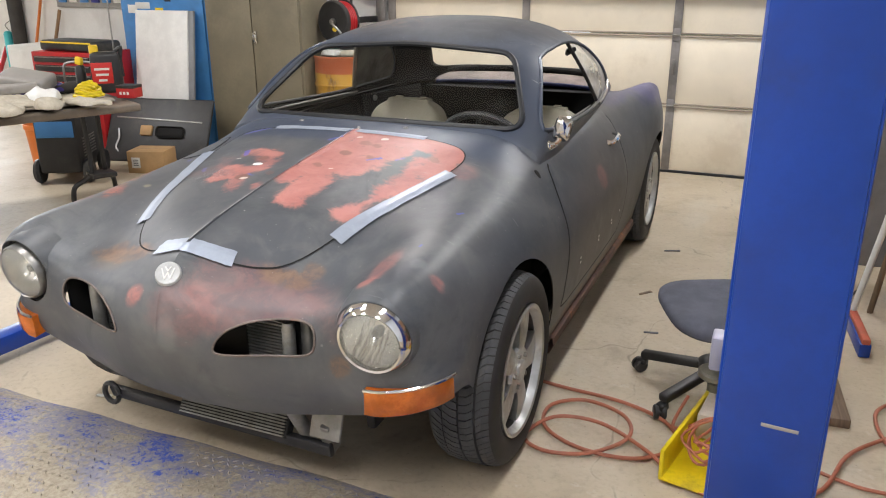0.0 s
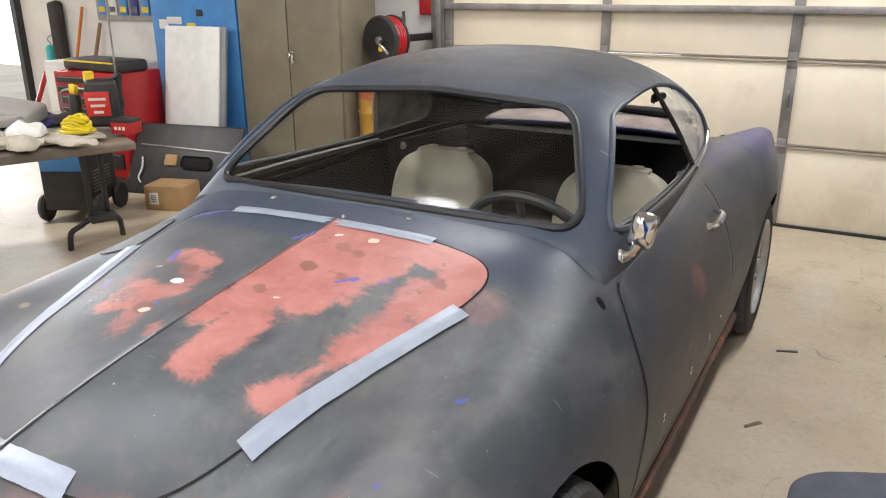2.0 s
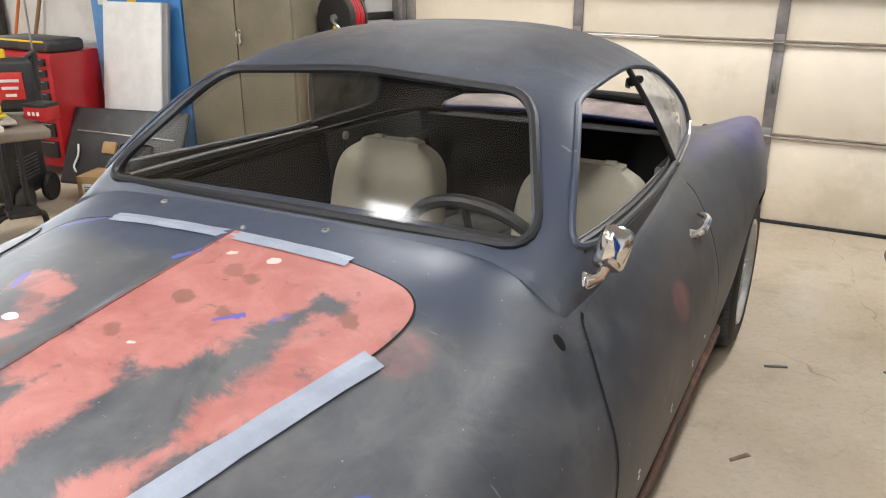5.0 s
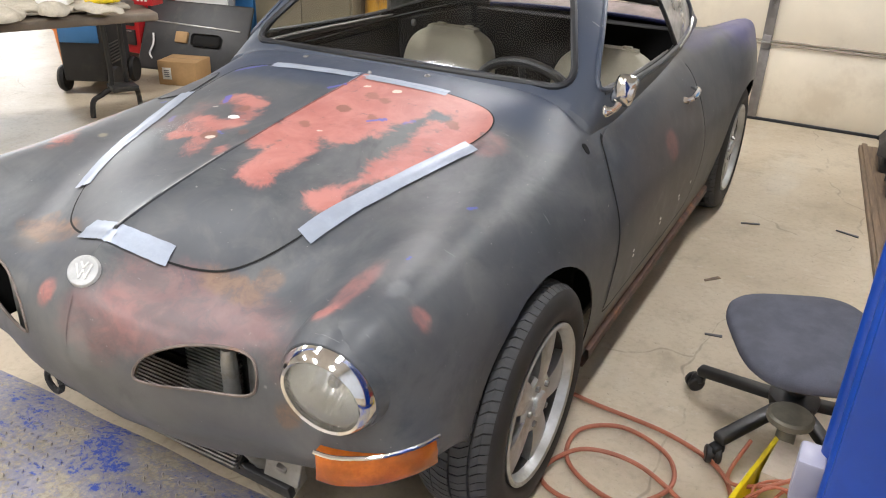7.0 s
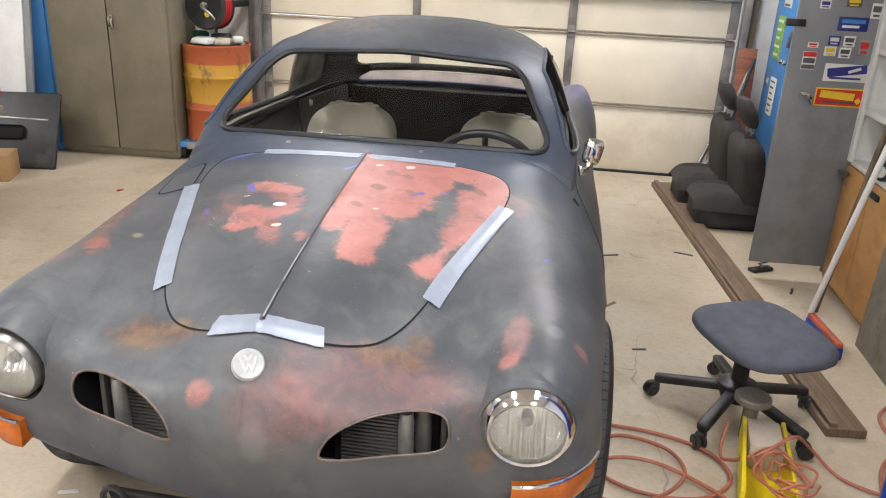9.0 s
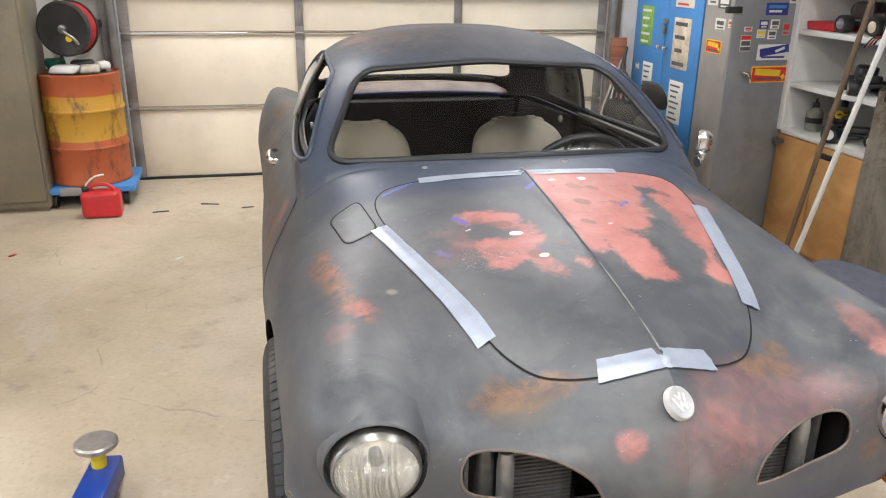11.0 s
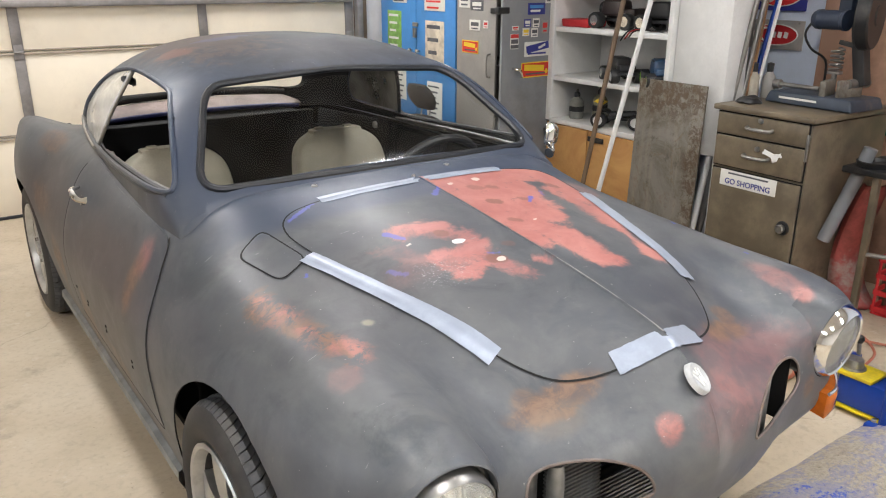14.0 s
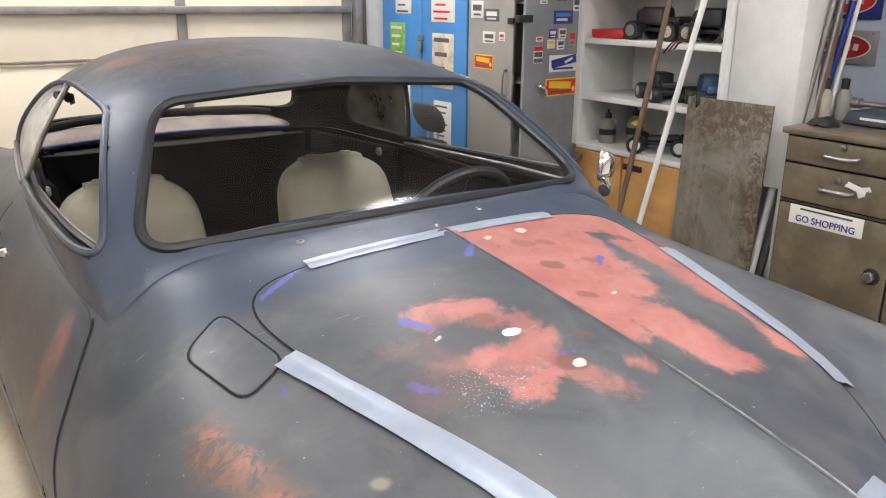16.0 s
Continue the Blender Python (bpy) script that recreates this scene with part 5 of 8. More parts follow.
def wheel(at, sx, steer=0.0, name="wheel"):
    hub = part(name, lathe(bmesh.new(), [(.0, .0), (.03, .0), (.034, -.004), (.034, -.03)], 20, None), ALLOY, car, "five-spoke alloy wheel with a worn tyre")
    hub.matrix_basis = pose(*at, 0, 0, steer) @ pose(0, 0, 0, 0, 90 * sx, 0)
    tyre = [(.205, -.012), (.225, .004), (.255, .010), (.280, .004), (.294, -.004), (.300, -.012), (.3030, -.045), (.3045, -.098), (.3030, -.150), (.300, -.184), (.294, -.195), (.28, -.205), (.25, -.21), (.215, -.20)]
    part("tyre", lathe(bmesh.new(), tyre, 72, None, False), TYREBASE, hub, "black tyre with grooved tread")
    bm = bmesh.new()
    # tread blocks in rows, slanted
    for band, (d0, d1, rad) in enumerate(((-.008, -.045, .3075), (-.051, -.095, .3115), (-.101, -.145, .3115), (-.151, -.188, .3075))):
        for k in range(76):
            a0 = 2 * math.pi * (k + .5 * (band % 2)) / 76
            a1 = a0 + 2 * math.pi / 76 * (.84 + .05 * (k % 3 == 0))
            sl = .060 * (1 if band < 2 else -1)
            dm = (d0 + d1) / 2
            bow = sl * (.16 if band in (0, 2) else .84)
            drop = ((.010, 0, 0), (0, 0, 0), (0, 0, 0), (0, 0, .010))[band]
            outline = ((a0, d0, drop[0]), (a1, d0, drop[0]), (a1 + bow, dm, drop[1]), (a1 + sl, d1, drop[2]), (a0 + sl, d1, drop[2]), (a0 + bow, dm, drop[1]))
            vs = []
            for rr in (rad - .009, rad + .001):
                for a, d, dr in outline:
                    vs.append(bm.verts.new(((rr - dr) * math.cos(a), (rr - dr) * math.sin(a), d)))
            bm.faces.new((vs[6], vs[7], vs[8], vs[11]))
            bm.faces.new((vs[11], vs[8], vs[9], vs[10]))
            for i in range(6):
                bm.faces.new((vs[i], vs[(i + 1) % 6], vs[6 + (i + 1) % 6], vs[6 + i]))
    tagged(part("tread", bm, RUBBER, hub, smooth=False), kind="stuff")
    rim_prof = [(.212, -.006), (.214, .004), (.208, .008), (.200, .004), (.194, -.010), (.190, -.022)]
    part("rim", lathe(bmesh.new(), rim_prof, 60, None, False), ALLOY, hub, "polished alloy rim")
    part("rim_barrel", lathe(bmesh.new(), [(.190, -.022), (.186, -.045), (.184, -.11), (.195, -.18)], 60, None, False), BARREL, hub, "dark inner barrel of the rim")
    part("brake_disc", lathe(bmesh.new(), [(0, -.085), (.15, -.085), (.152, -.10), (.0, -.10)], 36, None), DARK, hub)
    for k in range(5):
        a = 2 * math.pi * k / 5 + .3
        bm = bmesh.new()
        rows = []
        for i in range(8):
            t = i / 7
            r = .045 + t * (.193 - .045)
            w = .030 + .030 * t - .004 * math.sin(math.pi * t)
            z = -.012 + .006 * math.sin(math.pi * t) - .006 * t
            rows.append([Vector((r, w * s, z - .004 * abs(s) ** 2 - (.022 if e else 0))) for s, e in ((-1, 1), (-1, 0), (-.55, 0), (-.18, 0), (0, 0), (.18, 0), (.55, 0), (1, 0), (1, 1))])
        sheet(bm, rows)
        bmesh.ops.transform(bm, matrix=Matrix.Rotation(a, 4, "Z"), verts=bm.verts)
        part("spoke", bm, ALLOY, hub)
        lug = lathe(bmesh.new(), [(0, .004), (.008, .003), (.009, -.012)], 8, pose(.056 * math.cos(a + .63), .056 * math.sin(a + .63), -.006))
        part("lug_bolt", lug, STEEL, hub)
    part("hub_plate", lathe(bmesh.new(), [(.0, -.012), (.075, -.012), (.082, -.022), (.08, -.05)], 30, None, False), ALLOY, hub)


for sx in (-1, 1):
    wheel((sx * .805, 0, .310), sx, 0)
    wheel((sx * .812, 2.4, .310), sx, 0)


# ---- the garage ----
def daylight():
    n = Nodes("hazy_daylight")
    glow = n.add("ShaderNodeEmission")
    glow.inputs[0].default_value, glow.inputs[1].default_value = (.93, .96, 1, 1), 2.2
    n.join(glow.outputs[0], n.tree.nodes["Material Output"].inputs[0])
    return n.mat


DAYLIGHT = daylight()


def slab(name, size, at, mat, label, category, kind="structure", bevel=0.0):
    ob = part(name, bevelled(size, (0, 0, 0), (0, 0, 0), bevel) if bevel else box(bmesh.new(), size), mat, None, label, smooth=False)
    ob.matrix_world = pose(*at)
    return tagged(ob, label, category, kind=kind)


WX0, WX1, WY0, WY1, TOP = -9.2, 2.85, -5.2, 4.30, 3.2
slab("floor", (WX1 - WX0 + 1, WY1 - WY0 + 1, .1), ((WX0 + WX1) / 2, (WY0 + WY1) / 2, -.05), FLOOR, "stained tan concrete garage floor with fine cracks", "floor")
slab("ceiling", (WX1 - WX0 + .4, WY1 - WY0 + .4, .1), ((WX0 + WX1) / 2, (WY0 + WY1) / 2, TOP + .05), CEIL, "plain pale garage ceiling", "ceiling")
slab("wall_east", (.12, WY1 - WY0, TOP), (WX1 + .06, (WY0 + WY1) / 2, TOP / 2), WALLBLUE, "pale blue painted garage wall", "wall")
slab("wall_south", (WX1 - WX0, .12, TOP), ((WX0 + WX1) / 2, WY0 - .06, TOP / 2), WALL, "plain painted garage wall", "wall")
slab("wall_west", (.12, WY1 - WY0, TOP), (WX0 - .06, (WY0 + WY1) / 2, TOP / 2), WALL, "plain painted garage wall", "wall")
# north wall round the door opening, x -1.80 to 1.90, 2.15 high
DX0, DX1, DH = -1.78, 1.88, 2.16
BAY0, BAY1 = -8.9, -6.9
slab("wall_north_1", (DX0 - BAY1, .15, TOP), ((BAY1 + DX0) / 2, WY1 - .02, TOP / 2), WALL, "off-white painted garage wall", "wall")
slab("wall_north_4", (BAY0 - WX0, .15, TOP), ((BAY0 + WX0) / 2, WY1 - .02, TOP / 2), WALL, "off-white painted garage wall", "wall")
slab("wall_north_5", (BAY1 - BAY0, .15, TOP - 2.4), ((BAY0 + BAY1) / 2, WY1 - .02, (TOP + 2.4) / 2), WALL, "wall above the open bay", "wall")
slab("door_2", (.07, .14, 2.4), (BAY1 - .035, WY1 - .10, 1.2), BLACK, "black jamb of the open bay doorway", "door frame")
slab("backdrop", (26, .02, 9), (-14, 8.5, 4.2), DAYLIGHT, "bright hazy daylight outside the open bay", "backdrop")
slab("ground", (26, 5, .1), (-12, 6.8, -.06), FLOOR, "pale paved ground outside", "ground")
slab("wall_north_2", (WX1 - DX1, .15, TOP), ((WX1 + DX1) / 2, WY1 - .02, TOP / 2), WALL, "off-white painted garage wall", "wall")
slab("wall_north_3", (DX1 - DX0, .15, TOP - DH), ((DX0 + DX1) / 2, WY1 - .02, (TOP + DH) / 2), WALL, "wall above the garage door", "wall")

gdoor = thing("door_1", pose(0, 4.15, 0), "closed cream sectional garage door with grey rails", "garage door", kind="structure")
ROWS = [(.012, .525), (.530, 1.052), (1.057, 1.58), (1.585, 2.14)]
COLS = [-1.755, -.525, .660, 1.850]
for z0, z1 in ROWS:
    for x0, x1 in zip(COLS, COLS[1:]):
        part("panel", bevelled((x1 - x0 - .004, .035, z1 - z0), ((x0 + x1) / 2, .02, (z0 + z1) / 2), (0, 0, 0), .006), DOORWHITE, gdoor)
for z0, z1 in ROWS:
    for x in COLS[1:3]:
        part("stile", bevelled((.062, .012, z1 - z0 - .01), (x, -.004, (z0 + z1) / 2), (0, 0, 0), .003), GALV, gdoor)
    for x in (COLS[0] + .03, COLS[3] - .03):
        part("end_stile", bevelled((.07, .012, z1 - z0 - .01), (x, -.004, (z0 + z1) / 2), (0, 0, 0), .003), GALV, gdoor)
JOINT = surface("door_joint_steel", (.40, .34, .27), .5, .2, .2, 6, 60, .06)
for z in (.527, 1.054, 1.582):
    part("section_joint", bevelled((3.60, .012, .009), (.045, -.003, z + .012), (0, 0, 0), .003), JOINT, gdoor)
    part("section_joint", bevelled((3.60, .014, .010), (.045, -.004, z - .012), (0, 0, 0), .003), JOINT, gdoor)
    for x in COLS:
        hinge = part("hinge", bevelled((.055, .012, .09), (min(max(x, -1.72), 1.81), -.014, z), (0, 0, 0), .003), GALV, gdoor)
        part("hinge_pin", tube(bmesh.new(), [(min(max(x, -1.72), 1.81) - .03, -.024, z), (min(max(x, -1.72), 1.81) + .03, -.024, z)], .007, 8), STEEL, hinge)
part("strut", bevelled((3.58, .05, .045), (.045, -.03, 1.345), (0, 0, 0), .008), GALV, gdoor, "steel stiffening strut across the door")
part("bottom_seal", bevelled((3.60, .045, .02), (.045, .01, .010), (0, 0, 0), .006), SEAL, gdoor, "black rubber bottom seal")
part("lock_handle", bevelled((.02, .02, .10), (.665, -.03, .82), (0, 0, 8), .006), STEEL, gdoor)
for x in (-1.80, 1.90):
    rail = thing("door_track", pose(x, 4.13, 0), "vertical galvanised door track", "door track", kind="structure")
    part("track", bevelled((.05, .06, 2.2), (0, 0, 1.1), (0, 0, 0), .006), GALV, rail)
    part("jamb", bevelled((.09, .10, 2.3), (.04 if x > 0 else -.04, .07, 1.15), (0, 0, 0), .006), GALV if x < 0 else PLANK, rail)

# ---- the two-post lift ----
def lift_post(m, label, deep=.28, wide=.25, inset=.0):
    post = thing("lift_post", m, label, "vehicle lift", "two-post lift")
    # a channel, open towards the car (local -x)
    part("front_flange", bevelled((wide - inset, .012, 2.9), ((wide + inset) / 2, -deep / 2, 1.45), (0, 0, 0), .005), BLUE, post)
    part("rear_flange", bevelled((wide, .012, 2.9), (wide / 2, deep / 2, 1.45), (0, 0, 0), .005), BLUE, post)
    part("web", bevelled((.012, deep, 2.9), (wide, 0, 1.45), (0, 0, 0), .005), BLUE, post)
    part("front_lip", tube(bmesh.new(), [(.014 + inset, .014 - deep / 2, 0), (.014 + inset, .014 - deep / 2, 2.9)], .020, 12), BLUE, post)
    part("rear_lip", tube(bmesh.new(), [(.014, deep / 2 - .014, 0), (.014, deep / 2 - .014, 2.9)], .020, 12), BLUE, post)
    part("carriage", bevelled((wide - .09 - inset, deep - .045, .60), (wide / 2 + .02 + inset / 2, 0, .42), (0, 0, 0), .012), BLUE, post, "blue sliding carriage inside the post")
    for a0 in (0, 2.1, 4.2):
        strand = [Vector((.045 + inset + .0045 * math.cos(a0 + k * .55), .03 + .0045 * math.sin(a0 + k * .55), .72 + k * .0145)) for k in range(150)]
        part("cable_strand", tube(bmesh.new(), strand, .0048, 5), STEEL, post, "twisted steel cable")
    base = part("base_plate", bevelled((wide + .10, deep + .08, .018), (wide / 2 + .02, 0, .009), (0, 0, 0), .004), BLUE, post)
    for bx in (.01, wide + .04):
        for by in (-deep / 2 - .022, deep / 2 + .022):
            part("anchor_bolt", lathe(bmesh.new(), [(0, .03), (.010, .028), (.012, .016)], 6, pose(bx, by, .0)), STEEL, base)
    return post


post_d = lift_post(pose(1.408, -.515, 0), "blue steel lift post with scuffed paint and a cable inside", .21, .20)
part("scuff", bevelled((.07, .0016, .008), (.12, -.1122, .64), (0, 3, 0), .0006), LGREY, post_d)
part("parts_tray", bevelled((.04, .06, .08), (-.014, .075, .70), (0, 0, 0), .006), surface("lilac_plastic", (.28, .28, .36), .35, 0, .1, 6, 60, .03), post_d, "small pale plastic tray clipped on")
post_p = lift_post(pose(-1.268, -.515, 0, 0, 0, 180), "blue steel lift post beside the power unit", .21, .20, .07)


def lift_arm(m, label):
    arm = thing("lift_hoist", m, label, "lift arm", "two-post lift")
    part("arm_beam", bevelled((.11, .86, .115), (0, -.12, .0875), (0, 0, 0), .008), BLUE, arm)
    part("beam_dust", bevelled((.10, .50, .004), (0, -.16, .1465), (0, 0, 0), .001), surface("settled_dust", (.26, .20, .14), .85, 0, .3, 14, 90, .2), arm, "brown dust lying on the blue beam")
    fork = part("arm_knuckle", bevelled((.125, .19, .014), (0, .285, .153), (0, 0, 0), .004), YELLOW, arm, "yellow arm knuckle")
    part("lower_plate", bevelled((.125, .24, .012), (0, .26, .022), (0, 0, 0), .004), YELLOW, fork)
    part("end_wall", bevelled((.125, .014, .13), (0, .385, .09), (0, 0, 0), .003), YELLOW, fork)
    part("knob_block", bevelled((.04, .05, .035), (.045, .32, .175), (0, 0, 0), .004), BLUE, fork)
    part("pin", lathe(bmesh.new(), [(0, .20), (.03, .198), (.034, .185), (.034, .165), (.045, .164), (.045, .03)], 18, pose(0, .29, 0)), STEEL, fork)
    part("lever", tube(bmesh.new(), [(.05, .30, .17), (.055, .31, .24)], .008, 7), STEEL, fork)
    part("lever_knob", lathe(bmesh.new(), [(0, .02), (.014, .012), (.017, 0), (.012, -.012), (0, -.016)], 12, pose(.055, .31, .25)), BLACK, fork)
    return arm


lift_arm(pose(1.475, -.545, 0, 0, 0, 0), "blue and yellow lift swing arm near the floor")

# drive-over plate between the posts
plate = thing("floor_plate", pose(.08, -.60, 0), "worn blue diamond plate cover across the floor", "cable cover", kind="structure")
bm = bmesh.new()
prof = [(-.27, .003), (-.245, .012), (-.13, .045), (.13, .045), (.215, .012), (.235, .003)]
rows = [[Vector((-1.36 + 2.72 * i / 40, y, z + .004 * math.sin(i * .9))) for y, z in prof] for i in range(41)]
sheet(bm, rows)
part("plate_top", bm, PLATE, plate)
bm = bmesh.new()
verts, faces = [], []
rng = random.Random(4)
for i in range(92):
    for j in range(11):
        x, y = -1.34 + i * .0293, -.20 + j * .036
        z = float(np.interp(y, [p[0] for p in prof], [p[1] for p in prof])) + .001
        a = .75 if (i + j) % 2 else -.75
        k = len(verts)
        for u, v, h in ((-.011, 0, 0), (0, -.004, .0), (.011, 0, 0), (0, .004, 0), (0, 0, .0035)):
            verts.append((x + u * math.cos(a) - v * math.sin(a), y + u * math.sin(a) + v * math.cos(a), z + h))
        faces += [(k, k + 1, k + 4), (k + 1, k + 2, k + 4), (k + 2, k + 3, k + 4), (k + 3, k, k + 4)]
me = bpy.data.meshes.new("treads")
me.from_pydata(verts, [], faces)
me.materials.append(PLATE)
treads = tagged(new("raised_treads", me), kind="stuff")
treads.parent = plate


# ---- along the north wall, west of the car ----
tan = thing("metal_cabinet", pose(-2.65, 3.405, 0, 0, 0, 2), "tall tan steel double-door cabinet", "cabinet")
part("body", bevelled((.93, .44, 1.95), (0, .24, 1.0), (0, 0, 0), .008), TAN, tan)
for sx in (-1, 1):
    leaf = part("door", bevelled((.443, .02, 1.86), (sx * .2255, .008, 1.0), (0, 0, 0), .006), TAN, tan)
    if sx > 0:
        part("handle_plate", bevelled((.022, .01, .10), (.035, -.008, 1.0), (0, 0, 0), .004), CHROME, leaf, "chrome turn handle")
        part("handle", tube(bmesh.new(), smooth_line([(.035, -.012, 1.03), (.035, -.04, 1.035), (.038, -.045, 1.0), (.042, -.04, .965)], 4), .008, 8), CHROME, leaf)
part("plinth", bevelled((.89, .40, .06), (0, .24, .03), (0, 0, 0), .004), TAN, tan)

bluecab = thing("metal_locker", pose(-3.59, 3.42, 0), "tall blue steel locker with paper stickers", "cabinet")
part("body", bevelled((.93, .42, 1.95), (0, .22, .98), (0, 0, 0), .008), LBLUE, bluecab)
part("door", bevelled((.90, .02, 1.86), (0, .002, .99), (0, 0, 0), .006), LBLUE, bluecab)
for sx, sz, w, h, mt in ((-.20, 1.24, .16, .055, PAPER), (-.02, 1.20, .09, .045, STICKYEL), (.12, 1.17, .05, .06, PAPER), (-.32, 1.21, .10, .07, PAPER), (.08, 1.30, .07, .05, BLACK)):
    part("sticker", bevelled((w, .002, h), (sx, -.010, sz), (0, 0, 0), .0006), mt, bluecab)

board = thing("whiteboard", pose(-3.50, 3.14, 0, -9, 0, 3), "white rigid board leaning against the blue locker", "board")
part("sheet", bevelled((.54, .03, 1.22), (0, 0, .61), (0, 0, 0), .004), PLASTIC_WHITE, board)
part("edge", bevelled((.05, .028, 1.22), (.295, .012, .61), (0, 0, 0), .004), GREYMETAL, board, "grey folded edge")

liner = thing("trunk_liner", pose(-3.34, 2.84, 0, -28, 0, 11), "black moulded liner panel leaning on the board", "panel")
part("panel", bevelled((.94, .035, .56), (0, 0, .28), (0, 0, 0), .015, 3), BLACK, liner)
part("strip", bevelled((.80, .01, .012), (0, -.02, .37), (0, 2, 0), .003), STEEL, liner, "pale trim strip")
part("recess", bevelled((.26, .02, .10), (.12, -.018, .26), (0, 0, 0), .03, 3), DARK, liner)
part("bracket", bevelled((.11, .03, .09), (-.10, -.025, .27), (0, 0, 0), .012), CARD, liner)
part("clip", tube(bmesh.new(), smooth_line([(-.36, -.03, .28), (-.34, -.035, .2), (-.36, -.03, .12), (-.33, -.03, .08)], 4), .007, 6), PLASTIC_WHITE, liner)

carton = thing("cardboard_box", pose(-3.16, 2.64, 0, 0, 0, 18), "closed brown cardboard box with a white label", "box")
part("box", bevelled((.30, .24, .175), (0, 0, .0875), (0, 0, 0), .004), CARD, carton)
part("label", bevelled((.07, .002, .085), (-.08, -.1215, .085), (0, 0, 0), .0006), PAPER, carton, "white address label")
for i in range(4):
    part("label_bar", box(bmesh.new(), (.04, .001, .006), (-.08, -.1232, .065 + i * .014)), PRINT, carton, smooth=False)
part("flap_seam", box(bmesh.new(), (.30, .004, .001), (0, 0, .1755)), TAN, carton, smooth=False)

# hose reel on the wall between cabinet and drum
reel = thing("hose_reel", pose(-2.00, 3.66, 1.125, 90, 0, -12), "black wall-mounted air hose reel with a red hose", "hose reel")
part("disc", lathe(bmesh.new(), [(0, .03), (.13, .03), (.155, .036), (.168, .03), (.172, .015), (.168, 0)], 40), BLACK, reel)
part("rear_disc", lathe(bmesh.new(), [(.168, -.09), (.172, -.10), (.16, -.115), (0, -.115)], 40), BLACK, reel)
for i in range(4):
    part("hose_turn", tube(bmesh.new(), [Vector((.15 * math.cos(a), .15 * math.sin(a), -.02 - i * .022)) for a in np.linspace(0, 2 * math.pi, 32, False)], .011, 7, True), RED, reel)
part("hub", lathe(bmesh.new(), [(0, .055), (.025, .05), (.03, .03)], 16), STEEL, reel)
part("swivel", tube(bmesh.new(), smooth_line([(0, 0, .05), (.03, -.02, .07), (.07, -.05, .065), (.09, -.09, .04)], 4), .010, 7), STEEL, reel)
part("tag", lathe(bmesh.new(), [(0, .062), (.02, .06), (.02, .05)], 14, pose(.045, -.055, .01)), STICKYEL, reel)
part("bracket", bevelled((.05, .30, .06), (0, 0, -.14), (0, 0, 0), .006), BLACK, reel)
part("arm", bevelled((.05, .05, .40), (0, 0, -.33), (0, 0, 0), .006), BLACK, reel)
cord = thing("hanging_cable", pose(-2.15, 4.19, 0), "black cables hanging on the wall", "cable")
part("cable", tube(bmesh.new(), smooth_line([(0, 0, 1.3), (.02, -.03, 1.1), (-.02, -.03, .8), (.01, -.02, .55), (.02, -.03, .3)], 6), .012, 7), BLACK, cord)
part("plug", bevelled((.04, .04, .07), (.0, -.03, .95), (0, 0, 0), .01), STEEL, cord)
tagbox = thing("wall_box", pose(-1.93, 4.185, 1.36), "small red and white box on the wall", "box")
part("box", bevelled((.12, .06, .16), (0, 0, 0), (0, 0, 0), .008), RED, tagbox)
part("lid", bevelled((.12, .062, .06), (0, -.001, .09), (0, 0, 0), .006), PLASTIC_WHITE, tagbox)

# drum on a dolly, with clutter on its lid
dolly = thing("drum_dolly", pose(-1.97, 3.72, 0, 0, 0, 3), "low blue-grey wooden dolly on castors", "dolly")
part("deck", bevelled((.58, .52, .04), (0, 0, .12), (0, 0, 0), .006), LBLUE, dolly)
part("edge_board", bevelled((.30, .025, .05), (-.02, -.262, .118), (0, 0, 0), .004), LGREY, dolly)
for sx in (-.22, .22):
    for sy in (-.19, .19):
        part("castor", lathe(bmesh.new(), [(0, -.015), (.042, -.015), (.046, 0), (.042, .015), (0, .015)], 18, pose(sx, sy, .046, 0, 90, 0)), BLACK, dolly)
drum = thing("steel_drum", pose(-1.97, 3.72, .14), "dented orange drum with a yellow band", "drum")
part("shell", lathe(bmesh.new(), [(.235, .0), (.25, .004), (.252, .02), (.247, .03), (.247, .225), (.254, .238), (.254, .252), (.247, .265), (.247, .465), (.254, .478), (.254, .492), (.247, .505), (.247, .69), (.252, .70), (.252, .715), (.246, .718), (.244, .70), (.238, .695)], 56, None, False), DRUM, drum)
part("lid", lathe(bmesh.new(), [(0, .700), (.20, .700), (.215, .694), (.243, .696)], 48, None, False), surface("drum_lid", (.12, .10, .085), .5, .2, .3, 6, 60, .1), drum, "dark dirty drum lid")
for rz in (.245, .485):
    part("rolling_hoop", lathe(bmesh.new(), [(.250, rz - .012), (.2565, rz - .006), (.2575, rz), (.2565, rz + .006), (.250, rz + .012)], 56, None, False), DRUM, drum)
part("bung", lathe(bmesh.new(), [(0, .716), (.026, .716), (.03, .70)], 16, pose(.15, .12, 0)), STEEL, drum)
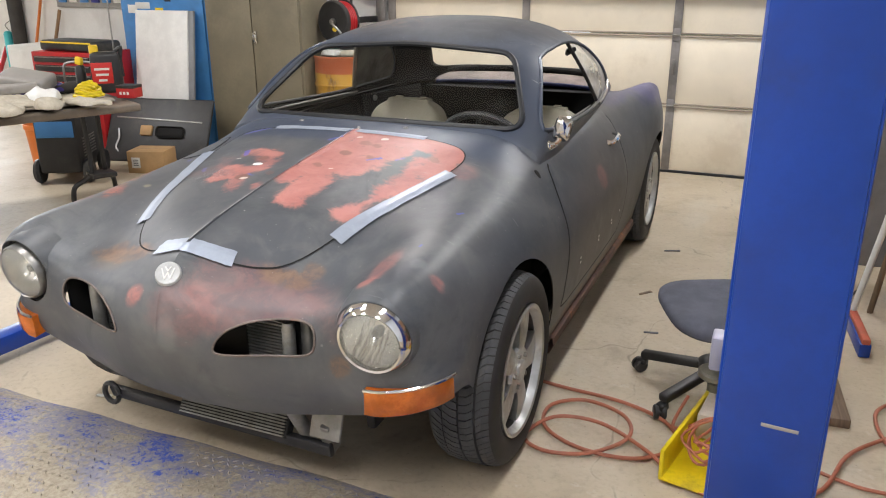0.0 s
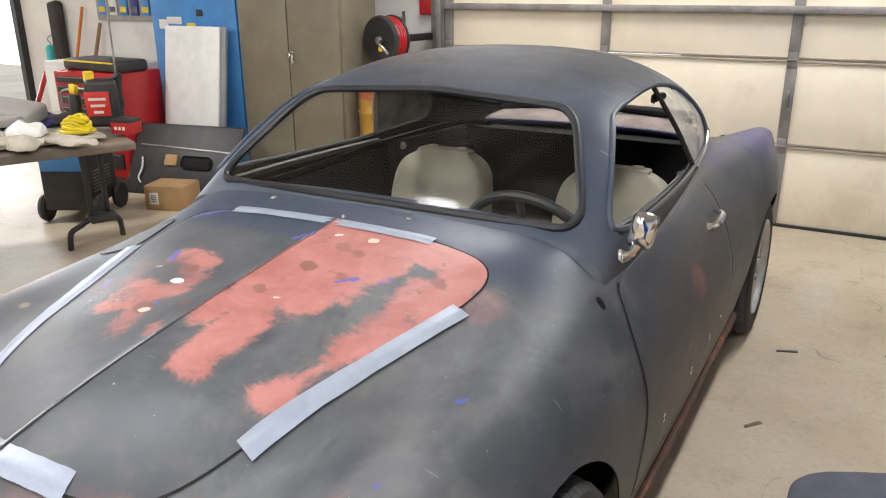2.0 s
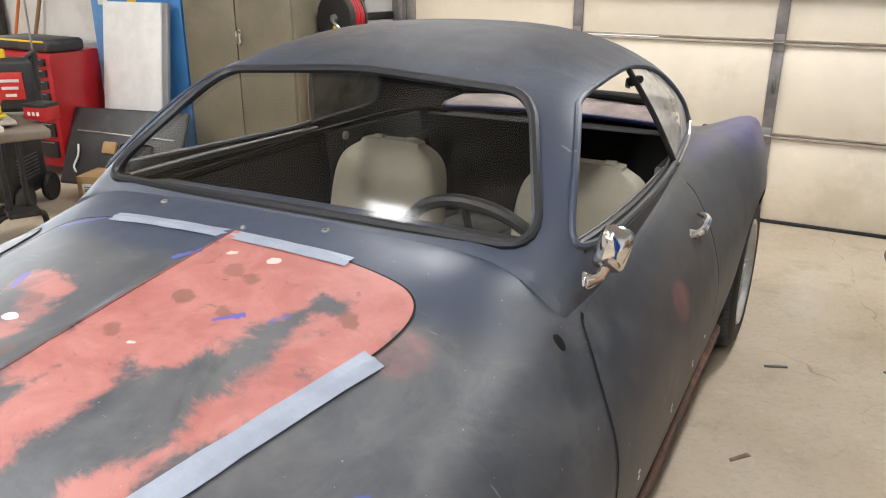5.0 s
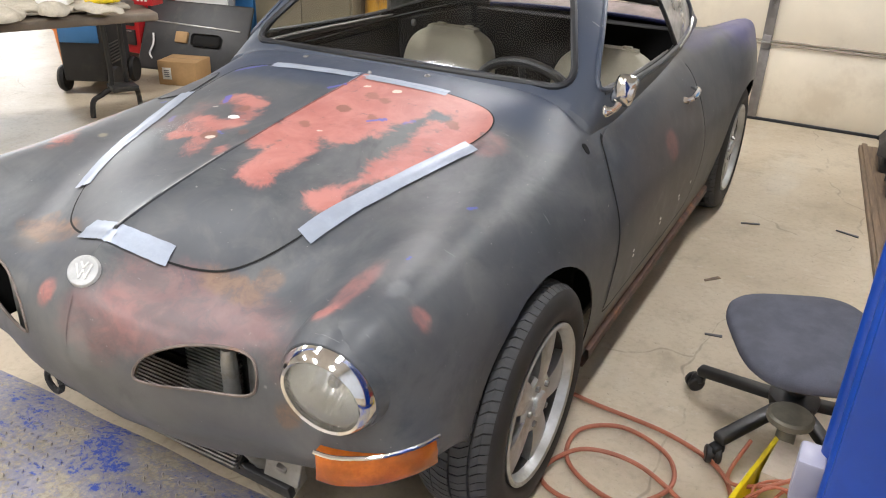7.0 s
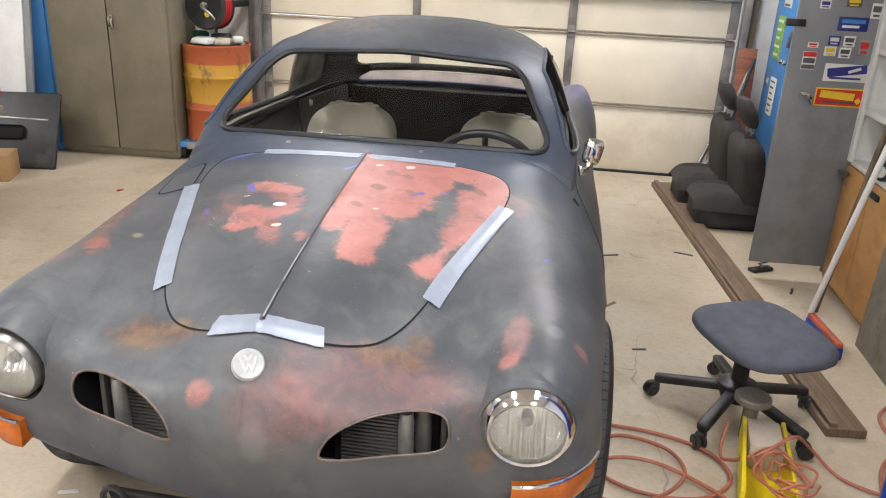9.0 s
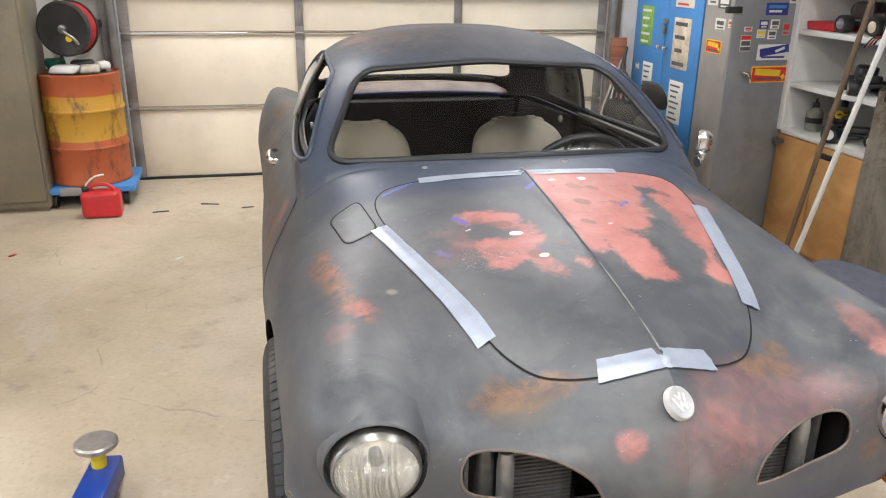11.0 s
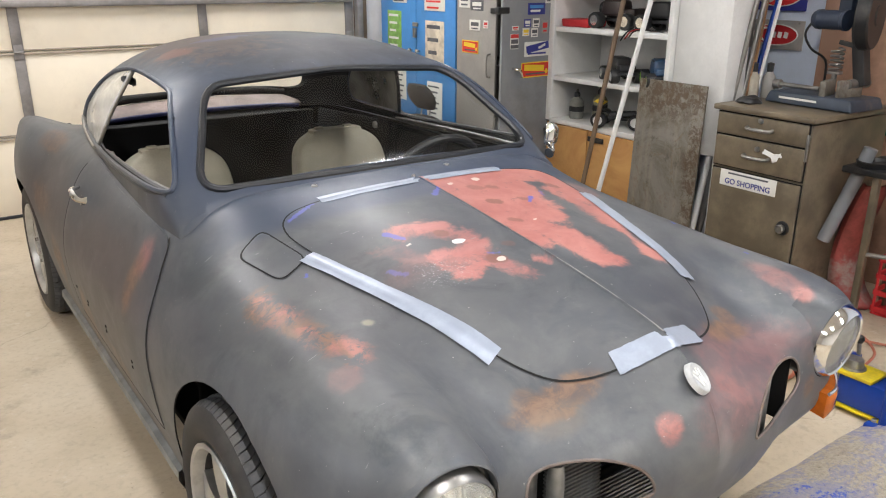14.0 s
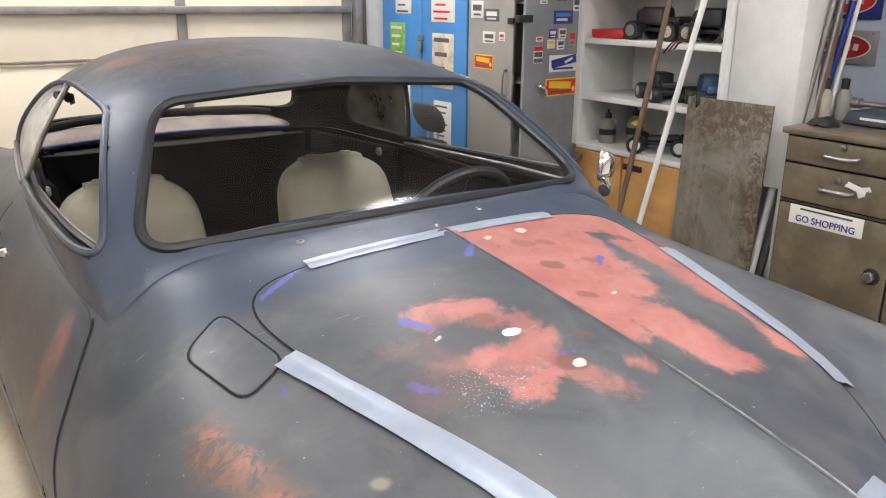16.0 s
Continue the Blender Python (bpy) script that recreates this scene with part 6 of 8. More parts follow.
for nm, at, sz, mt in (("rag", (-.06, -.08, .87), (.16, .12, .05), PLASTIC_WHITE), ("rag", (.08, -.06, .87), (.12, .14, .05), CANVAS), ("parts_tin", (.02, .05, .88), (.14, .10, .06), BLACK), ("rag", (-.15, .06, .88), (.10, .10, .07), MURALGREEN), ("parts_tin", (.14, .07, .875), (.08, .09, .05), PAPER)):
    g = thing(nm, pose(-1.97 + at[0], 3.72 + at[1], at[2] - .03 + .012, 0, 0, 20 * at[0] * 10), "clutter lying on the drum lid" if nm == "rag" else "small tin on the drum lid", "rag" if nm == "rag" else "tin")
    bm = bevelled(sz, (0, 0, sz[2] / 2), (0, 0, 0), min(sz) * .35, 3)
    if nm == "rag":
        for v in bm.verts:
            v.co += Vector((noise.noise(v.co * 30), noise.noise(v.co * 30 + Vector((5, 0, 0))), .6 * noise.noise(v.co * 25 + Vector((0, 7, 0))))) * .016
            v.co.z = max(0, v.co.z)
    part("lump", bm, mt, g)

can = thing("fuel_can", pose(-1.845, 3.275, 0, 0, 0, 2), "red plastic fuel can with a pale spout", "fuel can")
bm = bevelled((.235, .13, .17), (0, 0, .085), (0, 0, 0), .03, 4)
part("tank", bm, REDPL, can)
part("carry_bar", tube(bmesh.new(), smooth_line([(-.06, 0, .165), (-.05, 0, .20), (.04, 0, .205), (.09, 0, .165)], 4), .013, 8), REDPL, can)
part("spout", tube(bmesh.new(), smooth_line([(-.085, 0, .17), (-.08, 0, .21), (-.03, 0, .255), (.03, 0, .27)], 5), .006, 7), PAPER, can)
part("collar", lathe(bmesh.new(), [(.025, .165), (.025, .19), (.012, .20)], 14, pose(-.085, 0, 0)), BLACK, can)

# ---- work table and what is on and under it ----
tm = pose(-2.17, 1.58, 0, 0, 0, 154.5)
table = thing("work_table", tm, "long folding work table with dark trestle legs", "table")
part("tabletop", bevelled((1.20, 1.85, .045), (.60, .925, .725), (0, 0, 0), .012, 3), surface("table_edge", (.19, .155, .12), .55, 0, .2, 5, 60, .1), table)


def table_local(x, y, z):
    return tm.inverted() @ Vector((x, y, z))


for fx, fy in ((-2.92, 1.62), (-2.90, 1.98)):
    c = table_local(-2.80, 1.78, 0)
    f = table_local(fx, fy, 0)
    leg = part("leg", tube(bmesh.new(), smooth_line([Vector((c.x + (f.x - c.x) * .35, c.y + (f.y - c.y) * .35, .70)), Vector((c.x + (f.x - c.x) * .3, c.y + (f.y - c.y) * .3, .25)), Vector((c.x + (f.x - c.x) * .55, c.y + (f.y - c.y) * .55, .17)), Vector((c.x + (f.x - c.x) * .92, c.y + (f.y - c.y) * .92, .12)), Vector((f.x, f.y, .015))], 5), .017, 8), BLACK, table)
part("leg_plate", bevelled((.16, .16, .03), (c.x, c.y, .20), (0, 0, 0), .006), BLACK, table)
for k in (0, 1):
    q = table_local(-3.05 - .75 * k * 0, .4, 0)
    part("leg", tube(bmesh.new(), [Vector((q.x - .2 + .4 * k, q.y, .70)), Vector((q.x - .25 + .5 * k, q.y, .015))], .017, 8), BLACK, table)

rng = random.Random(11)


def crumple(bm, amp, freq, seed, floor=0.0):
    off = Vector((seed * 3.1, seed * 1.7, seed))
    for v in bm.verts:
        d = Vector((noise.noise(v.co * freq + off), noise.noise(v.co * freq + off + Vector((9, 0, 0))), noise.noise(v.co * freq + off + Vector((0, 9, 0)))))
        v.co += d * amp
        v.co.z = max(floor, v.co.z)
    return bm


def soft_lump(name, at, size, mat, label, category, turn=0.0, amp=.02, freq=16, seed=1):
    ob = thing(name, pose(*at, 0, 0, turn), label, category)
    bm = bmesh.new()
    bmesh.ops.create_icosphere(bm, subdivisions=4, radius=.5)
    for v in bm.verts:
        v.co = Vector((v.co.x * size[0], v.co.y * size[1], max(-.1, v.co.z) * size[2] + .1 * size[2]))
    part("folds", crumple(bm, amp, freq, seed), mat, ob)
    return ob


blanket = thing("moving_blanket", tm @ pose(.60, .95, .75), "quilted pale blanket spread over the table", "blanket")
bm = bmesh.new()
rows = []
for i in range(41):
    rows.append([Vector((-.50 + 1.04 * j / 30, -.83 + 1.7 * i / 40, .010 + .012 * noise.noise(Vector((j * .22, i * .25, 3))) + .006 * math.sin(j * 1.4) ** 2)) for j in range(31)])
sheet(bm, rows)
quilt = part("cloth", bm, CANVAS, blanket)
thicken(quilt, .012)
TZ = .775
jug = thing("oil_jug", pose(-2.56, 1.72, TZ, 0, 0, 40), "black plastic oil jug with a red label and yellow cap", "jug")
part("bottle", bevelled((.20, .11, .26), (0, 0, .13), (0, 0, 0), .03, 4, .86), BLACK, jug)
part("label", bevelled((.125, .004, .15), (-.02, -.0545, .12), (3.5, 0, 0), .001), STICKRED, jug, "red label with pale bars")
for i, w in enumerate((.09, .075, .05)):
    part("label_bar", box(bmesh.new(), (w, .002, .014), (-.02, -.0585 + i * .0012, .155 - i * .035)), PAPER, jug, smooth=False)
part("carry_bar", tube(bmesh.new(), smooth_line([(.06, 0, .25), (.10, 0, .28), (.09, 0, .20), (.095, 0, .10)], 4), .014, 8), BLACK, jug)
part("cap", lathe(bmesh.new(), [(.028, .25), (.028, .295), (.022, .30), (0, .30)], 16, pose(-.06, 0, 0)), STICKYEL, jug)
rb = thing("red_carton", pose(-2.34, 1.67, TZ - .01, 0, 0, 12), "small red and black carton", "box")
part("carton", bevelled((.12, .10, .075), (0, 0, .0375), (0, 0, 0), .003), RED, rb)
part("lid_band", bevelled((.122, .102, .018), (0, 0, .068), (0, 0, 0), .002), BLACK, rb)
for i in range(3):
    part("bar", box(bmesh.new(), (.014, .002, .018), (-.03 + i * .025, -.051, .03)), PAPER, rb, smooth=False)
coil = thing("cord_coil", pose(-2.46, 1.46, TZ + .012, 0, 0, 30), "tangled coil of yellow cord", "cord")
for k in range(6):
    loop = [Vector(((.075 - .006 * k) * math.cos(a + k) + .012 * math.sin(3 * a + k), (.055 - .003 * k) * math.sin(a + k), .012 + .013 * k + .012 * math.sin(2 * a + 1.7 * k) * (k > 0))) for a in np.linspace(0, 2 * math.pi, 26, False)]
    part("cord_turn", tube(bmesh.new(), loop, .011, 7, True), YELLOW, coil)
soft_lump("rag_pile", (-2.72, 1.33, TZ), (.26, .16, .12), PLASTIC_WHITE, "crumpled white plastic bag", "bag", 20, .03, 14, 2)
soft_lump("rag_pile", (-2.42, 1.12, TZ), (.22, .14, .10), CANVAS, "crumpled pale work glove", "glove", -20, .025, 16, 3)
soft_lump("rag_pile", (-2.66, 1.08, TZ), (.30, .22, .10), CANVAS, "heap of grey rags", "rag", 10, .03, 14, 4)
soft_lump("rag_pile", (-3.02, 1.50, TZ), (.55, .26, .10), PURPLE, "purple cloth on the table", "cloth", 20, .03, 12, 5)
soft_lump("rag_pile", (-2.86, 1.62, TZ), (.28, .20, .11), SEATCLOTH, "dark rag on the table", "rag", 60, .03, 14, 6)
pk = thing("grey_case", pose(-2.93, 1.42, TZ + .05, 12, 8, 20), "grey flat-topped plastic case on the table", "case")
part("case", bevelled((.30, .20, .09), (0, 0, .045), (0, 0, 0), .02, 3), LGREY, pk)
soft_lump("rag_pile", (-2.50, .86, TZ), (.30, .24, .10), CANVAS, "heap of pale cloths", "cloth", 0, .03, 14, 8)

slabbox = thing("foam_slab", pose(-2.98, 1.30, TZ + .012, 3, -4, 38), "flat grey foam slab lying on the cloths", "foam")
part("slab", bevelled((.42, .26, .05), (0, 0, .05), (0, 0, 0), .012, 3), LGREY, slabbox)
for bx, by, bt, blab in ((-2.30, 1.30, 15, "rolled end of the quilted blanket"), (-2.62, .95, 40, "bunched fold of the quilted blanket")):
    soft_lump("rag_pile", (bx, by, TZ), (.30, .12, .06), CANVAS, blab, "blanket", bt, .018, 18, int(bt))
spray = thing("spray_can", pose(-2.72, 1.66, TZ), "small black can with a lime yellow nozzle", "can")
part("can", lathe(bmesh.new(), [(0, 0), (.03, 0), (.032, .01), (.032, .15), (.024, .17), (0, .172)], 20), BLACK, spray)
part("nozzle", bevelled((.05, .03, .05), (.0, 0, .20), (0, 12, 0), .008), STICKYEL, spray)
tubing = thing("wire_frame", pose(-2.88, 1.80, TZ, 0, 0, 30), "bent chrome wire frame standing on the table", "wire frame")
part("frame", tube(bmesh.new(), smooth_line([(-.10, 0, 0), (-.10, 0, .12), (-.07, 0, .17), (.07, 0, .17), (.10, 0, .12), (.10, 0, 0)], 5), .008, 8), STEEL, tubing)
welder = thing("welding_machine", pose(-3.55, 2.20, 0, 0, 0, 28), "black welding machine on wheels under the table", "welder")
part("case", bevelled((.30, .46, .42), (0, 0, .30), (0, 0, 0), .02, 3), BLACK, welder)
part("front_panel", bevelled((.27, .01, .12), (0, -.235, .42), (0, 0, 0), .006), LBLUE, welder, "blue front panel with pale marks")
for i in range(7):
    part("louvre", box(bmesh.new(), (.006, .26, .008), (.152, 0, .20 + i * .022)), STEEL, welder, smooth=False)
for sy in (-.15, .18):
    part("road_wheel", lathe(bmesh.new(), [(0, -.02), (.05, -.02), (.085, -.022), (.095, 0), (.085, .022), (.05, .02), (0, .02)], 26, pose(.18, sy, .095, 0, 90, 0)), BLACK, welder)
    part("road_wheel", lathe(bmesh.new(), [(0, -.02), (.05, -.02), (.085, -.022), (.095, 0), (.085, .022), (.05, .02), (0, .02)], 26, pose(-.18, sy, .095, 0, 90, 0)), BLACK, welder)
bucket = thing("orange_bucket", pose(-4.05, 2.42, 0), "orange plastic bucket on the floor", "bucket")
part("bucket", lathe(bmesh.new(), [(.0, .005), (.12, .0), (.145, .32), (.155, .325), (.155, .36), (.148, .362), (.14, .30), (.115, .01)], 30), ORANGE, bucket)
part("bail", tube(bmesh.new(), [Vector((.155 * math.cos(a), -.05 - .04 * math.sin(a), .33 - .12 * math.sin(a))) for a in np.linspace(0, math.pi, 12)], .003, 6), STEEL, bucket)
chest = thing("tool_chest", pose(-4.19, 3.02, 0, 0, 0, 4), "red and black rolling tool chest with closed drawers", "tool chest")
part("case", bevelled((.68, .44, .80), (0, .02, .48), (0, 0, 0), .012), RED, chest)
for i, (z, h) in enumerate(((.82, .06), (.745, .065), (.665, .07), (.575, .085), (.47, .10), (.35, .11), (.21, .13))):
    dw = part("drawer", bevelled((.60, .02, h - .012), (0, -.208, z), (0, 0, 0), .004), BLACK, chest)
    part("pull", bevelled((.56, .012, .008), (0, -.222, z + h / 2 - .014), (0, 0, 0), .003), STEEL, dw)
for sx in (-.28, .28):
    part("castor", lathe(bmesh.new(), [(0, -.015), (.045, -.015), (.05, 0), (.045, .015), (0, .015)], 18, pose(sx, -.1, .05, 0, 90, 0)), BLACK, chest)
    part("castor", lathe(bmesh.new(), [(0, -.015), (.045, -.015), (.05, 0), (.045, .015), (0, .015)], 18, pose(sx, .15, .05, 0, 90, 0)), BLACK, chest)
    part("castor_leg", bevelled((.05, .05, .05), (sx, -.1, .09), (0, 0, 0), .004), STEEL, chest)
toolbag = thing("tool_bag", pose(-4.15, 3.0, .88, 0, 0, -3), "black tool case with a yellow edge on the chest", "tool case")
part("case", bevelled((.66, .30, .09), (0, 0, .045), (0, 0, 0), .03, 3), BLACK, toolbag)
part("edge", bevelled((.6, .01, .012), (0, -.152, .075), (0, 0, 0), .003), STICKYEL, toolbag)
aerial = thing("thin_rod", pose(-2.66, 1.9, TZ), "thin upright rod standing on the table", "rod")
part("rod", tube(bmesh.new(), [(0, 0, 0), (.01, 0, .9)], .005, 6), STEEL, aerial)

# wall behind: peg panel with packets, hanging tools, bright opening
peg = thing("pegboard", pose(-5.05, 4.185, 1.45), "grey panel hung with blister packets", "panel")
part("panel", bevelled((1.25, .02, .55), (0, 0, 0), (0, 0, 0), .004), LGREY, peg)
for i in range(8):
    for j in range(2):
        if (i, j) != (5, 1):
            pack = part("packet", bevelled((.105, .02, .17), (-.52 + i * .15, -.02, -.14 + j * .26), (0, 0, 0), .006), (LBLUE, PAPER, LBLUE, NAVY)[(i + j) % 4], peg)
            part("packet_bar", box(bmesh.new(), (.08, .002, .05), (-.52 + i * .15, -.031, -.17 + j * .26)), (STICKYEL, PRINT)[(i * 3 + j) % 2], pack, smooth=False)
for nm, x, z0, z1, w, mt, lab in (("garden_sprayer", -6.25, .55, 1.35, .17, SEATCLOTH, "brown bag hanging on the wall"), ("squeegee", -6.42, .25, .92, .10, TURQ, "turquoise plastic tool hanging on the wall"), ("broom", -5.95, .1, 1.30, .03, ORANGE, "orange-headed broom leaning on the wall"), ("shovel", -5.72, .05, 1.15, .035, HANDLEWOOD, "wooden-handled shovel leaning on the wall"), ("rake", -6.6, .05, .75, .05, RED, "red tool leaning on the wall")):
    g = thing(nm, pose(x, 4.13, 0), lab, "tool")
    if w > .08:
        part("body", crumple(bevelled((w, .08, z1 - z0), (0, 0, (z0 + z1) / 2), (0, 0, 0), .035, 4), .02, 8, x), mt, g)
        part("hook", tube(bmesh.new(), smooth_line([(0, .02, z1), (0, -.02, z1 + .06), (0, .04, z1 + .1)], 4), .006, 6), STEEL, g)
    else:
        part("shaft", tube(bmesh.new(), [(-.12, -.18, z0), (.1, .02, z1)], w / 2, 8), mt, g)
        part("head", bevelled((.22, .04, .10), (-.125, -.18, .07), (0, 0, 0), .01), ORANGE if nm == "broom" else STEEL, g)
bench = thing("white_cabinet", pose(-5.35, 3.9, 0), "low white cupboard against the wall", "cabinet")
part("body", bevelled((1.1, .45, .8), (0, 0, .42), (0, 0, 0), .008), WHITE, bench)
part("door", bevelled((.52, .02, .7), (-.27, -.232, .42), (0, 0, 0), .005), WHITE, bench)
part("door", bevelled((.52, .02, .7), (.27, -.232, .42), (0, 0, 0), .005), WHITE, bench)

# ---- power unit on the west post ----
unit = thing("lift_power_unit", pose(-1.43, -.735, .02), "black electric motor and oil tank bolted to the post", "power unit")
part("motor", lathe(bmesh.new(), [(.0, 1.14), (.085, 1.14), (.095, 1.16), (.10, 1.20), (.10, 1.55), (.09, 1.58), (0, 1.58)], 28, pose(0, 0, 0)), surface("dark_motor_paint", (.06, .056, .052), .5, 0, .25, 6, 60, .1), unit)
part("valve_block", bevelled((.17, .12, .085), (.02, 0, 1.085), (0, 0, 0), .008), surface("grubby_cast_metal", (.30, .26, .20), .5, .4, .3, 9, 60, .15), unit)
part("fitting", lathe(bmesh.new(), [(0, .05), (.022, .05), (.022, .02), (.03, .02), (.03, 0)], 6, pose(.075, -.02, 1.12, 0, 90, 0)), STEEL, unit)
part("gauge", lathe(bmesh.new(), [(0, .02), (.03, .02), (.034, 0)], 20, pose(-.02, -.06, 1.08, 90, 0, 0)), STEEL, unit)
part("oil_tank", bevelled((.235, .20, .40), (.01, -.005, .83), (0, 0, 0), .045, 4), BLACK, unit)
part("tank_cap", lathe(bmesh.new(), [(0, 1.055), (.03, 1.052), (.032, 1.03)], 16, pose(-.05, -.05, 0)), BLACK, unit)
part("sight_tube", tube(bmesh.new(), [(-.05, -.11, .68), (-.05, -.11, .98)], .008, 6), PLASTIC_WHITE, unit)
part("drain_knob", lathe(bmesh.new(), [(0, .02), (.018, .015), (.02, 0)], 14, pose(-.03, -.105, .86, 90, 0, 0)), BLACK, unit)
part("mount", bevelled((.20, .06, .5), (0, .09, .95), (0, 0, 0), .006), BLUE, unit)

pad = thing("lift_hoist", pose(-1.30, .02, 0, 0, 0, 0), "blue swing arm with a round steel lifting pad", "lift arm", "two-post lift")
part("beam", bevelled((.09, .75, .075), (-.05, -.02, .075), (0, 0, -6), .008), BLUE, pad)
post = part("screw", lathe(bmesh.new(), [(.022, .08), (.022, .155), (.026, .16)], 18, pose(-.025, .30, .015)), YELLOW, pad)
part("pad", lathe(bmesh.new(), [(0, .185), (.055, .185), (.062, .18), (.062, .168), (.02, .16)], 30, pose(-.025, .30, .015)), STEEL, pad, "round worn steel pad")


# ---- along the east wall ----
def poster(parent, at, w, h, mat, rot=(0, 0, 0), bars=0, name="poster", ink=None, label=""):
    """A sheet on a face that looks to -x, w along y, h along z, with lines of unreadable print."""
    ob = part(name, bevelled((.002, w, h), at, rot, .0006), mat, parent, label)
    for i in range(bars):
        bw = w * (.7 - .25 * ((i * 7) % 3) / 2)
        part("print_bar", box(bmesh.new(), (.001, bw, h * .30 / bars), (at[0] - .0016, at[1] + (w - bw) * .2, at[2] + h * .38 - h * .78 * i / max(1, bars - 1))), ink or PRINT, ob, smooth=False)
    return ob


FX = 2.10
bl = thing("metal_locker", pose(FX, 3.61, 0), "tall blue steel locker covered with posters and padlocked", "locker", "steel lockers")
part("body", bevelled((.5, 1.02, 1.95), (.26, 0, 1.0), (0, 0, 0), .008), LBLUE, bl)
for sy in (-1, 1):
    leaf = part("door", bevelled((.02, .50, 1.86), (.004, sy * .253, 1.0), (0, 0, 0), .006), LBLUE, bl)
    part("knob", lathe(bmesh.new(), [(0, .04), (.014, .036), (.018, .022), (.008, .012), (.008, 0)], 14, pose(-.006, sy * .05, .98, 0, -90, 0)), CHROME, leaf)
part("hasp", bevelled((.012, .07, .03), (-.012, 0, 1.17), (0, 0, 0), .004), STEEL, bl)
part("padlock", bevelled((.02, .035, .07), (-.024, -.01, 1.11), (0, 0, 0), .006), STEEL, bl, "brass-coloured padlock on the hasp")
poster(bl, (-.008, .30, 1.115), .20, .29, PAPERGREEN, bars=5, ink=PAPER)
poster(bl, (-.008, .22, 1.40), .20, .16, PAPER, bars=4)
poster(bl, (-.008, -.25, 1.385), .26, .22, PAPER, bars=5, ink=STICKRED)
poster(bl, (-.008, -.25, 1.03), .24, .35, surface("aged_poster", (.62, .54, .42), .7, 0, .25, 12, 60, .02, (.3, .22, .15), .5), bars=4)
poster(bl, (-.008, -.25, .62), .20, .30, PAPER, bars=7)
poster(bl, (-.008, .22, .72), .16, .26, PAPER, bars=6)
poster(bl, (-.008, .40, .80), .06, .05, PAPER, bars=2)

gl = thing("metal_locker", pose(FX, 2.66, 0), "tall grey steel locker with one door swung open", "locker", "steel lockers")
part("back", bevelled((.02, .86, 1.95), (.50, 0, 1.0), (0, 0, 0), .004), LGREY, gl)
part("side", bevelled((.5, .02, 1.95), (.26, .425, 1.0), (0, 0, 0), .004), LGREY, gl)
part("side", bevelled((.5, .02, 1.95), (.26, -.425, 1.0), (0, 0, 0), .004), LGREY, gl)
part("top", bevelled((.5, .86, .02), (.26, 0, 1.97), (0, 0, 0), .004), LGREY, gl)
for z in (.1, .5, .95, 1.4):
    shelf = part("shelf", bevelled((.46, .82, .015), (.27, 0, z), (0, 0, 0), .003), GREYMETAL, gl)
shut = part("door", bevelled((.02, .43, 1.86), (.004, .215, 1.0), (0, 0, 0), .006), LGREY, gl, "closed light grey door with stickers")
part("handle", tube(bmesh.new(), smooth_line([(-.006, .05, 1.02), (-.035, .05, 1.01), (-.04, .05, .94), (-.035, .05, .88), (-.006, .05, .87)], 4), .007, 7), STEEL, shut)
part("latch_plate", bevelled((.015, .05, .035), (-.01, .02, 1.30), (0, 0, 0), .004), BLACK, shut)


def sign(parent, m, w, h, ground, shapes, label=""):
    """A sticker in local x (wide) and z (high), facing local -y; shapes: x, z, wide, high, material, lean."""
    ob = part("sticker", bevelled((w, .0016, h), (0, 0, 0), (0, 0, 0), .0005), ground, parent, label)
    ob.matrix_basis = m
    for i, (x, z, sw, sh, mt, lean) in enumerate(shapes):
        pc = part("print_shape", box(bmesh.new(), (sw, .0008, sh), (x, -.0013 - .0003 * i, z), (0, lean, 0)), mt, ob, smooth=False)
    return ob


sign(shut, pose(-.008, .27, 1.055, 0, 0, -90), .185, .085, STICKYEL, [(0, 0, .172, .072, STICKRED, 0), (-.005, .012, .13, .028, STICKYEL, 3), (0, -.022, .12, .010, PRINT, 0), (.07, -.012, .02, .02, STICKYEL, 45)], "red and yellow sticker")
for y, z, w, h, g, s in ((.22, 1.20, .12, .07, PAPER, PRINT), (.34, 1.36, .12, .10, PAPER, PRINT), (.20, 1.33, .14, .07, PRINT, PAPER), (.10, 1.21, .05, .05, PAPER, STICKRED), (.20, 1.46, .12, .08, PAPER, STICKRED)):
    sign(shut, pose(-.008, y, z, 0, 0, -90), w, h, g, [(0, .1 * h, w * .7, h * .35, s, 0), (0, -.3 * h, w * .6, h * .12, s, 0)])

# the open leaf, standing out into the room
swing = part("door", bevelled((.42, .02, 1.86), (-.21, 0, 0), (0, 0, 0), .006), GREYMETAL, gl, "open grey door with stickers")
swing.matrix_basis = pose(.02, -.52, 1.02, 0, 0, 3)
part("lever", tube(bmesh.new(), smooth_line([(-.33, -.01, -.02), (-.33, -.035, -.02), (-.30, -.045, -.03), (-.285, -.045, -.07)], 4), .008, 7), CHROME, swing, "chrome lever handle")
part("edge_latch", bevelled((.09, .03, .035), (-.42, -.004, .31), (0, 0, 0), .004), BLACK, swing)
sign(swing, pose(-.145, -.0115, -.035), .235, .09, STICKYEL, [(0, 0, .222, .077, STICKRED, 0), (-.012, .010, .165, .036, STICKYEL, 4), (0, -.024, .16, .010, PRINT, 0), (.09, -.014, .024, .024, STICKYEL, 45)], "red and yellow sticker with an arrow")
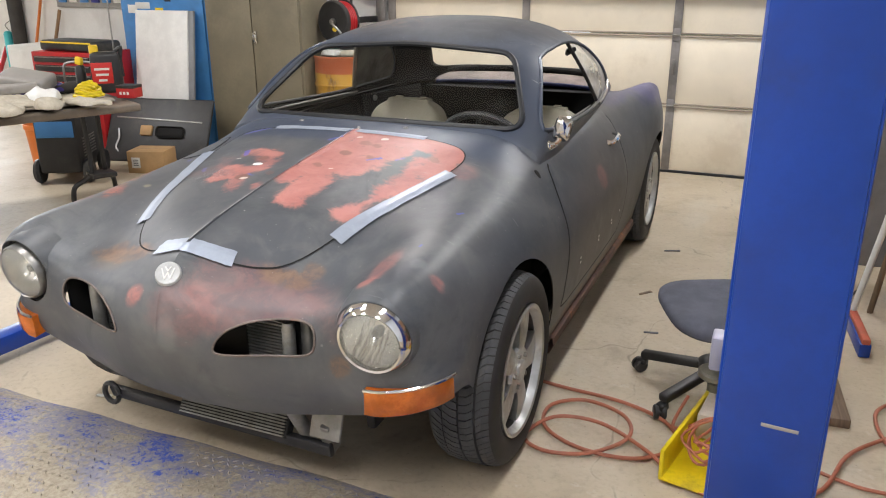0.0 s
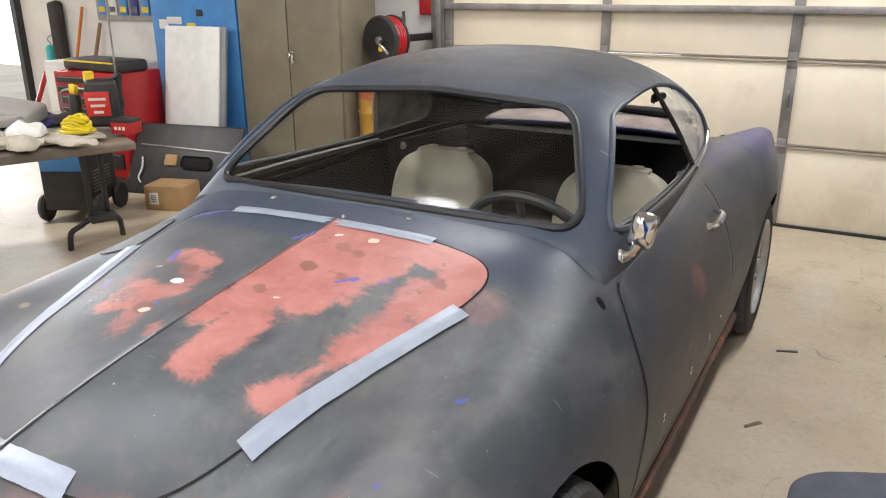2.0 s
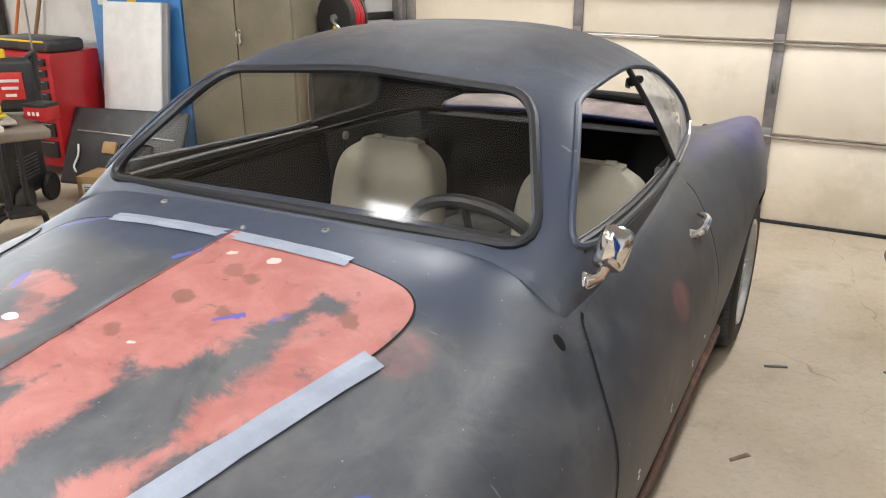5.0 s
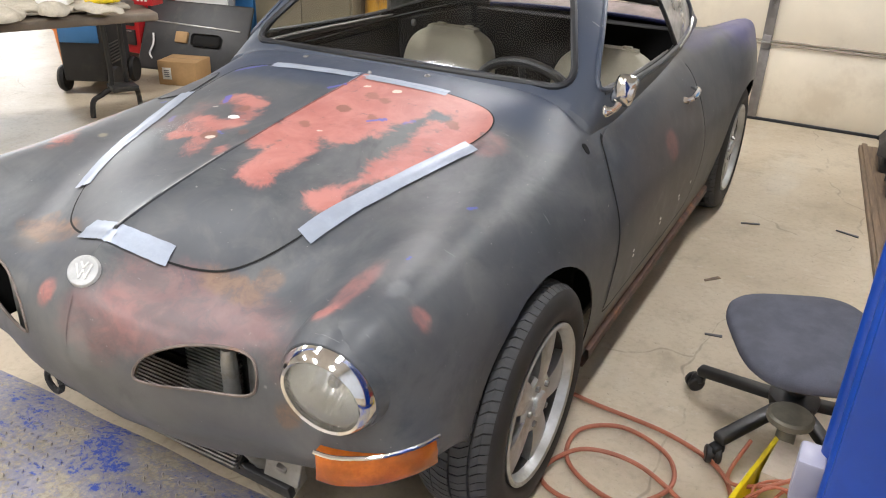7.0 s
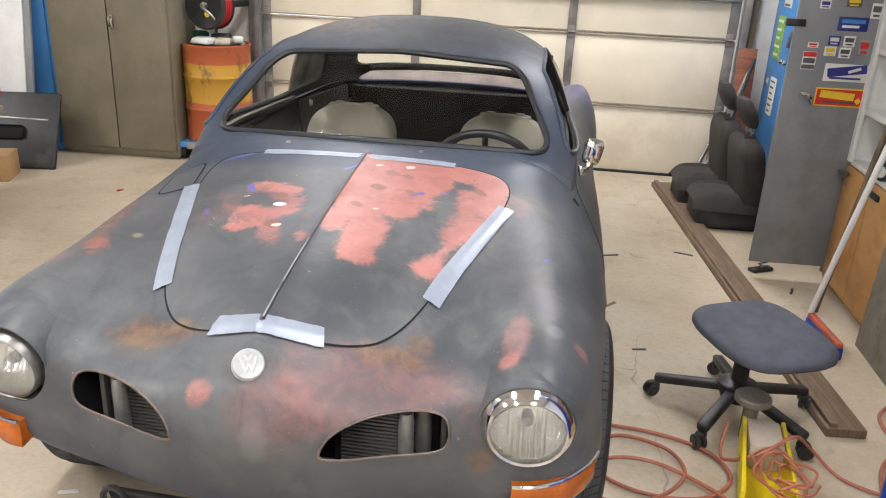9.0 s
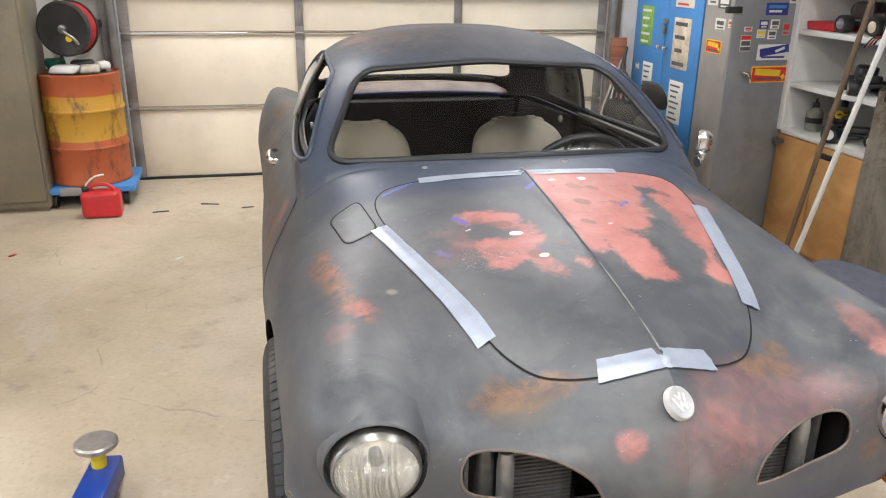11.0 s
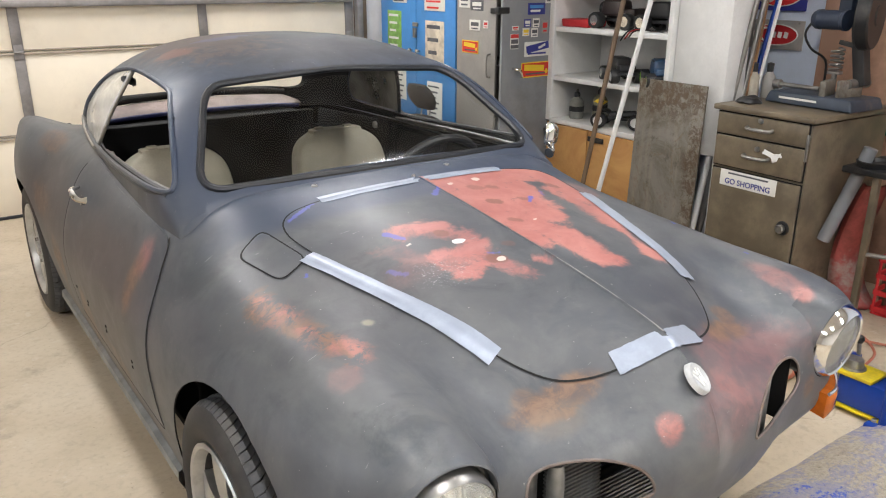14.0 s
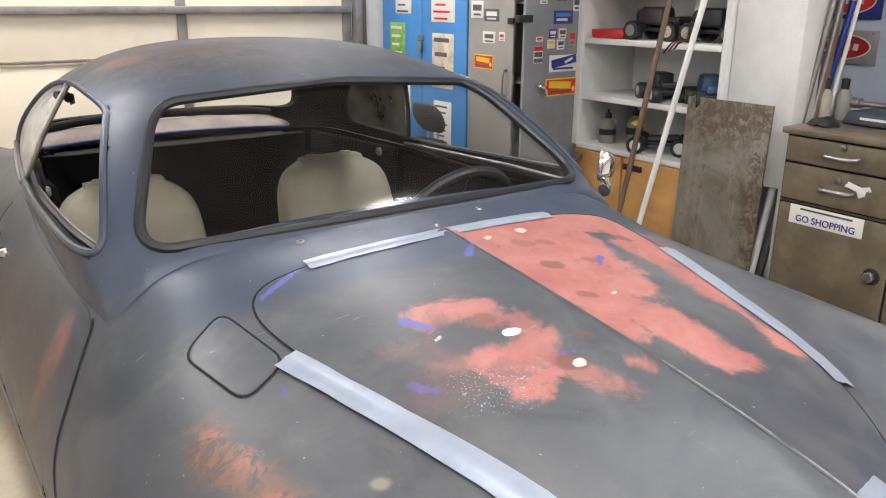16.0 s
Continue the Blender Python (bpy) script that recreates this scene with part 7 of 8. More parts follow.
sign(swing, pose(-.135, -.0115, .085, 0, 0, 0), .215, .085, PAPER, [(0, .010, .185, .042, NAVY, -8), (-.005, -.026, .15, .010, NAVY, 0), (.035, .014, .06, .014, PAPER, -20)], "white and navy sticker")
sign(swing, pose(-.325, -.0115, .135), .065, .085, PAPER, [(0, .030, .062, .022, STICKRED, 0), (0, .0, .055, .024, PRINT, 0), (0, -.029, .062, .020, PRINT, 0)], "red, white and black sticker")
sign(swing, pose(-.155, -.0115, .315), .14, .065, NAVY, [(0, .012, .11, .018, LBLUE, 0), (-.01, -.012, .08, .012, PAPER, 0)], "dark blue sticker")
for x, z, w, h, g, s in ((-.225, .235, .055, .045, NAVY, PAPER), (-.155, .235, .055, .05, PAPER, PRINT), (-.235, .185, .055, .045, PAPER, STICKYEL), (-.165, .18, .055, .05, PAPER, PRINT), (-.08, .21, .05, .075, LGREY, STICKRED), (-.32, .21, .05, .025, PAPER, STICKRED), (-.30, .40, .05, .04, PAPER, NAVY), (-.17, .415, .07, .045, PRINT, STICKYEL), (-.06, .38, .05, .07, PAPER, PRINT)):
    sign(swing, pose(x, -.0115, z), w, h, g, [(0, .12 * h, w * .75, h * .4, s, 0), (0, -.3 * h, w * .6, h * .14, s, 0)])

# white shelf unit over a plywood cupboard
SY0, SY1 = 1.225, 2.14
rack = thing("shelf_unit", pose(FX, (SY0 + SY1) / 2, 0), "white wooden shelf unit over a plywood cupboard", "shelf")
wide = SY1 - SY0
part("side", bevelled((.42, .03, 1.55), (.21, wide / 2 - .015, 1.45), (0, 0, 0), .003), WHITE, rack)
part("side", bevelled((.42, .03, 1.55), (.21, -wide / 2 + .015, 1.45), (0, 0, 0), .003), WHITE, rack)
part("back", bevelled((.015, wide, 1.6), (.42, 0, 1.45), (0, 0, 0), .002), WHITE, rack)
for z in (.685, .945, 1.232, 1.52):
    part("shelf", bevelled((.42, wide - .06, .028), (.208, 0, z - .014), (0, 0, 0), .003), WHITE, rack)
part("front_stile", bevelled((.02, .05, 1.55), (-.008, wide / 2 - .025, 1.45), (0, 0, 0), .003), WHITE, rack)
part("ply_front", bevelled((.02, .34, .60), (-.012, .25, .355), (0, 0, 0), .003), PLYWOOD, rack, "knotty plywood cupboard door")
part("ply_front", bevelled((.02, .56, .60), (-.012, -.21, .355), (0, 0, 0), .003), PLYWOOD, rack, "knotty plywood cupboard door")
part("ply_side", bevelled((.42, .02, .66), (.21, wide / 2 - .01, .33), (0, 0, 0), .003), PLYWOOD, rack)
part("castor_foot", bevelled((.40, wide - .1, .05), (.22, 0, .03), (0, 0, 0), .004), PLYWOOD, rack)
lt = part("latch", bevelled((.03, .07, .02), (-.035, wide / 2 - .07, .62), (0, 0, 20), .005), STEEL, rack, "steel toggle latch")
part("latch_hook", tube(bmesh.new(), smooth_line([(-.03, wide / 2 - .10, .625), (-.05, wide / 2 - .08, .60), (-.045, wide / 2 - .05, .615)], 4), .006, 6), STEEL, lt)
part("hinge", bevelled((.012, .12, .03), (-.028, .0, .615), (0, 0, 0), .004), BLACK, rack)
# white cupboard side standing next to it
side = thing("tall_cabinet", pose(2.13, 1.06, 0), "tall plain white cupboard side", "cabinet")
part("panel", bevelled((.16, .32, 2.0), (.08, 0, 1.65), (0, 0, 0), .004), WHITE, side)
part("leg_board", bevelled((.16, .02, .66), (.08, .15, .33), (0, 0, 0), .003), WHITE, side)
part("leg_board", bevelled((.16, .02, .66), (.08, -.15, .33), (0, 0, 0), .003), WHITE, side)


# model cars on the shelves
SAWNAVY = surface("navy_plastic", (.04, .09, .18), .4, 0, .2, 12, 60, .05)
def model_car(at, turn, body_mat, rim_mat, size, label, truck=True):
    toy = thing("model_truck", pose(*at, 0, 0, turn), label, "toy car", "model cars on the shelf")
    s = size
    r = .05 * s
    for sx in (-1, 1):
        for sy in (-1, 1):
            w = part("wheel", lathe(bmesh.new(), [(.6 * r, -.03 * s), (.92 * r, -.03 * s), (r, -.022 * s), (r, .022 * s), (.92 * r, .03 * s), (.6 * r, .03 * s)], 22, pose(sx * .12 * s, sy * .085 * s, r, 90, 0, 0), False), BLACK, toy)
            part("rim", lathe(bmesh.new(), [(0, -.026 * s), (.25 * r, -.028 * s), (.3 * r, -.02 * s), (.55 * r, -.02 * s), (.62 * r, -.03 * s)] if sy > 0 else [(0, .026 * s), (.25 * r, .028 * s), (.3 * r, .02 * s), (.55 * r, .02 * s), (.62 * r, .03 * s)], 20, pose(sx * .12 * s, sy * .085 * s, r, 90, 0, 0)), rim_mat, w)
    part("chassis", bevelled((.26 * s, .08 * s, .02 * s), (0, 0, .055 * s), (0, 0, 0), .004), BLACK, toy)
    part("axle", tube(bmesh.new(), [(-.12 * s, -.07 * s, r), (-.12 * s, .07 * s, r)], .006 * s, 6), STEEL, toy)
    part("axle", tube(bmesh.new(), [(.12 * s, -.07 * s, r), (.12 * s, .07 * s, r)], .006 * s, 6), STEEL, toy)
    if truck:
        part("bonnet", bevelled((.10 * s, .12 * s, .045 * s), (-.10 * s, 0, .10 * s), (0, 6, 0), .012 * s, 3), body_mat, toy)
        part("cab", bevelled((.17 * s, .125 * s, .095 * s), (.035 * s, 0, .125 * s), (0, 0, 0), .018 * s, 3, .86), body_mat, toy)
        part("window", bevelled((.11 * s, .118 * s, .035 * s), (.035 * s, -.004 * s, .148 * s), (0, 0, 0), .006 * s), BLACK, toy)
        part("spare_wheel", lathe(bmesh.new(), [(0, -.014 * s), (.04 * s, -.014 * s), (.042 * s, .014 * s), (0, .014 * s)], 20, pose(.13 * s, 0, .12 * s, 0, 90, 0)), BLACK, toy)
        part("bumper", bevelled((.02 * s, .14 * s, .02 * s), (-.165 * s, 0, .07 * s), (0, 0, 0), .004), BLACK, toy)
    else:
        part("shell", bevelled((.20 * s, .07 * s, .035 * s), (-.02 * s, 0, .085 * s), (0, 5, 0), .012 * s, 3, .8), body_mat, toy)
        part("wing", bevelled((.06 * s, .15 * s, .006 * s), (.13 * s, 0, .155 * s), (0, -20, 0), .002), STICKYEL, toy, "yellow and black chequered wing")
        for sx in (-.05, .05):
            part("wing_post", tube(bmesh.new(), [(.11 * s, sx * s, .08 * s), (.13 * s, sx * s, .15 * s)], .004 * s, 6), BLACK, toy)
        for i in range(4):
            part("check", box(bmesh.new(), (.014 * s, .036 * s, .001), (.115 * s + .014 * s * (i % 2), -.055 * s + i * .037 * s, .159 * s - .005 * s * (i % 2)), (0, -20, 0)), BLACK, toy, smooth=False)
    return toy


model_car((2.22, 1.66, .945), 60, BLACK, CHROME, .80, "black off-road model truck with chrome rims")
model_car((2.22, 1.37, .945), 50, SAWNAVY, GREEN, .85, "blue model truck with lime green rims")
model_car((2.22, 1.64, .685), 120, BLACK, PLASTIC_WHITE, .9, "black model buggy with white rims and a chequered wing", False)
truck = model_car((2.25, 1.72, 1.232), 92, surface("dark_toy_shell", (.035, .022, .02), .35, 0, .3, 20, 90, .05), CHROME, .92, "dark model truck with yellow and red stripes and large wheels")
for px, py, pz, w, h, mt in ((.03, -.062, .085, .10, .018, STICKYEL), (-.09, -.057, .098, .06, .014, STICKRED), (.09, -.060, .11, .03, .02, PAPER)):
    part("decal", box(bmesh.new(), (w, .003, h), (px, py, pz), (0, 6, 0)), mt, truck, smooth=False)
model_car((2.27, 1.40, 1.232), 92, BLACK, CHROME, .9, "dark model truck on the upper shelf")
tray = thing("red_tray", pose(2.22, 1.98, 1.232, 0, 0, 4), "shallow red plastic tray", "tray")
part("tray", bevelled((.16, .20, .045), (0, 0, .0225), (0, 0, 0), .008, 2, 1.06), REDPL, tray)
for at, h, mt, lab in (((2.22, 2.00, .685), .15, surface("cloudy_bottle", (.25, .25, .22), .3, 0, .2, 9, 60, .05), "cloudy plastic bottle with a dark band"), ((2.32, 1.90, .685), .17, surface("olive_jar", (.20, .19, .13), .35, 0, .2, 9, 60, .05), "olive plastic jar on the shelf")):
    b = thing("bottle", pose(*at), lab, "bottle")
    part("flask", lathe(bmesh.new(), [(0, 0), (.042, 0), (.045, .01), (.045, h * .68), (.03, h * .82), (.016, h * .86), (.016, h * .9), (0, h * .9)], 24), mt, b)
    part("cap", lathe(bmesh.new(), [(.018, h * .88), (.018, h * 1.04), (.008, h * 1.08), (.006, h * 1.2), (0, h * 1.2)], 16), BLACK, b)
    part("band", lathe(bmesh.new(), [(.0455, h * .3), (.0458, h * .31), (.0458, h * .5), (.0455, h * .51)], 24, None, False), BLACK, b)
wire = thing("loose_wires", pose(2.13, 1.42, 1.233), "red and black battery wires hanging over the shelf", "wire")
for i, mt in enumerate((BLACK, RED, BLACK)):
    part("lead", tube(bmesh.new(), smooth_line([(.04, -.08 + .04 * i, .006), (.0, .02 * i, .012), (-.03, .06 + .02 * i, .004), (-.035, .09 + .03 * i, -.03 - .01 * i)], 5), .004, 6), mt, wire)

# leaning sheet of steel, poles
sheetsteel = thing("steel_sheet", pose(2.045, 1.165, 0, 0, 2.2, 0), "rusty sheet of steel leaning on edge", "metal sheet")
part("sheet", bevelled((.012, .43, 1.005), (-.012, 0, .5025), (0, 0, 0), .002), RUSTY, sheetsteel)


def pole(name, a, b, r, mat, label, head=None):
    a, b = Vector(a), Vector(b)
    ob = thing(name, Matrix.Translation(a), label, "pole", "leaning poles")
    part("shaft", tube(bmesh.new(), [Vector(), b - a], r, 12), mat, ob)
    if head:
        head(ob)
    return ob


def broom_head(ob):
    part("broom_block", bevelled((.034, .32, .026), (.03, -.17, .072), (0, 0, 6), .008), surface("dull_red_block", (.42, .085, .045), .55, 0, .2, 9, 60, .08, (.20, .10, .07), .5), ob, "dull orange-red broom block")
    part("bristles", bevelled((.045, .31, .060), (.03, -.17, .031), (0, 0, 6), .006), BLUE, ob)


pole("broom", (1.845, 1.52, .0), (2.085, 1.27, 1.80), .0135, WHITE, "white pole broom leaning on the shelf", broom_head)
pole("wooden_pole", (1.95, 1.72, .0), (2.09, 1.49, 1.75), .0135, PLANK, "dull brown pole leaning on the shelf")
for i, (y, dy, r, mt, lab) in enumerate(((1.00, -.10, .016, PLASTIC_WHITE, "stout white pipe leaning on the wall"), (.97, -.12, .013, STEEL, "thin bright conduit leaning on the wall"), (.985, -.04, .012, STEEL, "bright conduit pipe leaning on the wall"), (.965, -.06, .010, PLASTIC_WHITE, "white pipe leaning on the wall"), (.945, -.07, .014, STEEL, "steel pipe leaning on the wall"), (.925, -.03, .012, HANDLEWOOD, "wooden handle leaning on the wall"), (.90, .03, .016, HANDLEWOOD, "worn wooden tool handle leaning on the wall"), (.93, -.09, .009, WHITE, "thin white rod leaning on the wall"))):
    pole("pipe", (2.09 + .02 * i, y, 0), (2.30 + .03 * i, y + dy, 1.85), r, mt, lab)
pole("broom", (2.12, .93, .0), (2.60, .97, 1.42), .014, BLUE, "blue broom handle leaning on the wall")
part("tip", tube(bmesh.new(), [(2.535, .964, 1.23), (2.605, .97, 1.44)], .018, 10), PAPER, None)
tip = bpy.data.objects["tip"]
tip.parent = bpy.data.objects["broom.001"]
tip.matrix_parent_inverse = Matrix.Translation((-2.12, -.93, 0))

# tool cabinet with two drawers and a door
tc = thing("tool_cabinet", pose(2.05, .615, 0, 0, 0, -1.5), "worn olive-brown steel tool cabinet with drawers", "cabinet")
part("body", bevelled((.62, .50, .90), (.315, 0, .45), (0, 0, 0), .006), TOOLCAB, tc)
part("top", bevelled((.66, .535, .028), (.31, 0, .922), (0, 0, 0), .008), TOOLCAB, tc)
for z0, z1 in ((.800, .900), (.645, .790)):
    part("drawer_gap", box(bmesh.new(), (.004, .487, z1 - z0 + .010), (-.0005, 0, (z0 + z1) / 2)), GAP, tc, smooth=False)
    dw = part("drawer", bevelled((.018, .475, z1 - z0), (-.004, 0, (z0 + z1) / 2), (0, 0, 0), .005), TOOLCAB, tc)
    zc = (z0 + z1) / 2 + .0
    part("pull", tube(bmesh.new(), smooth_line([(-.008, .065, zc), (-.035, .058, zc - .004), (-.036, 0, zc - .006), (-.035, -.058, zc - .004), (-.008, -.065, zc)], 4), .008, 8), STEEL, dw, "bright bar pull")
    part("lock", lathe(bmesh.new(), [(0, .012), (.012, .010), (.014, 0)], 16, pose(-.010, .0, zc + .036, 0, -90, 0)), STEEL, dw)
part("door_gap", box(bmesh.new(), (.004, .487, .610), (-.0005, 0, .325)), GAP, tc, smooth=False)
leaf = part("door", bevelled((.018, .475, .60), (-.004, 0, .325), (0, 0, 0), .005), TOOLCAB, tc)
part("knob_plate", lathe(bmesh.new(), [(0, .008), (.032, .008), (.036, 0)], 28, pose(-.010, -.185, .415, 0, -90, 0)), BLACK, leaf)
part("knob", lathe(bmesh.new(), [(0, .035), (.018, .033), (.022, .028), (.020, .008)], 8, pose(-.012, -.185, .415, 0, -90, 0)), STEEL, leaf, "grey combination knob")
part("corner_strip", bevelled((.012, .012, .12), (-.014, -.245, .80), (0, 0, 0), .003), STEEL, tc)
scrap = bmesh.new()
for sy, sz, w, h, tilt in ((-.075, .738, .075, .022, 14), (-.100, .730, .045, .034, -20), (-.050, .742, .040, .014, -8), (-.118, .745, .03, .022, 40)):
    box(scrap, (.003, w, h), (-.0150, sy, sz), (tilt, 0, 0), .001)
part("chipped_patch", crumple(scrap, .010, 60, 3, -9), PLASTIC_WHITE, tc, "torn white paper scrap")
note = part("notice", bevelled((.002, .31, .078), (-.0125, .03, .588), (0, 0, 0), .0006), PAPER, tc, "cream sticker with navy capitals")
writing("notice_text", "GO SHOPPING", .038, NAVY, pose(-.0140, .03, .572, 90, 0, -90), note)
part("notice_bar", box(bmesh.new(), (.001, .22, .008), (-.0140, .03, .613)), PRINT, note, smooth=False)

# chop saw on the cabinet
saw = thing("chop_saw", pose(2.40, .56, .936, 0, 0, -4), "blue-grey metal cutting chop saw with a dusty vise", "chop saw")
SAWBLUE = surface("saw_blue_grey", (.035, .048, .07), .45, 0, .2, 6, 60, .08, (.16, .13, .10), .4)
base = part("base", bevelled((.26, .46, .055), (0, -.02, .03), (0, 0, 0), .012, 3, .92), SAWBLUE, saw)
part("base_bar", box(bmesh.new(), (.001, .20, .010), (-.1255, .03, .032)), PAPER, base, smooth=False)
part("vise_screw", tube(bmesh.new(), [(-.07, .17, .085), (-.07, -.04, .085)], .011, 10), STEEL, saw)
part("vise_grip", tube(bmesh.new(), [(-.07, .17, .085), (-.07, .205, .085)], .022, 14), STEEL, saw)
part("vise_jaw", bevelled((.13, .03, .075), (-.04, -.06, .09), (0, 0, 14), .006), RUSTY, saw)
part("fence", bevelled((.15, .02, .08), (-.01, -.15, .095), (0, 0, -8), .005), RUSTY, saw)
SAWDARK = surface("saw_dark_blue", (.022, .032, .055), .45, 0, .2, 6, 60, .08, (.09, .075, .06), .35)
arm = part("arm", bevelled((.06, .06, .34), (.05, -.135, .27), (-12, 0, 0), .012), BLACK, saw)
part("pivot", tube(bmesh.new(), [(-.03, -.15, .115), (.12, -.15, .115)], .022, 14), STEEL, arm)
part("motor", lathe(bmesh.new(), [(0, -.085), (.036, -.083), (.044, -.07), (.046, -.05), (.043, -.045), (.043, .06), (.047, .065), (.047, .08), (0, .085)], 26, pose(-.03, -.02, .395, 90, 0, 0)), SAWDARK, arm, "dark blue saw motor")
part("motor_mount", bevelled((.07, .065, .17), (.02, -.065, .48), (0, 0, 0), .01), SAWDARK, arm)
guard = part("guard", lathe(bmesh.new(), [(.10, -.03), (.145, -.03), (.152, -.022), (.152, .022), (.145, .03), (.05, .03), (.045, .036), (0, .036)], 40, pose(.03, -.165, .42, 90, 0, 18)), BLACK, arm, "black round blade guard")
part("disc", lathe(bmesh.new(), [(0, -.004), (.128, -.003), (.128, .003), (0, .004)], 40, pose(.03, -.168, .42, 90, 0, 18)), surface("abrasive_disc", (.055, .05, .045), .7, 0, .3, 20, 90, .1), guard)
part("flange_nut", lathe(bmesh.new(), [(.03, -.012), (.03, -.022), (.014, -.024), (.014, -.034), (0, -.034)], 16, pose(.03, -.168, .42, 90, 0, 18)), STEEL, guard)
part("spring", tube(bmesh.new(), [Vector((.02 + .027 * math.cos(a), -.045 + .027 * math.sin(a), .165 + .0032 * a)) for a in np.linspace(0, 32, 110)], .005, 6), STEEL, arm)
part("spring_seat", lathe(bmesh.new(), [(0, .165), (.034, .163), (.034, .150), (.012, .148), (.012, .06)], 18, pose(.02, -.045, 0)), STEEL, arm)
part("link", bevelled((.02, .12, .02), (.03, -.10, .285), (10, 0, 0), .004), BLACK, arm)
part("cord", tube(bmesh.new(), smooth_line([(-.03, .06, .40), (-.05, .09, .33), (-.02, .07, .26), (.05, .03, .20), (.09, .05, .06)], 6), .006, 6), BLACK, arm)
for nm, at, mt, lab in (("spray_bottle", (2.42, .85, .936), LGREY, "small grey bottle with a dark cap"), ("spray_bottle", (2.36, .90, .936), CANVAS, "pale bottle behind the saw")):
    b = thing(nm, pose(*at), lab, "bottle")
    part("flask", lathe(bmesh.new(), [(0, 0), (.03, 0), (.032, .01), (.03, .10), (.015, .13), (0, .13)], 18), mt, b)
    part("cap", lathe(bmesh.new(), [(.016, .125), (.017, .17), (0, .175)], 14), BLACK, b)
soft_lump("rag_pile", (2.20, .80, .936), (.16, .12, .05), BLACK, "black work glove on the cabinet", "glove", 20, .015, 25, 9)


# signs on the wall
def wall_sign(y, z, w, h, ground, oval, stroke, label):
    ob = thing("wall_sign", pose(WX1 - .012, y, z, 0, 0, -90), label, "sign", "metal wall signs")
    part("plate", bevelled((w, .006, h), (0, 0, 0), (0, 0, 0), .002), ground, ob)
    bm = lathe(bmesh.new(), [(0, .002), (.97, .002), (1, 0)], 40, pose(0, -.0035, 0, 90, 0, 0) @ Matrix.Diagonal((w * .40, h * .36, 1, 1)))
    part("oval", bm, oval, ob)
    part("stroke", tube(bmesh.new(), [Vector((-w * .17 + h * .20 * math.cos(a), -.007, h * .22 * math.sin(a))) for a in np.linspace(.8, 5.5, 18)], h * .035, 6), stroke, ob)
    for i in range(3):
        part("stroke", box(bmesh.new(), (w * .07, .002, h * .20), (w * (-.02 + .11 * i), -.0075, 0), (0, 8, 0)), stroke, ob, smooth=False)
    part("rim", tube(bmesh.new(), [Vector((w * .40 * math.cos(a), -.006, h * .36 * math.sin(a))) for a in np.linspace(0, 2 * math.pi, 40, False)], .0035, 5, True), stroke, ob)
    for sx in (-.4, .4):
        part("screw", lathe(bmesh.new(), [(0, .003), (.006, 0)], 8, pose(sx * w, -.003, h * .42, 90, 0, 0)), STEEL, ob)


wall_sign(1.12, 1.425, .33, .165, NAVY, STICKRED, PAPER, "dark blue and red metal sign with pale strokes")
wall_sign(1.115, 1.215, .335, .155, surface("bare_tin", (.45, .42, .38), .4, .5, .15, 6, 60, .05), RED, PAPER, "bare tin sign with a red oval")

mural = thing("painted_board", pose(2.80, .05, 0), "large worn plywood board with faded brown and green paint", "board")
part("board", bevelled((.02, 1.55, 2.1), (0, 0, 1.05), (0, 0, 0), .003), MURAL, mural)
part("green_band", crumple(bevelled((.004, .80, .115), (-.012, .015, .828), (0, 0, 0), .001), .008, 9, 2, -9), MURALGREEN, mural)
part("red_band", crumple(bevelled((.004, .65, .10), (-.012, -.15, .70), (0, 0, 0), .001), .01, 9, 4, -9), PAPER, mural)
part("batten", bevelled((.03, .45, .03), (-.02, -.30, 1.12), (0, 0, 0), .004), REDWOOD, mural)

stand = thing("grinder_stand", pose(2.38, .07, 0), "black steel stand with a tool on its table", "tool stand")
part("table", bevelled((.36, .44, .03), (0, 0, .705), (0, 0, 0), .006), BLACK, stand)
for sx in (-.14, .14):
    for sy in (-.17, .075):
        part("leg", bevelled((.03, .03, .69), (sx, sy, .345), (0, 0, 0), .004), TOOLCAB, stand)
part("brace", tube(bmesh.new(), [(-.14, -.17, .36), (-.14, .075, .33)], .011, 8), STEEL, stand)
part("pan", lathe(bmesh.new(), [(0, .72), (.07, .72), (.08, .745), (.075, .747), (.065, .73), (0, .73)], 22, pose(-.09, .12, 0)), BLACK, stand)
part("machine", bevelled((.14, .16, .07), (-.07, -.07, .755), (0, 0, 0), .02, 3), GREYMETAL, stand)
part("machine_head", bevelled((.12, .13, .06), (-.06, -.07, .82), (0, 0, 0), .03, 3), GREYMETAL, stand)
part("lead", tube(bmesh.new(), smooth_line([(-.03, .02, .80), (.05, .10, .88), (.12, .06, 1.0), (.16, -.1, 1.05)], 6), .007, 6), BLACK, stand)
fender = thing("loose_fender", pose(2.35, 0, 0), "faded red curved body panel standing on the floor", "body panel")
bm = bmesh.new()
outer = smooth_line([(.27, .615, 0), (.315, .50, 0), (.350, .36, 0), (.372, .22, 0), (.36, .09, 0), (.30, .012, 0)], 4)
inner = smooth_line([(.19, .605, 0), (.215, .50, 0), (.245, .36, 0), (.250, .22, 0), (.215, .10, 0), (.145, .012, 0)], 4)
rows = []
for a, b in zip(outer, inner):
    rows.append([Vector((.05 * (2 * u - .8) ** 2 + (.05 if u == 1 else 0), a.x + (b.x - a.x) * u, a.y + (b.y - a.y) * u)) for u in (0, .15, .35, .55, .75, .92, 1)])
sheet(bm, rows)
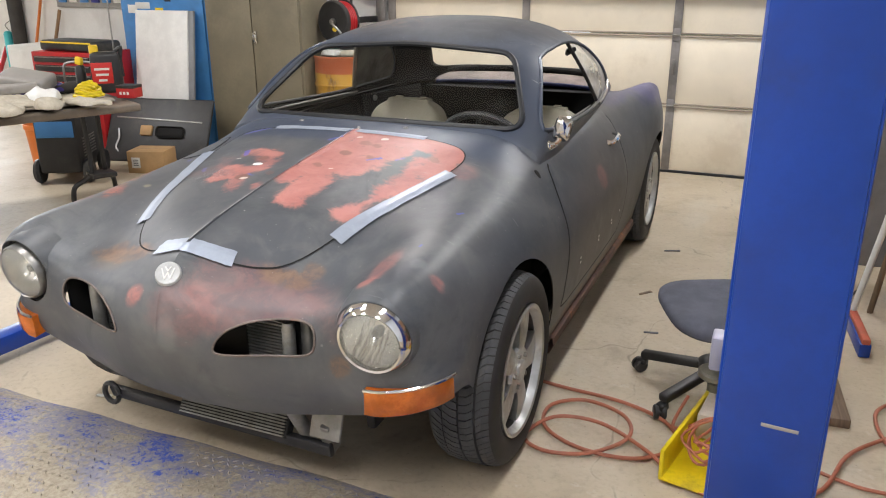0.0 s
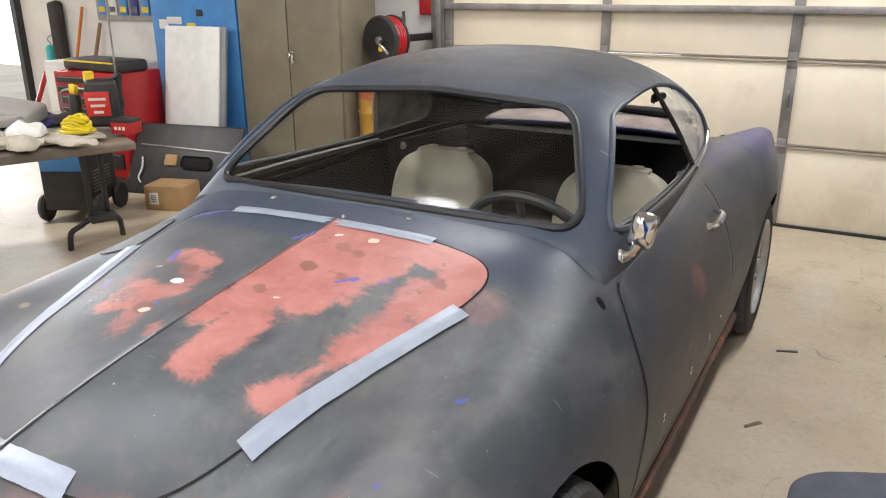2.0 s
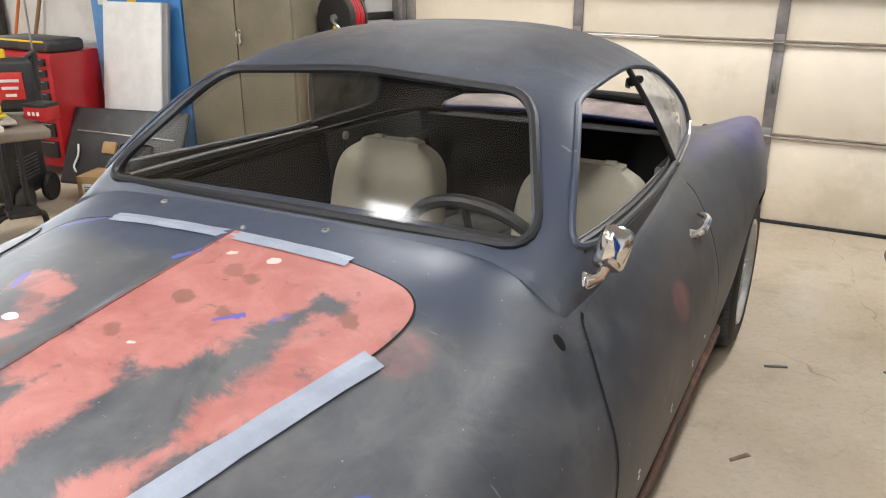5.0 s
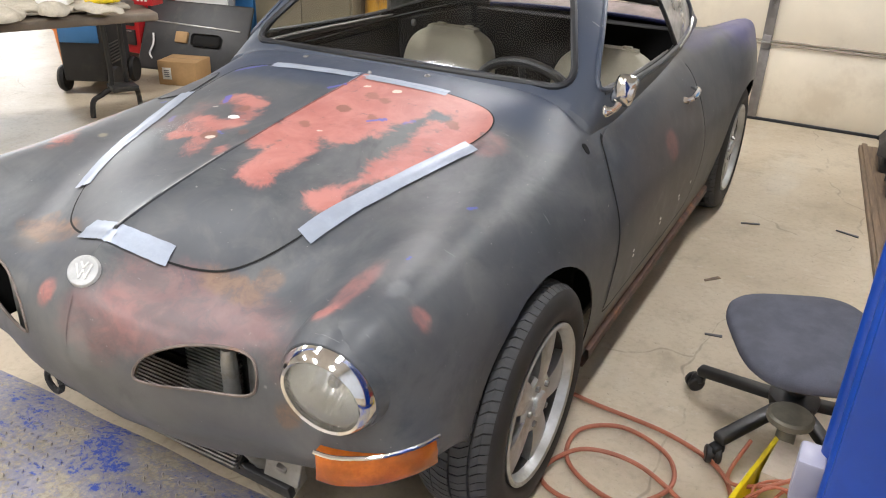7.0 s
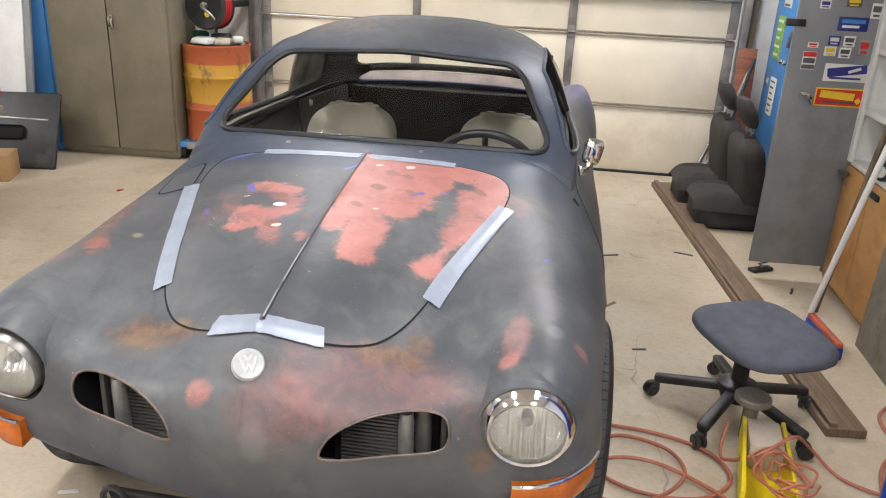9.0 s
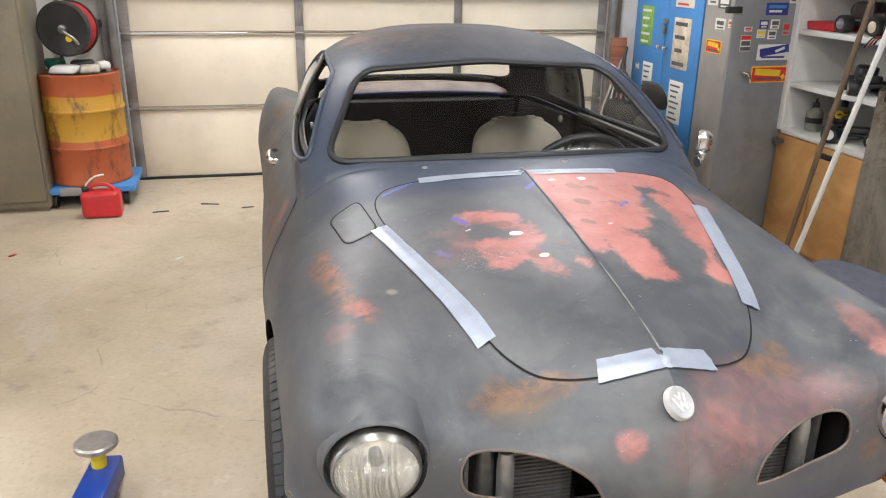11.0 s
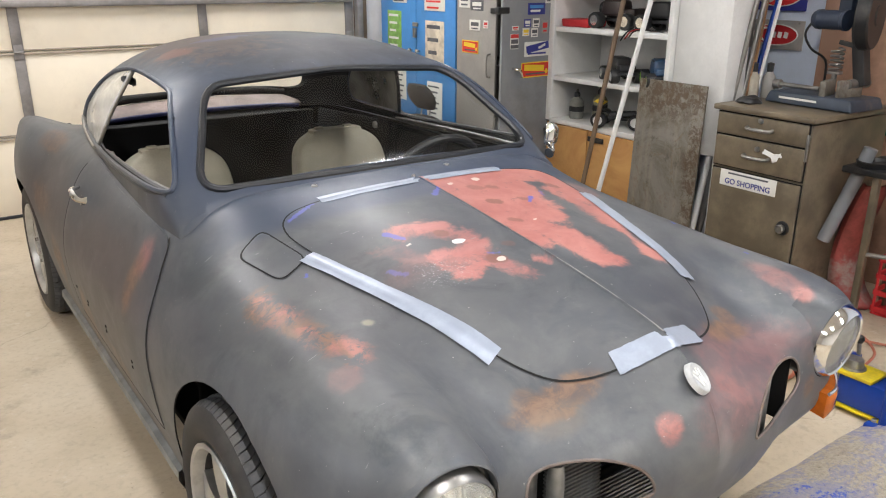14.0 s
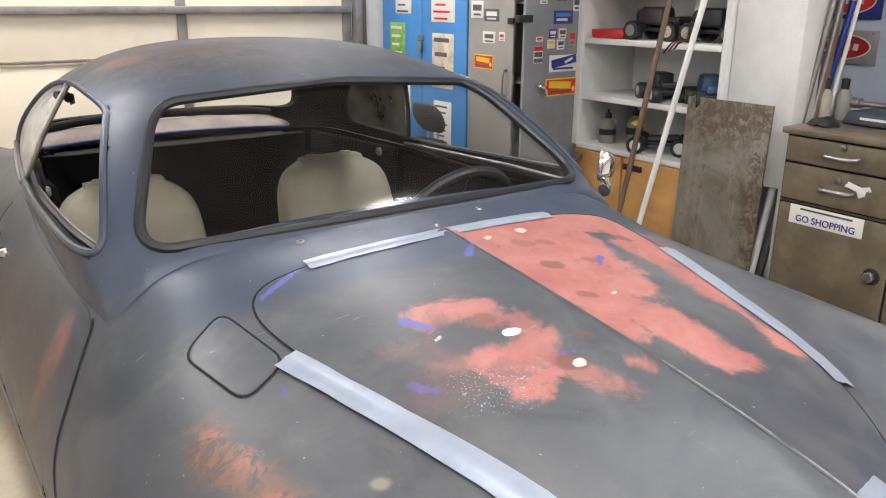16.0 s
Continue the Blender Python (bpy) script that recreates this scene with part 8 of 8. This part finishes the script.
fp = part("panel", bm, surface("faded_red_panel", (.30, .06, .05), .5, 0, .35, 7, 60, .1, (.30, .25, .22), .9), fender)
thicken(fp, .012)
grey_tube = thing("grey_duct", pose(2.24, .34, .345), "grey plastic duct leaning between cabinet and panel", "duct")
part("duct", tube(bmesh.new(), [(.0, 0, .0), (.03, -.06, .22), (.06, -.115, .45)], .030, 16), GREYMETAL, grey_tube)

# open crate, every slat on its own
crate = thing("plastic_crate", pose(2.575, -.03, 0, 0, 0, 4), "red slatted plastic crate", "crate")
for sx in (-1, 1):
    for i in range(4):
        part("slat", bevelled((.010, .36, .026), (sx * .17, 0, .03 + i * .082), (0, 0, 0), .003), REDPL, crate)
    for i in range(6):
        part("upright", bevelled((.012, .012, .29), (sx * .17, -.17 + i * .068, .15), (0, 0, 0), .003), REDPL, crate)
for sy in (-1, 1):
    for i in range(4):
        part("slat", bevelled((.34, .010, .026), (0, sy * .18, .03 + i * .082), (0, 0, 0), .003), REDPL, crate)
part("bottom", bevelled((.34, .36, .012), (0, 0, .008), (0, 0, 0), .003), REDPL, crate)

# ---- floor, east of the car ----
car_seat("loose_car_seat", (1.70, 3.50, 0), SEATCLOTH, .43, .50, True, "dark brown-grey cloth car seat with headrest on the floor", -88, None, -7, .25)
car_seat("loose_car_seat", (1.755, 3.06, 0), SEATCLOTH, .42, .47, True, "dark brown-grey cloth car seat with headrest on the floor", -88, None, -9, .25)
plank = thing("floor_plank", pose(1.585, 2.20, 0, 0, 0, 5.4), "long weathered wooden plank lying on the floor", "plank")
part("board", bevelled((.145, 3.26, .035), (0, 0, .0175), (0, 0, 0), .004), PLANK, plank)
part("edge_strip", bevelled((.03, 3.24, .018), (-.045, 0, .043), (0, 0, 0), .003), PLANK, plank)
lean = thing("stained_board", pose(1.93, 3.93, 0, -6, 0, 0), "red-brown stained board leaning in the corner", "board")
part("board", bevelled((.13, .025, 1.02), (0, 0, .51), (0, 0, 0), .003), REDWOOD, lean)
for i, (x0, y0, x1, y1, z1, mt) in enumerate(((1.60, 3.80, 1.92, 4.02, .75, STEEL), (1.66, 3.74, 1.95, 4.0, .85, STEEL), (1.62, 3.86, 1.90, 4.06, .66, PLANK), (1.72, 3.70, 1.97, 3.97, .95, BLACK))):
    pole("scrap_bar", (x0, y0, 0), (x1, y1, z1), .013, mt, "scrap metal bar leaning in the corner")

stool = thing("task_chair", pose(1.358, .655, 0), "backless office chair with a worn blue-grey seat", "chair")
bm = bmesh.new()
rows = []
for i in range(13):
    t = i / 12
    sc = math.sin(math.pi * (.04 + .46 * min(1, t * 1.0))) if t < .5 else 1
    rr = (.25 + .75 * min(1, t / .45) ** .5) if t < .45 else 1 - .5 * max(0, (t - .62) / .38) ** 2.6
    h = .348 + .104 * min(1, t * 1.12) ** .8
    ring = []
    for k in range(40):
        a = 2 * math.pi * k / 40
        ca, sa = math.cos(a), math.sin(a)
        px = .198 * rr * math.copysign(abs(ca) ** .54, ca)
        py = .210 * rr * math.copysign(abs(sa) ** .58, sa) * (1 + .06 * ca)
        ring.append(Vector((px, py, h - .05 * py - .03 * (py < -.12) * (py + .12) ** 2 * 40)))
    rows.append(ring)
vs = sheet(bm, rows, True)
bm.faces.new(vs[0]), bm.faces.new(vs[-1])
bmesh.ops.transform(bm, matrix=pose(-.022, -.12, -.005, 6, 0, 24), verts=bm.verts)
part("seat", bm, CLOTH, stool)
part("seat_plate", bevelled((.16, .20, .03), (0, -.06, .365), (0, 0, 0), .008), BLACK, stool)
part("lever", tube(bmesh.new(), [(.05, -.05, .36), (.20, -.10, .345)], .008, 7), BLACK, stool)
part("gas_column", lathe(bmesh.new(), [(.03, .08), (.03, .22), (.018, .23), (.018, .36)], 18), BLACK, stool)
part("hub", lathe(bmesh.new(), [(.03, .06), (.055, .07), (.07, .11), (.072, .135), (.055, .145), (.03, .15)], 24), BLACK, stool)
for k in range(5):
    a = radians(165 + 72 * k)
    ca, sa = math.cos(a), math.sin(a)
    leg = part("leg", bevelled((.26, .042, .032), (0, 0, 0), (0, 0, 0), .010, 3), BLACK, stool)
    leg.matrix_basis = pose(.17 * ca, .17 * sa, .095, 0, 8, math.degrees(a))
    castor = part("castor", lathe(bmesh.new(), [(0, -.022), (.022, -.022), (.027, -.018), (.027, -.006), (.015, -.004), (.015, .004), (.027, .006), (.027, .018), (.022, .022), (0, .022)], 18), BLACK, leg)
    castor.matrix_basis = leg.matrix_basis.inverted() @ pose(.305 * ca, .305 * sa, .028, 90, 0, math.degrees(a) + 50)
    part("castor_cap", bevelled((.04, .036, .03), (.13, 0, -.03), (0, 0, 0), .010, 3), BLACK, leg)

ya = thing("lift_hoist", pose(1.335, .10, 0, 0, 0, -12), "yellow lift arm end lying low with a wooden block", "lift arm", "two-post lift")
part("side_plate", bevelled((.014, .52, .10), (-.065, .16, .07), (0, 0, 0), .004), YELLOW, ya)
part("side_plate", bevelled((.014, .46, .10), (.075, .13, .07), (0, 0, 4), .004), YELLOW, ya)
part("bottom", bevelled((.14, .50, .012), (0, .15, .02), (0, 0, 0), .003), YELLOW, ya)
part("block", bevelled((.11, .17, .09), (.0, .26, .075), (0, 0, 5), .008), surface("dusty_block", (.42, .36, .29), .7, 0, .15, 6, 60, .1), ya, "pale dusty block")
part("screw_pad", lathe(bmesh.new(), [(.026, .03), (.026, .15), (.048, .165), (.062, .176), (.062, .192), (.055, .198), (0, .199)], 24, pose(-.05, .36, 0)), surface("greased_steel", (.19, .18, .145), .45, .4), ya)

# an orange lead heaped over the arm end
lead = thing("extension_lead", pose(1.345, .16, .03), "tangled thin orange lead heaped on the yellow arm end", "cable")
rng = random.Random(11)
for i in range(4):
    loop = []
    for k in range(9):
        a = k * 1.05 + i * 1.3
        loop.append(Vector((.03 + (.02 + .075 * rng.random()) * math.cos(a) + .010 * i, -.06 + (.03 + .15 * rng.random()) * math.sin(a), .085 + .05 * rng.random())))
    part("coil", tube(bmesh.new(), smooth_line(loop, 5), .0042, 7), HOSE, lead)

# air hose in loose loops
hose = thing("air_hose", pose(0, 0, 0), "orange rubber air hose in loose coils on the floor", "hose")
loops = [(.55, .52, .012), (.80, .47, .012), (1.05, .44, .014), (1.22, .36, .014), (1.27, .22, .014), (1.16, .10, .014), (.98, .09, .014), (.84, .17, .016), (.82, .31, .018), (.93, .39, .02), (1.08, .33, .024), (1.12, .20, .024), (1.02, .07, .018), (.88, .03, .014), (.79, .09, .014), (.86, .22, .030), (1.02, .24, .030), (1.20, .14, .020), (1.30, .03, .018), (1.50, -.02, .016), (1.70, .14, .014), (1.80, .40, .014), (1.98, .62, .014), (2.10, .82, .014), (2.02, .86, .014), (1.90, .72, .014), (1.92, .50, .014), (2.04, .36, .014)]
part("hose", tube(bmesh.new(), smooth_line(loops, 9), .0068, 8), HOSE, hose)
hose2 = thing("air_hose", pose(0, 0, 0), "orange extension lead trailing past the post", "hose")
loops = [(1.28, .42, .10), (1.25, .30, .04), (1.34, .22, .12), (1.46, .30, .15), (1.56, .40, .05), (1.64, .30, .012), (1.80, .22, .012), (1.96, .20, .012), (2.10, .05, .012), (1.98, -.10, .012), (1.80, -.16, .012), (1.90, -.30, .012), (2.1, -.2, .012), (2.05, -.02, .014)]
part("lead", tube(bmesh.new(), smooth_line(loops, 9), .006, 7), HOSE, hose2)

# litter
for i, (x, y, l, a, mt) in enumerate(((.985, 2.24, .09, 20, PRINT), (1.405, 2.37, .11, -18, PRINT), (.95, 1.55, .08, 50, PLANK), (1.05, 1.1, .06, 10, PRINT), (-1.30, 2.4, .05, 30, PAPER), (-1.5, 3.3, .10, 10, PRINT), (-1.2, 3.42, .12, -10, PRINT), (-.95, 3.3, .08, 5, PRINT), (-2.2, 2.6, .05, 60, RED), (-.75, -.25, .06, 20, PAPER), (1.85, 2.35, .10, 40, BLACK), (1.9, 1.95, .08, 70, BLACK))):
    chipbit = thing("floor_litter", pose(x, y, 0, 0, 0, a), "small scrap of litter on the concrete", "litter")
    part("scrap", crumple(bevelled((l, .014, .006), (0, 0, .003), (0, 0, 0), .002), .006, 40, i, 0), mt, chipbit)
vise = thing("pipe_clamp", pose(1.80, 2.22, 0, 0, 0, 30), "small black clamp stand on the floor", "clamp")
part("foot", bevelled((.14, .05, .02), (0, 0, .01), (0, 0, 0), .006), BLACK, vise)
part("stem", tube(bmesh.new(), [(0, 0, .02), (.0, .01, .13)], .007, 7), STEEL, vise)
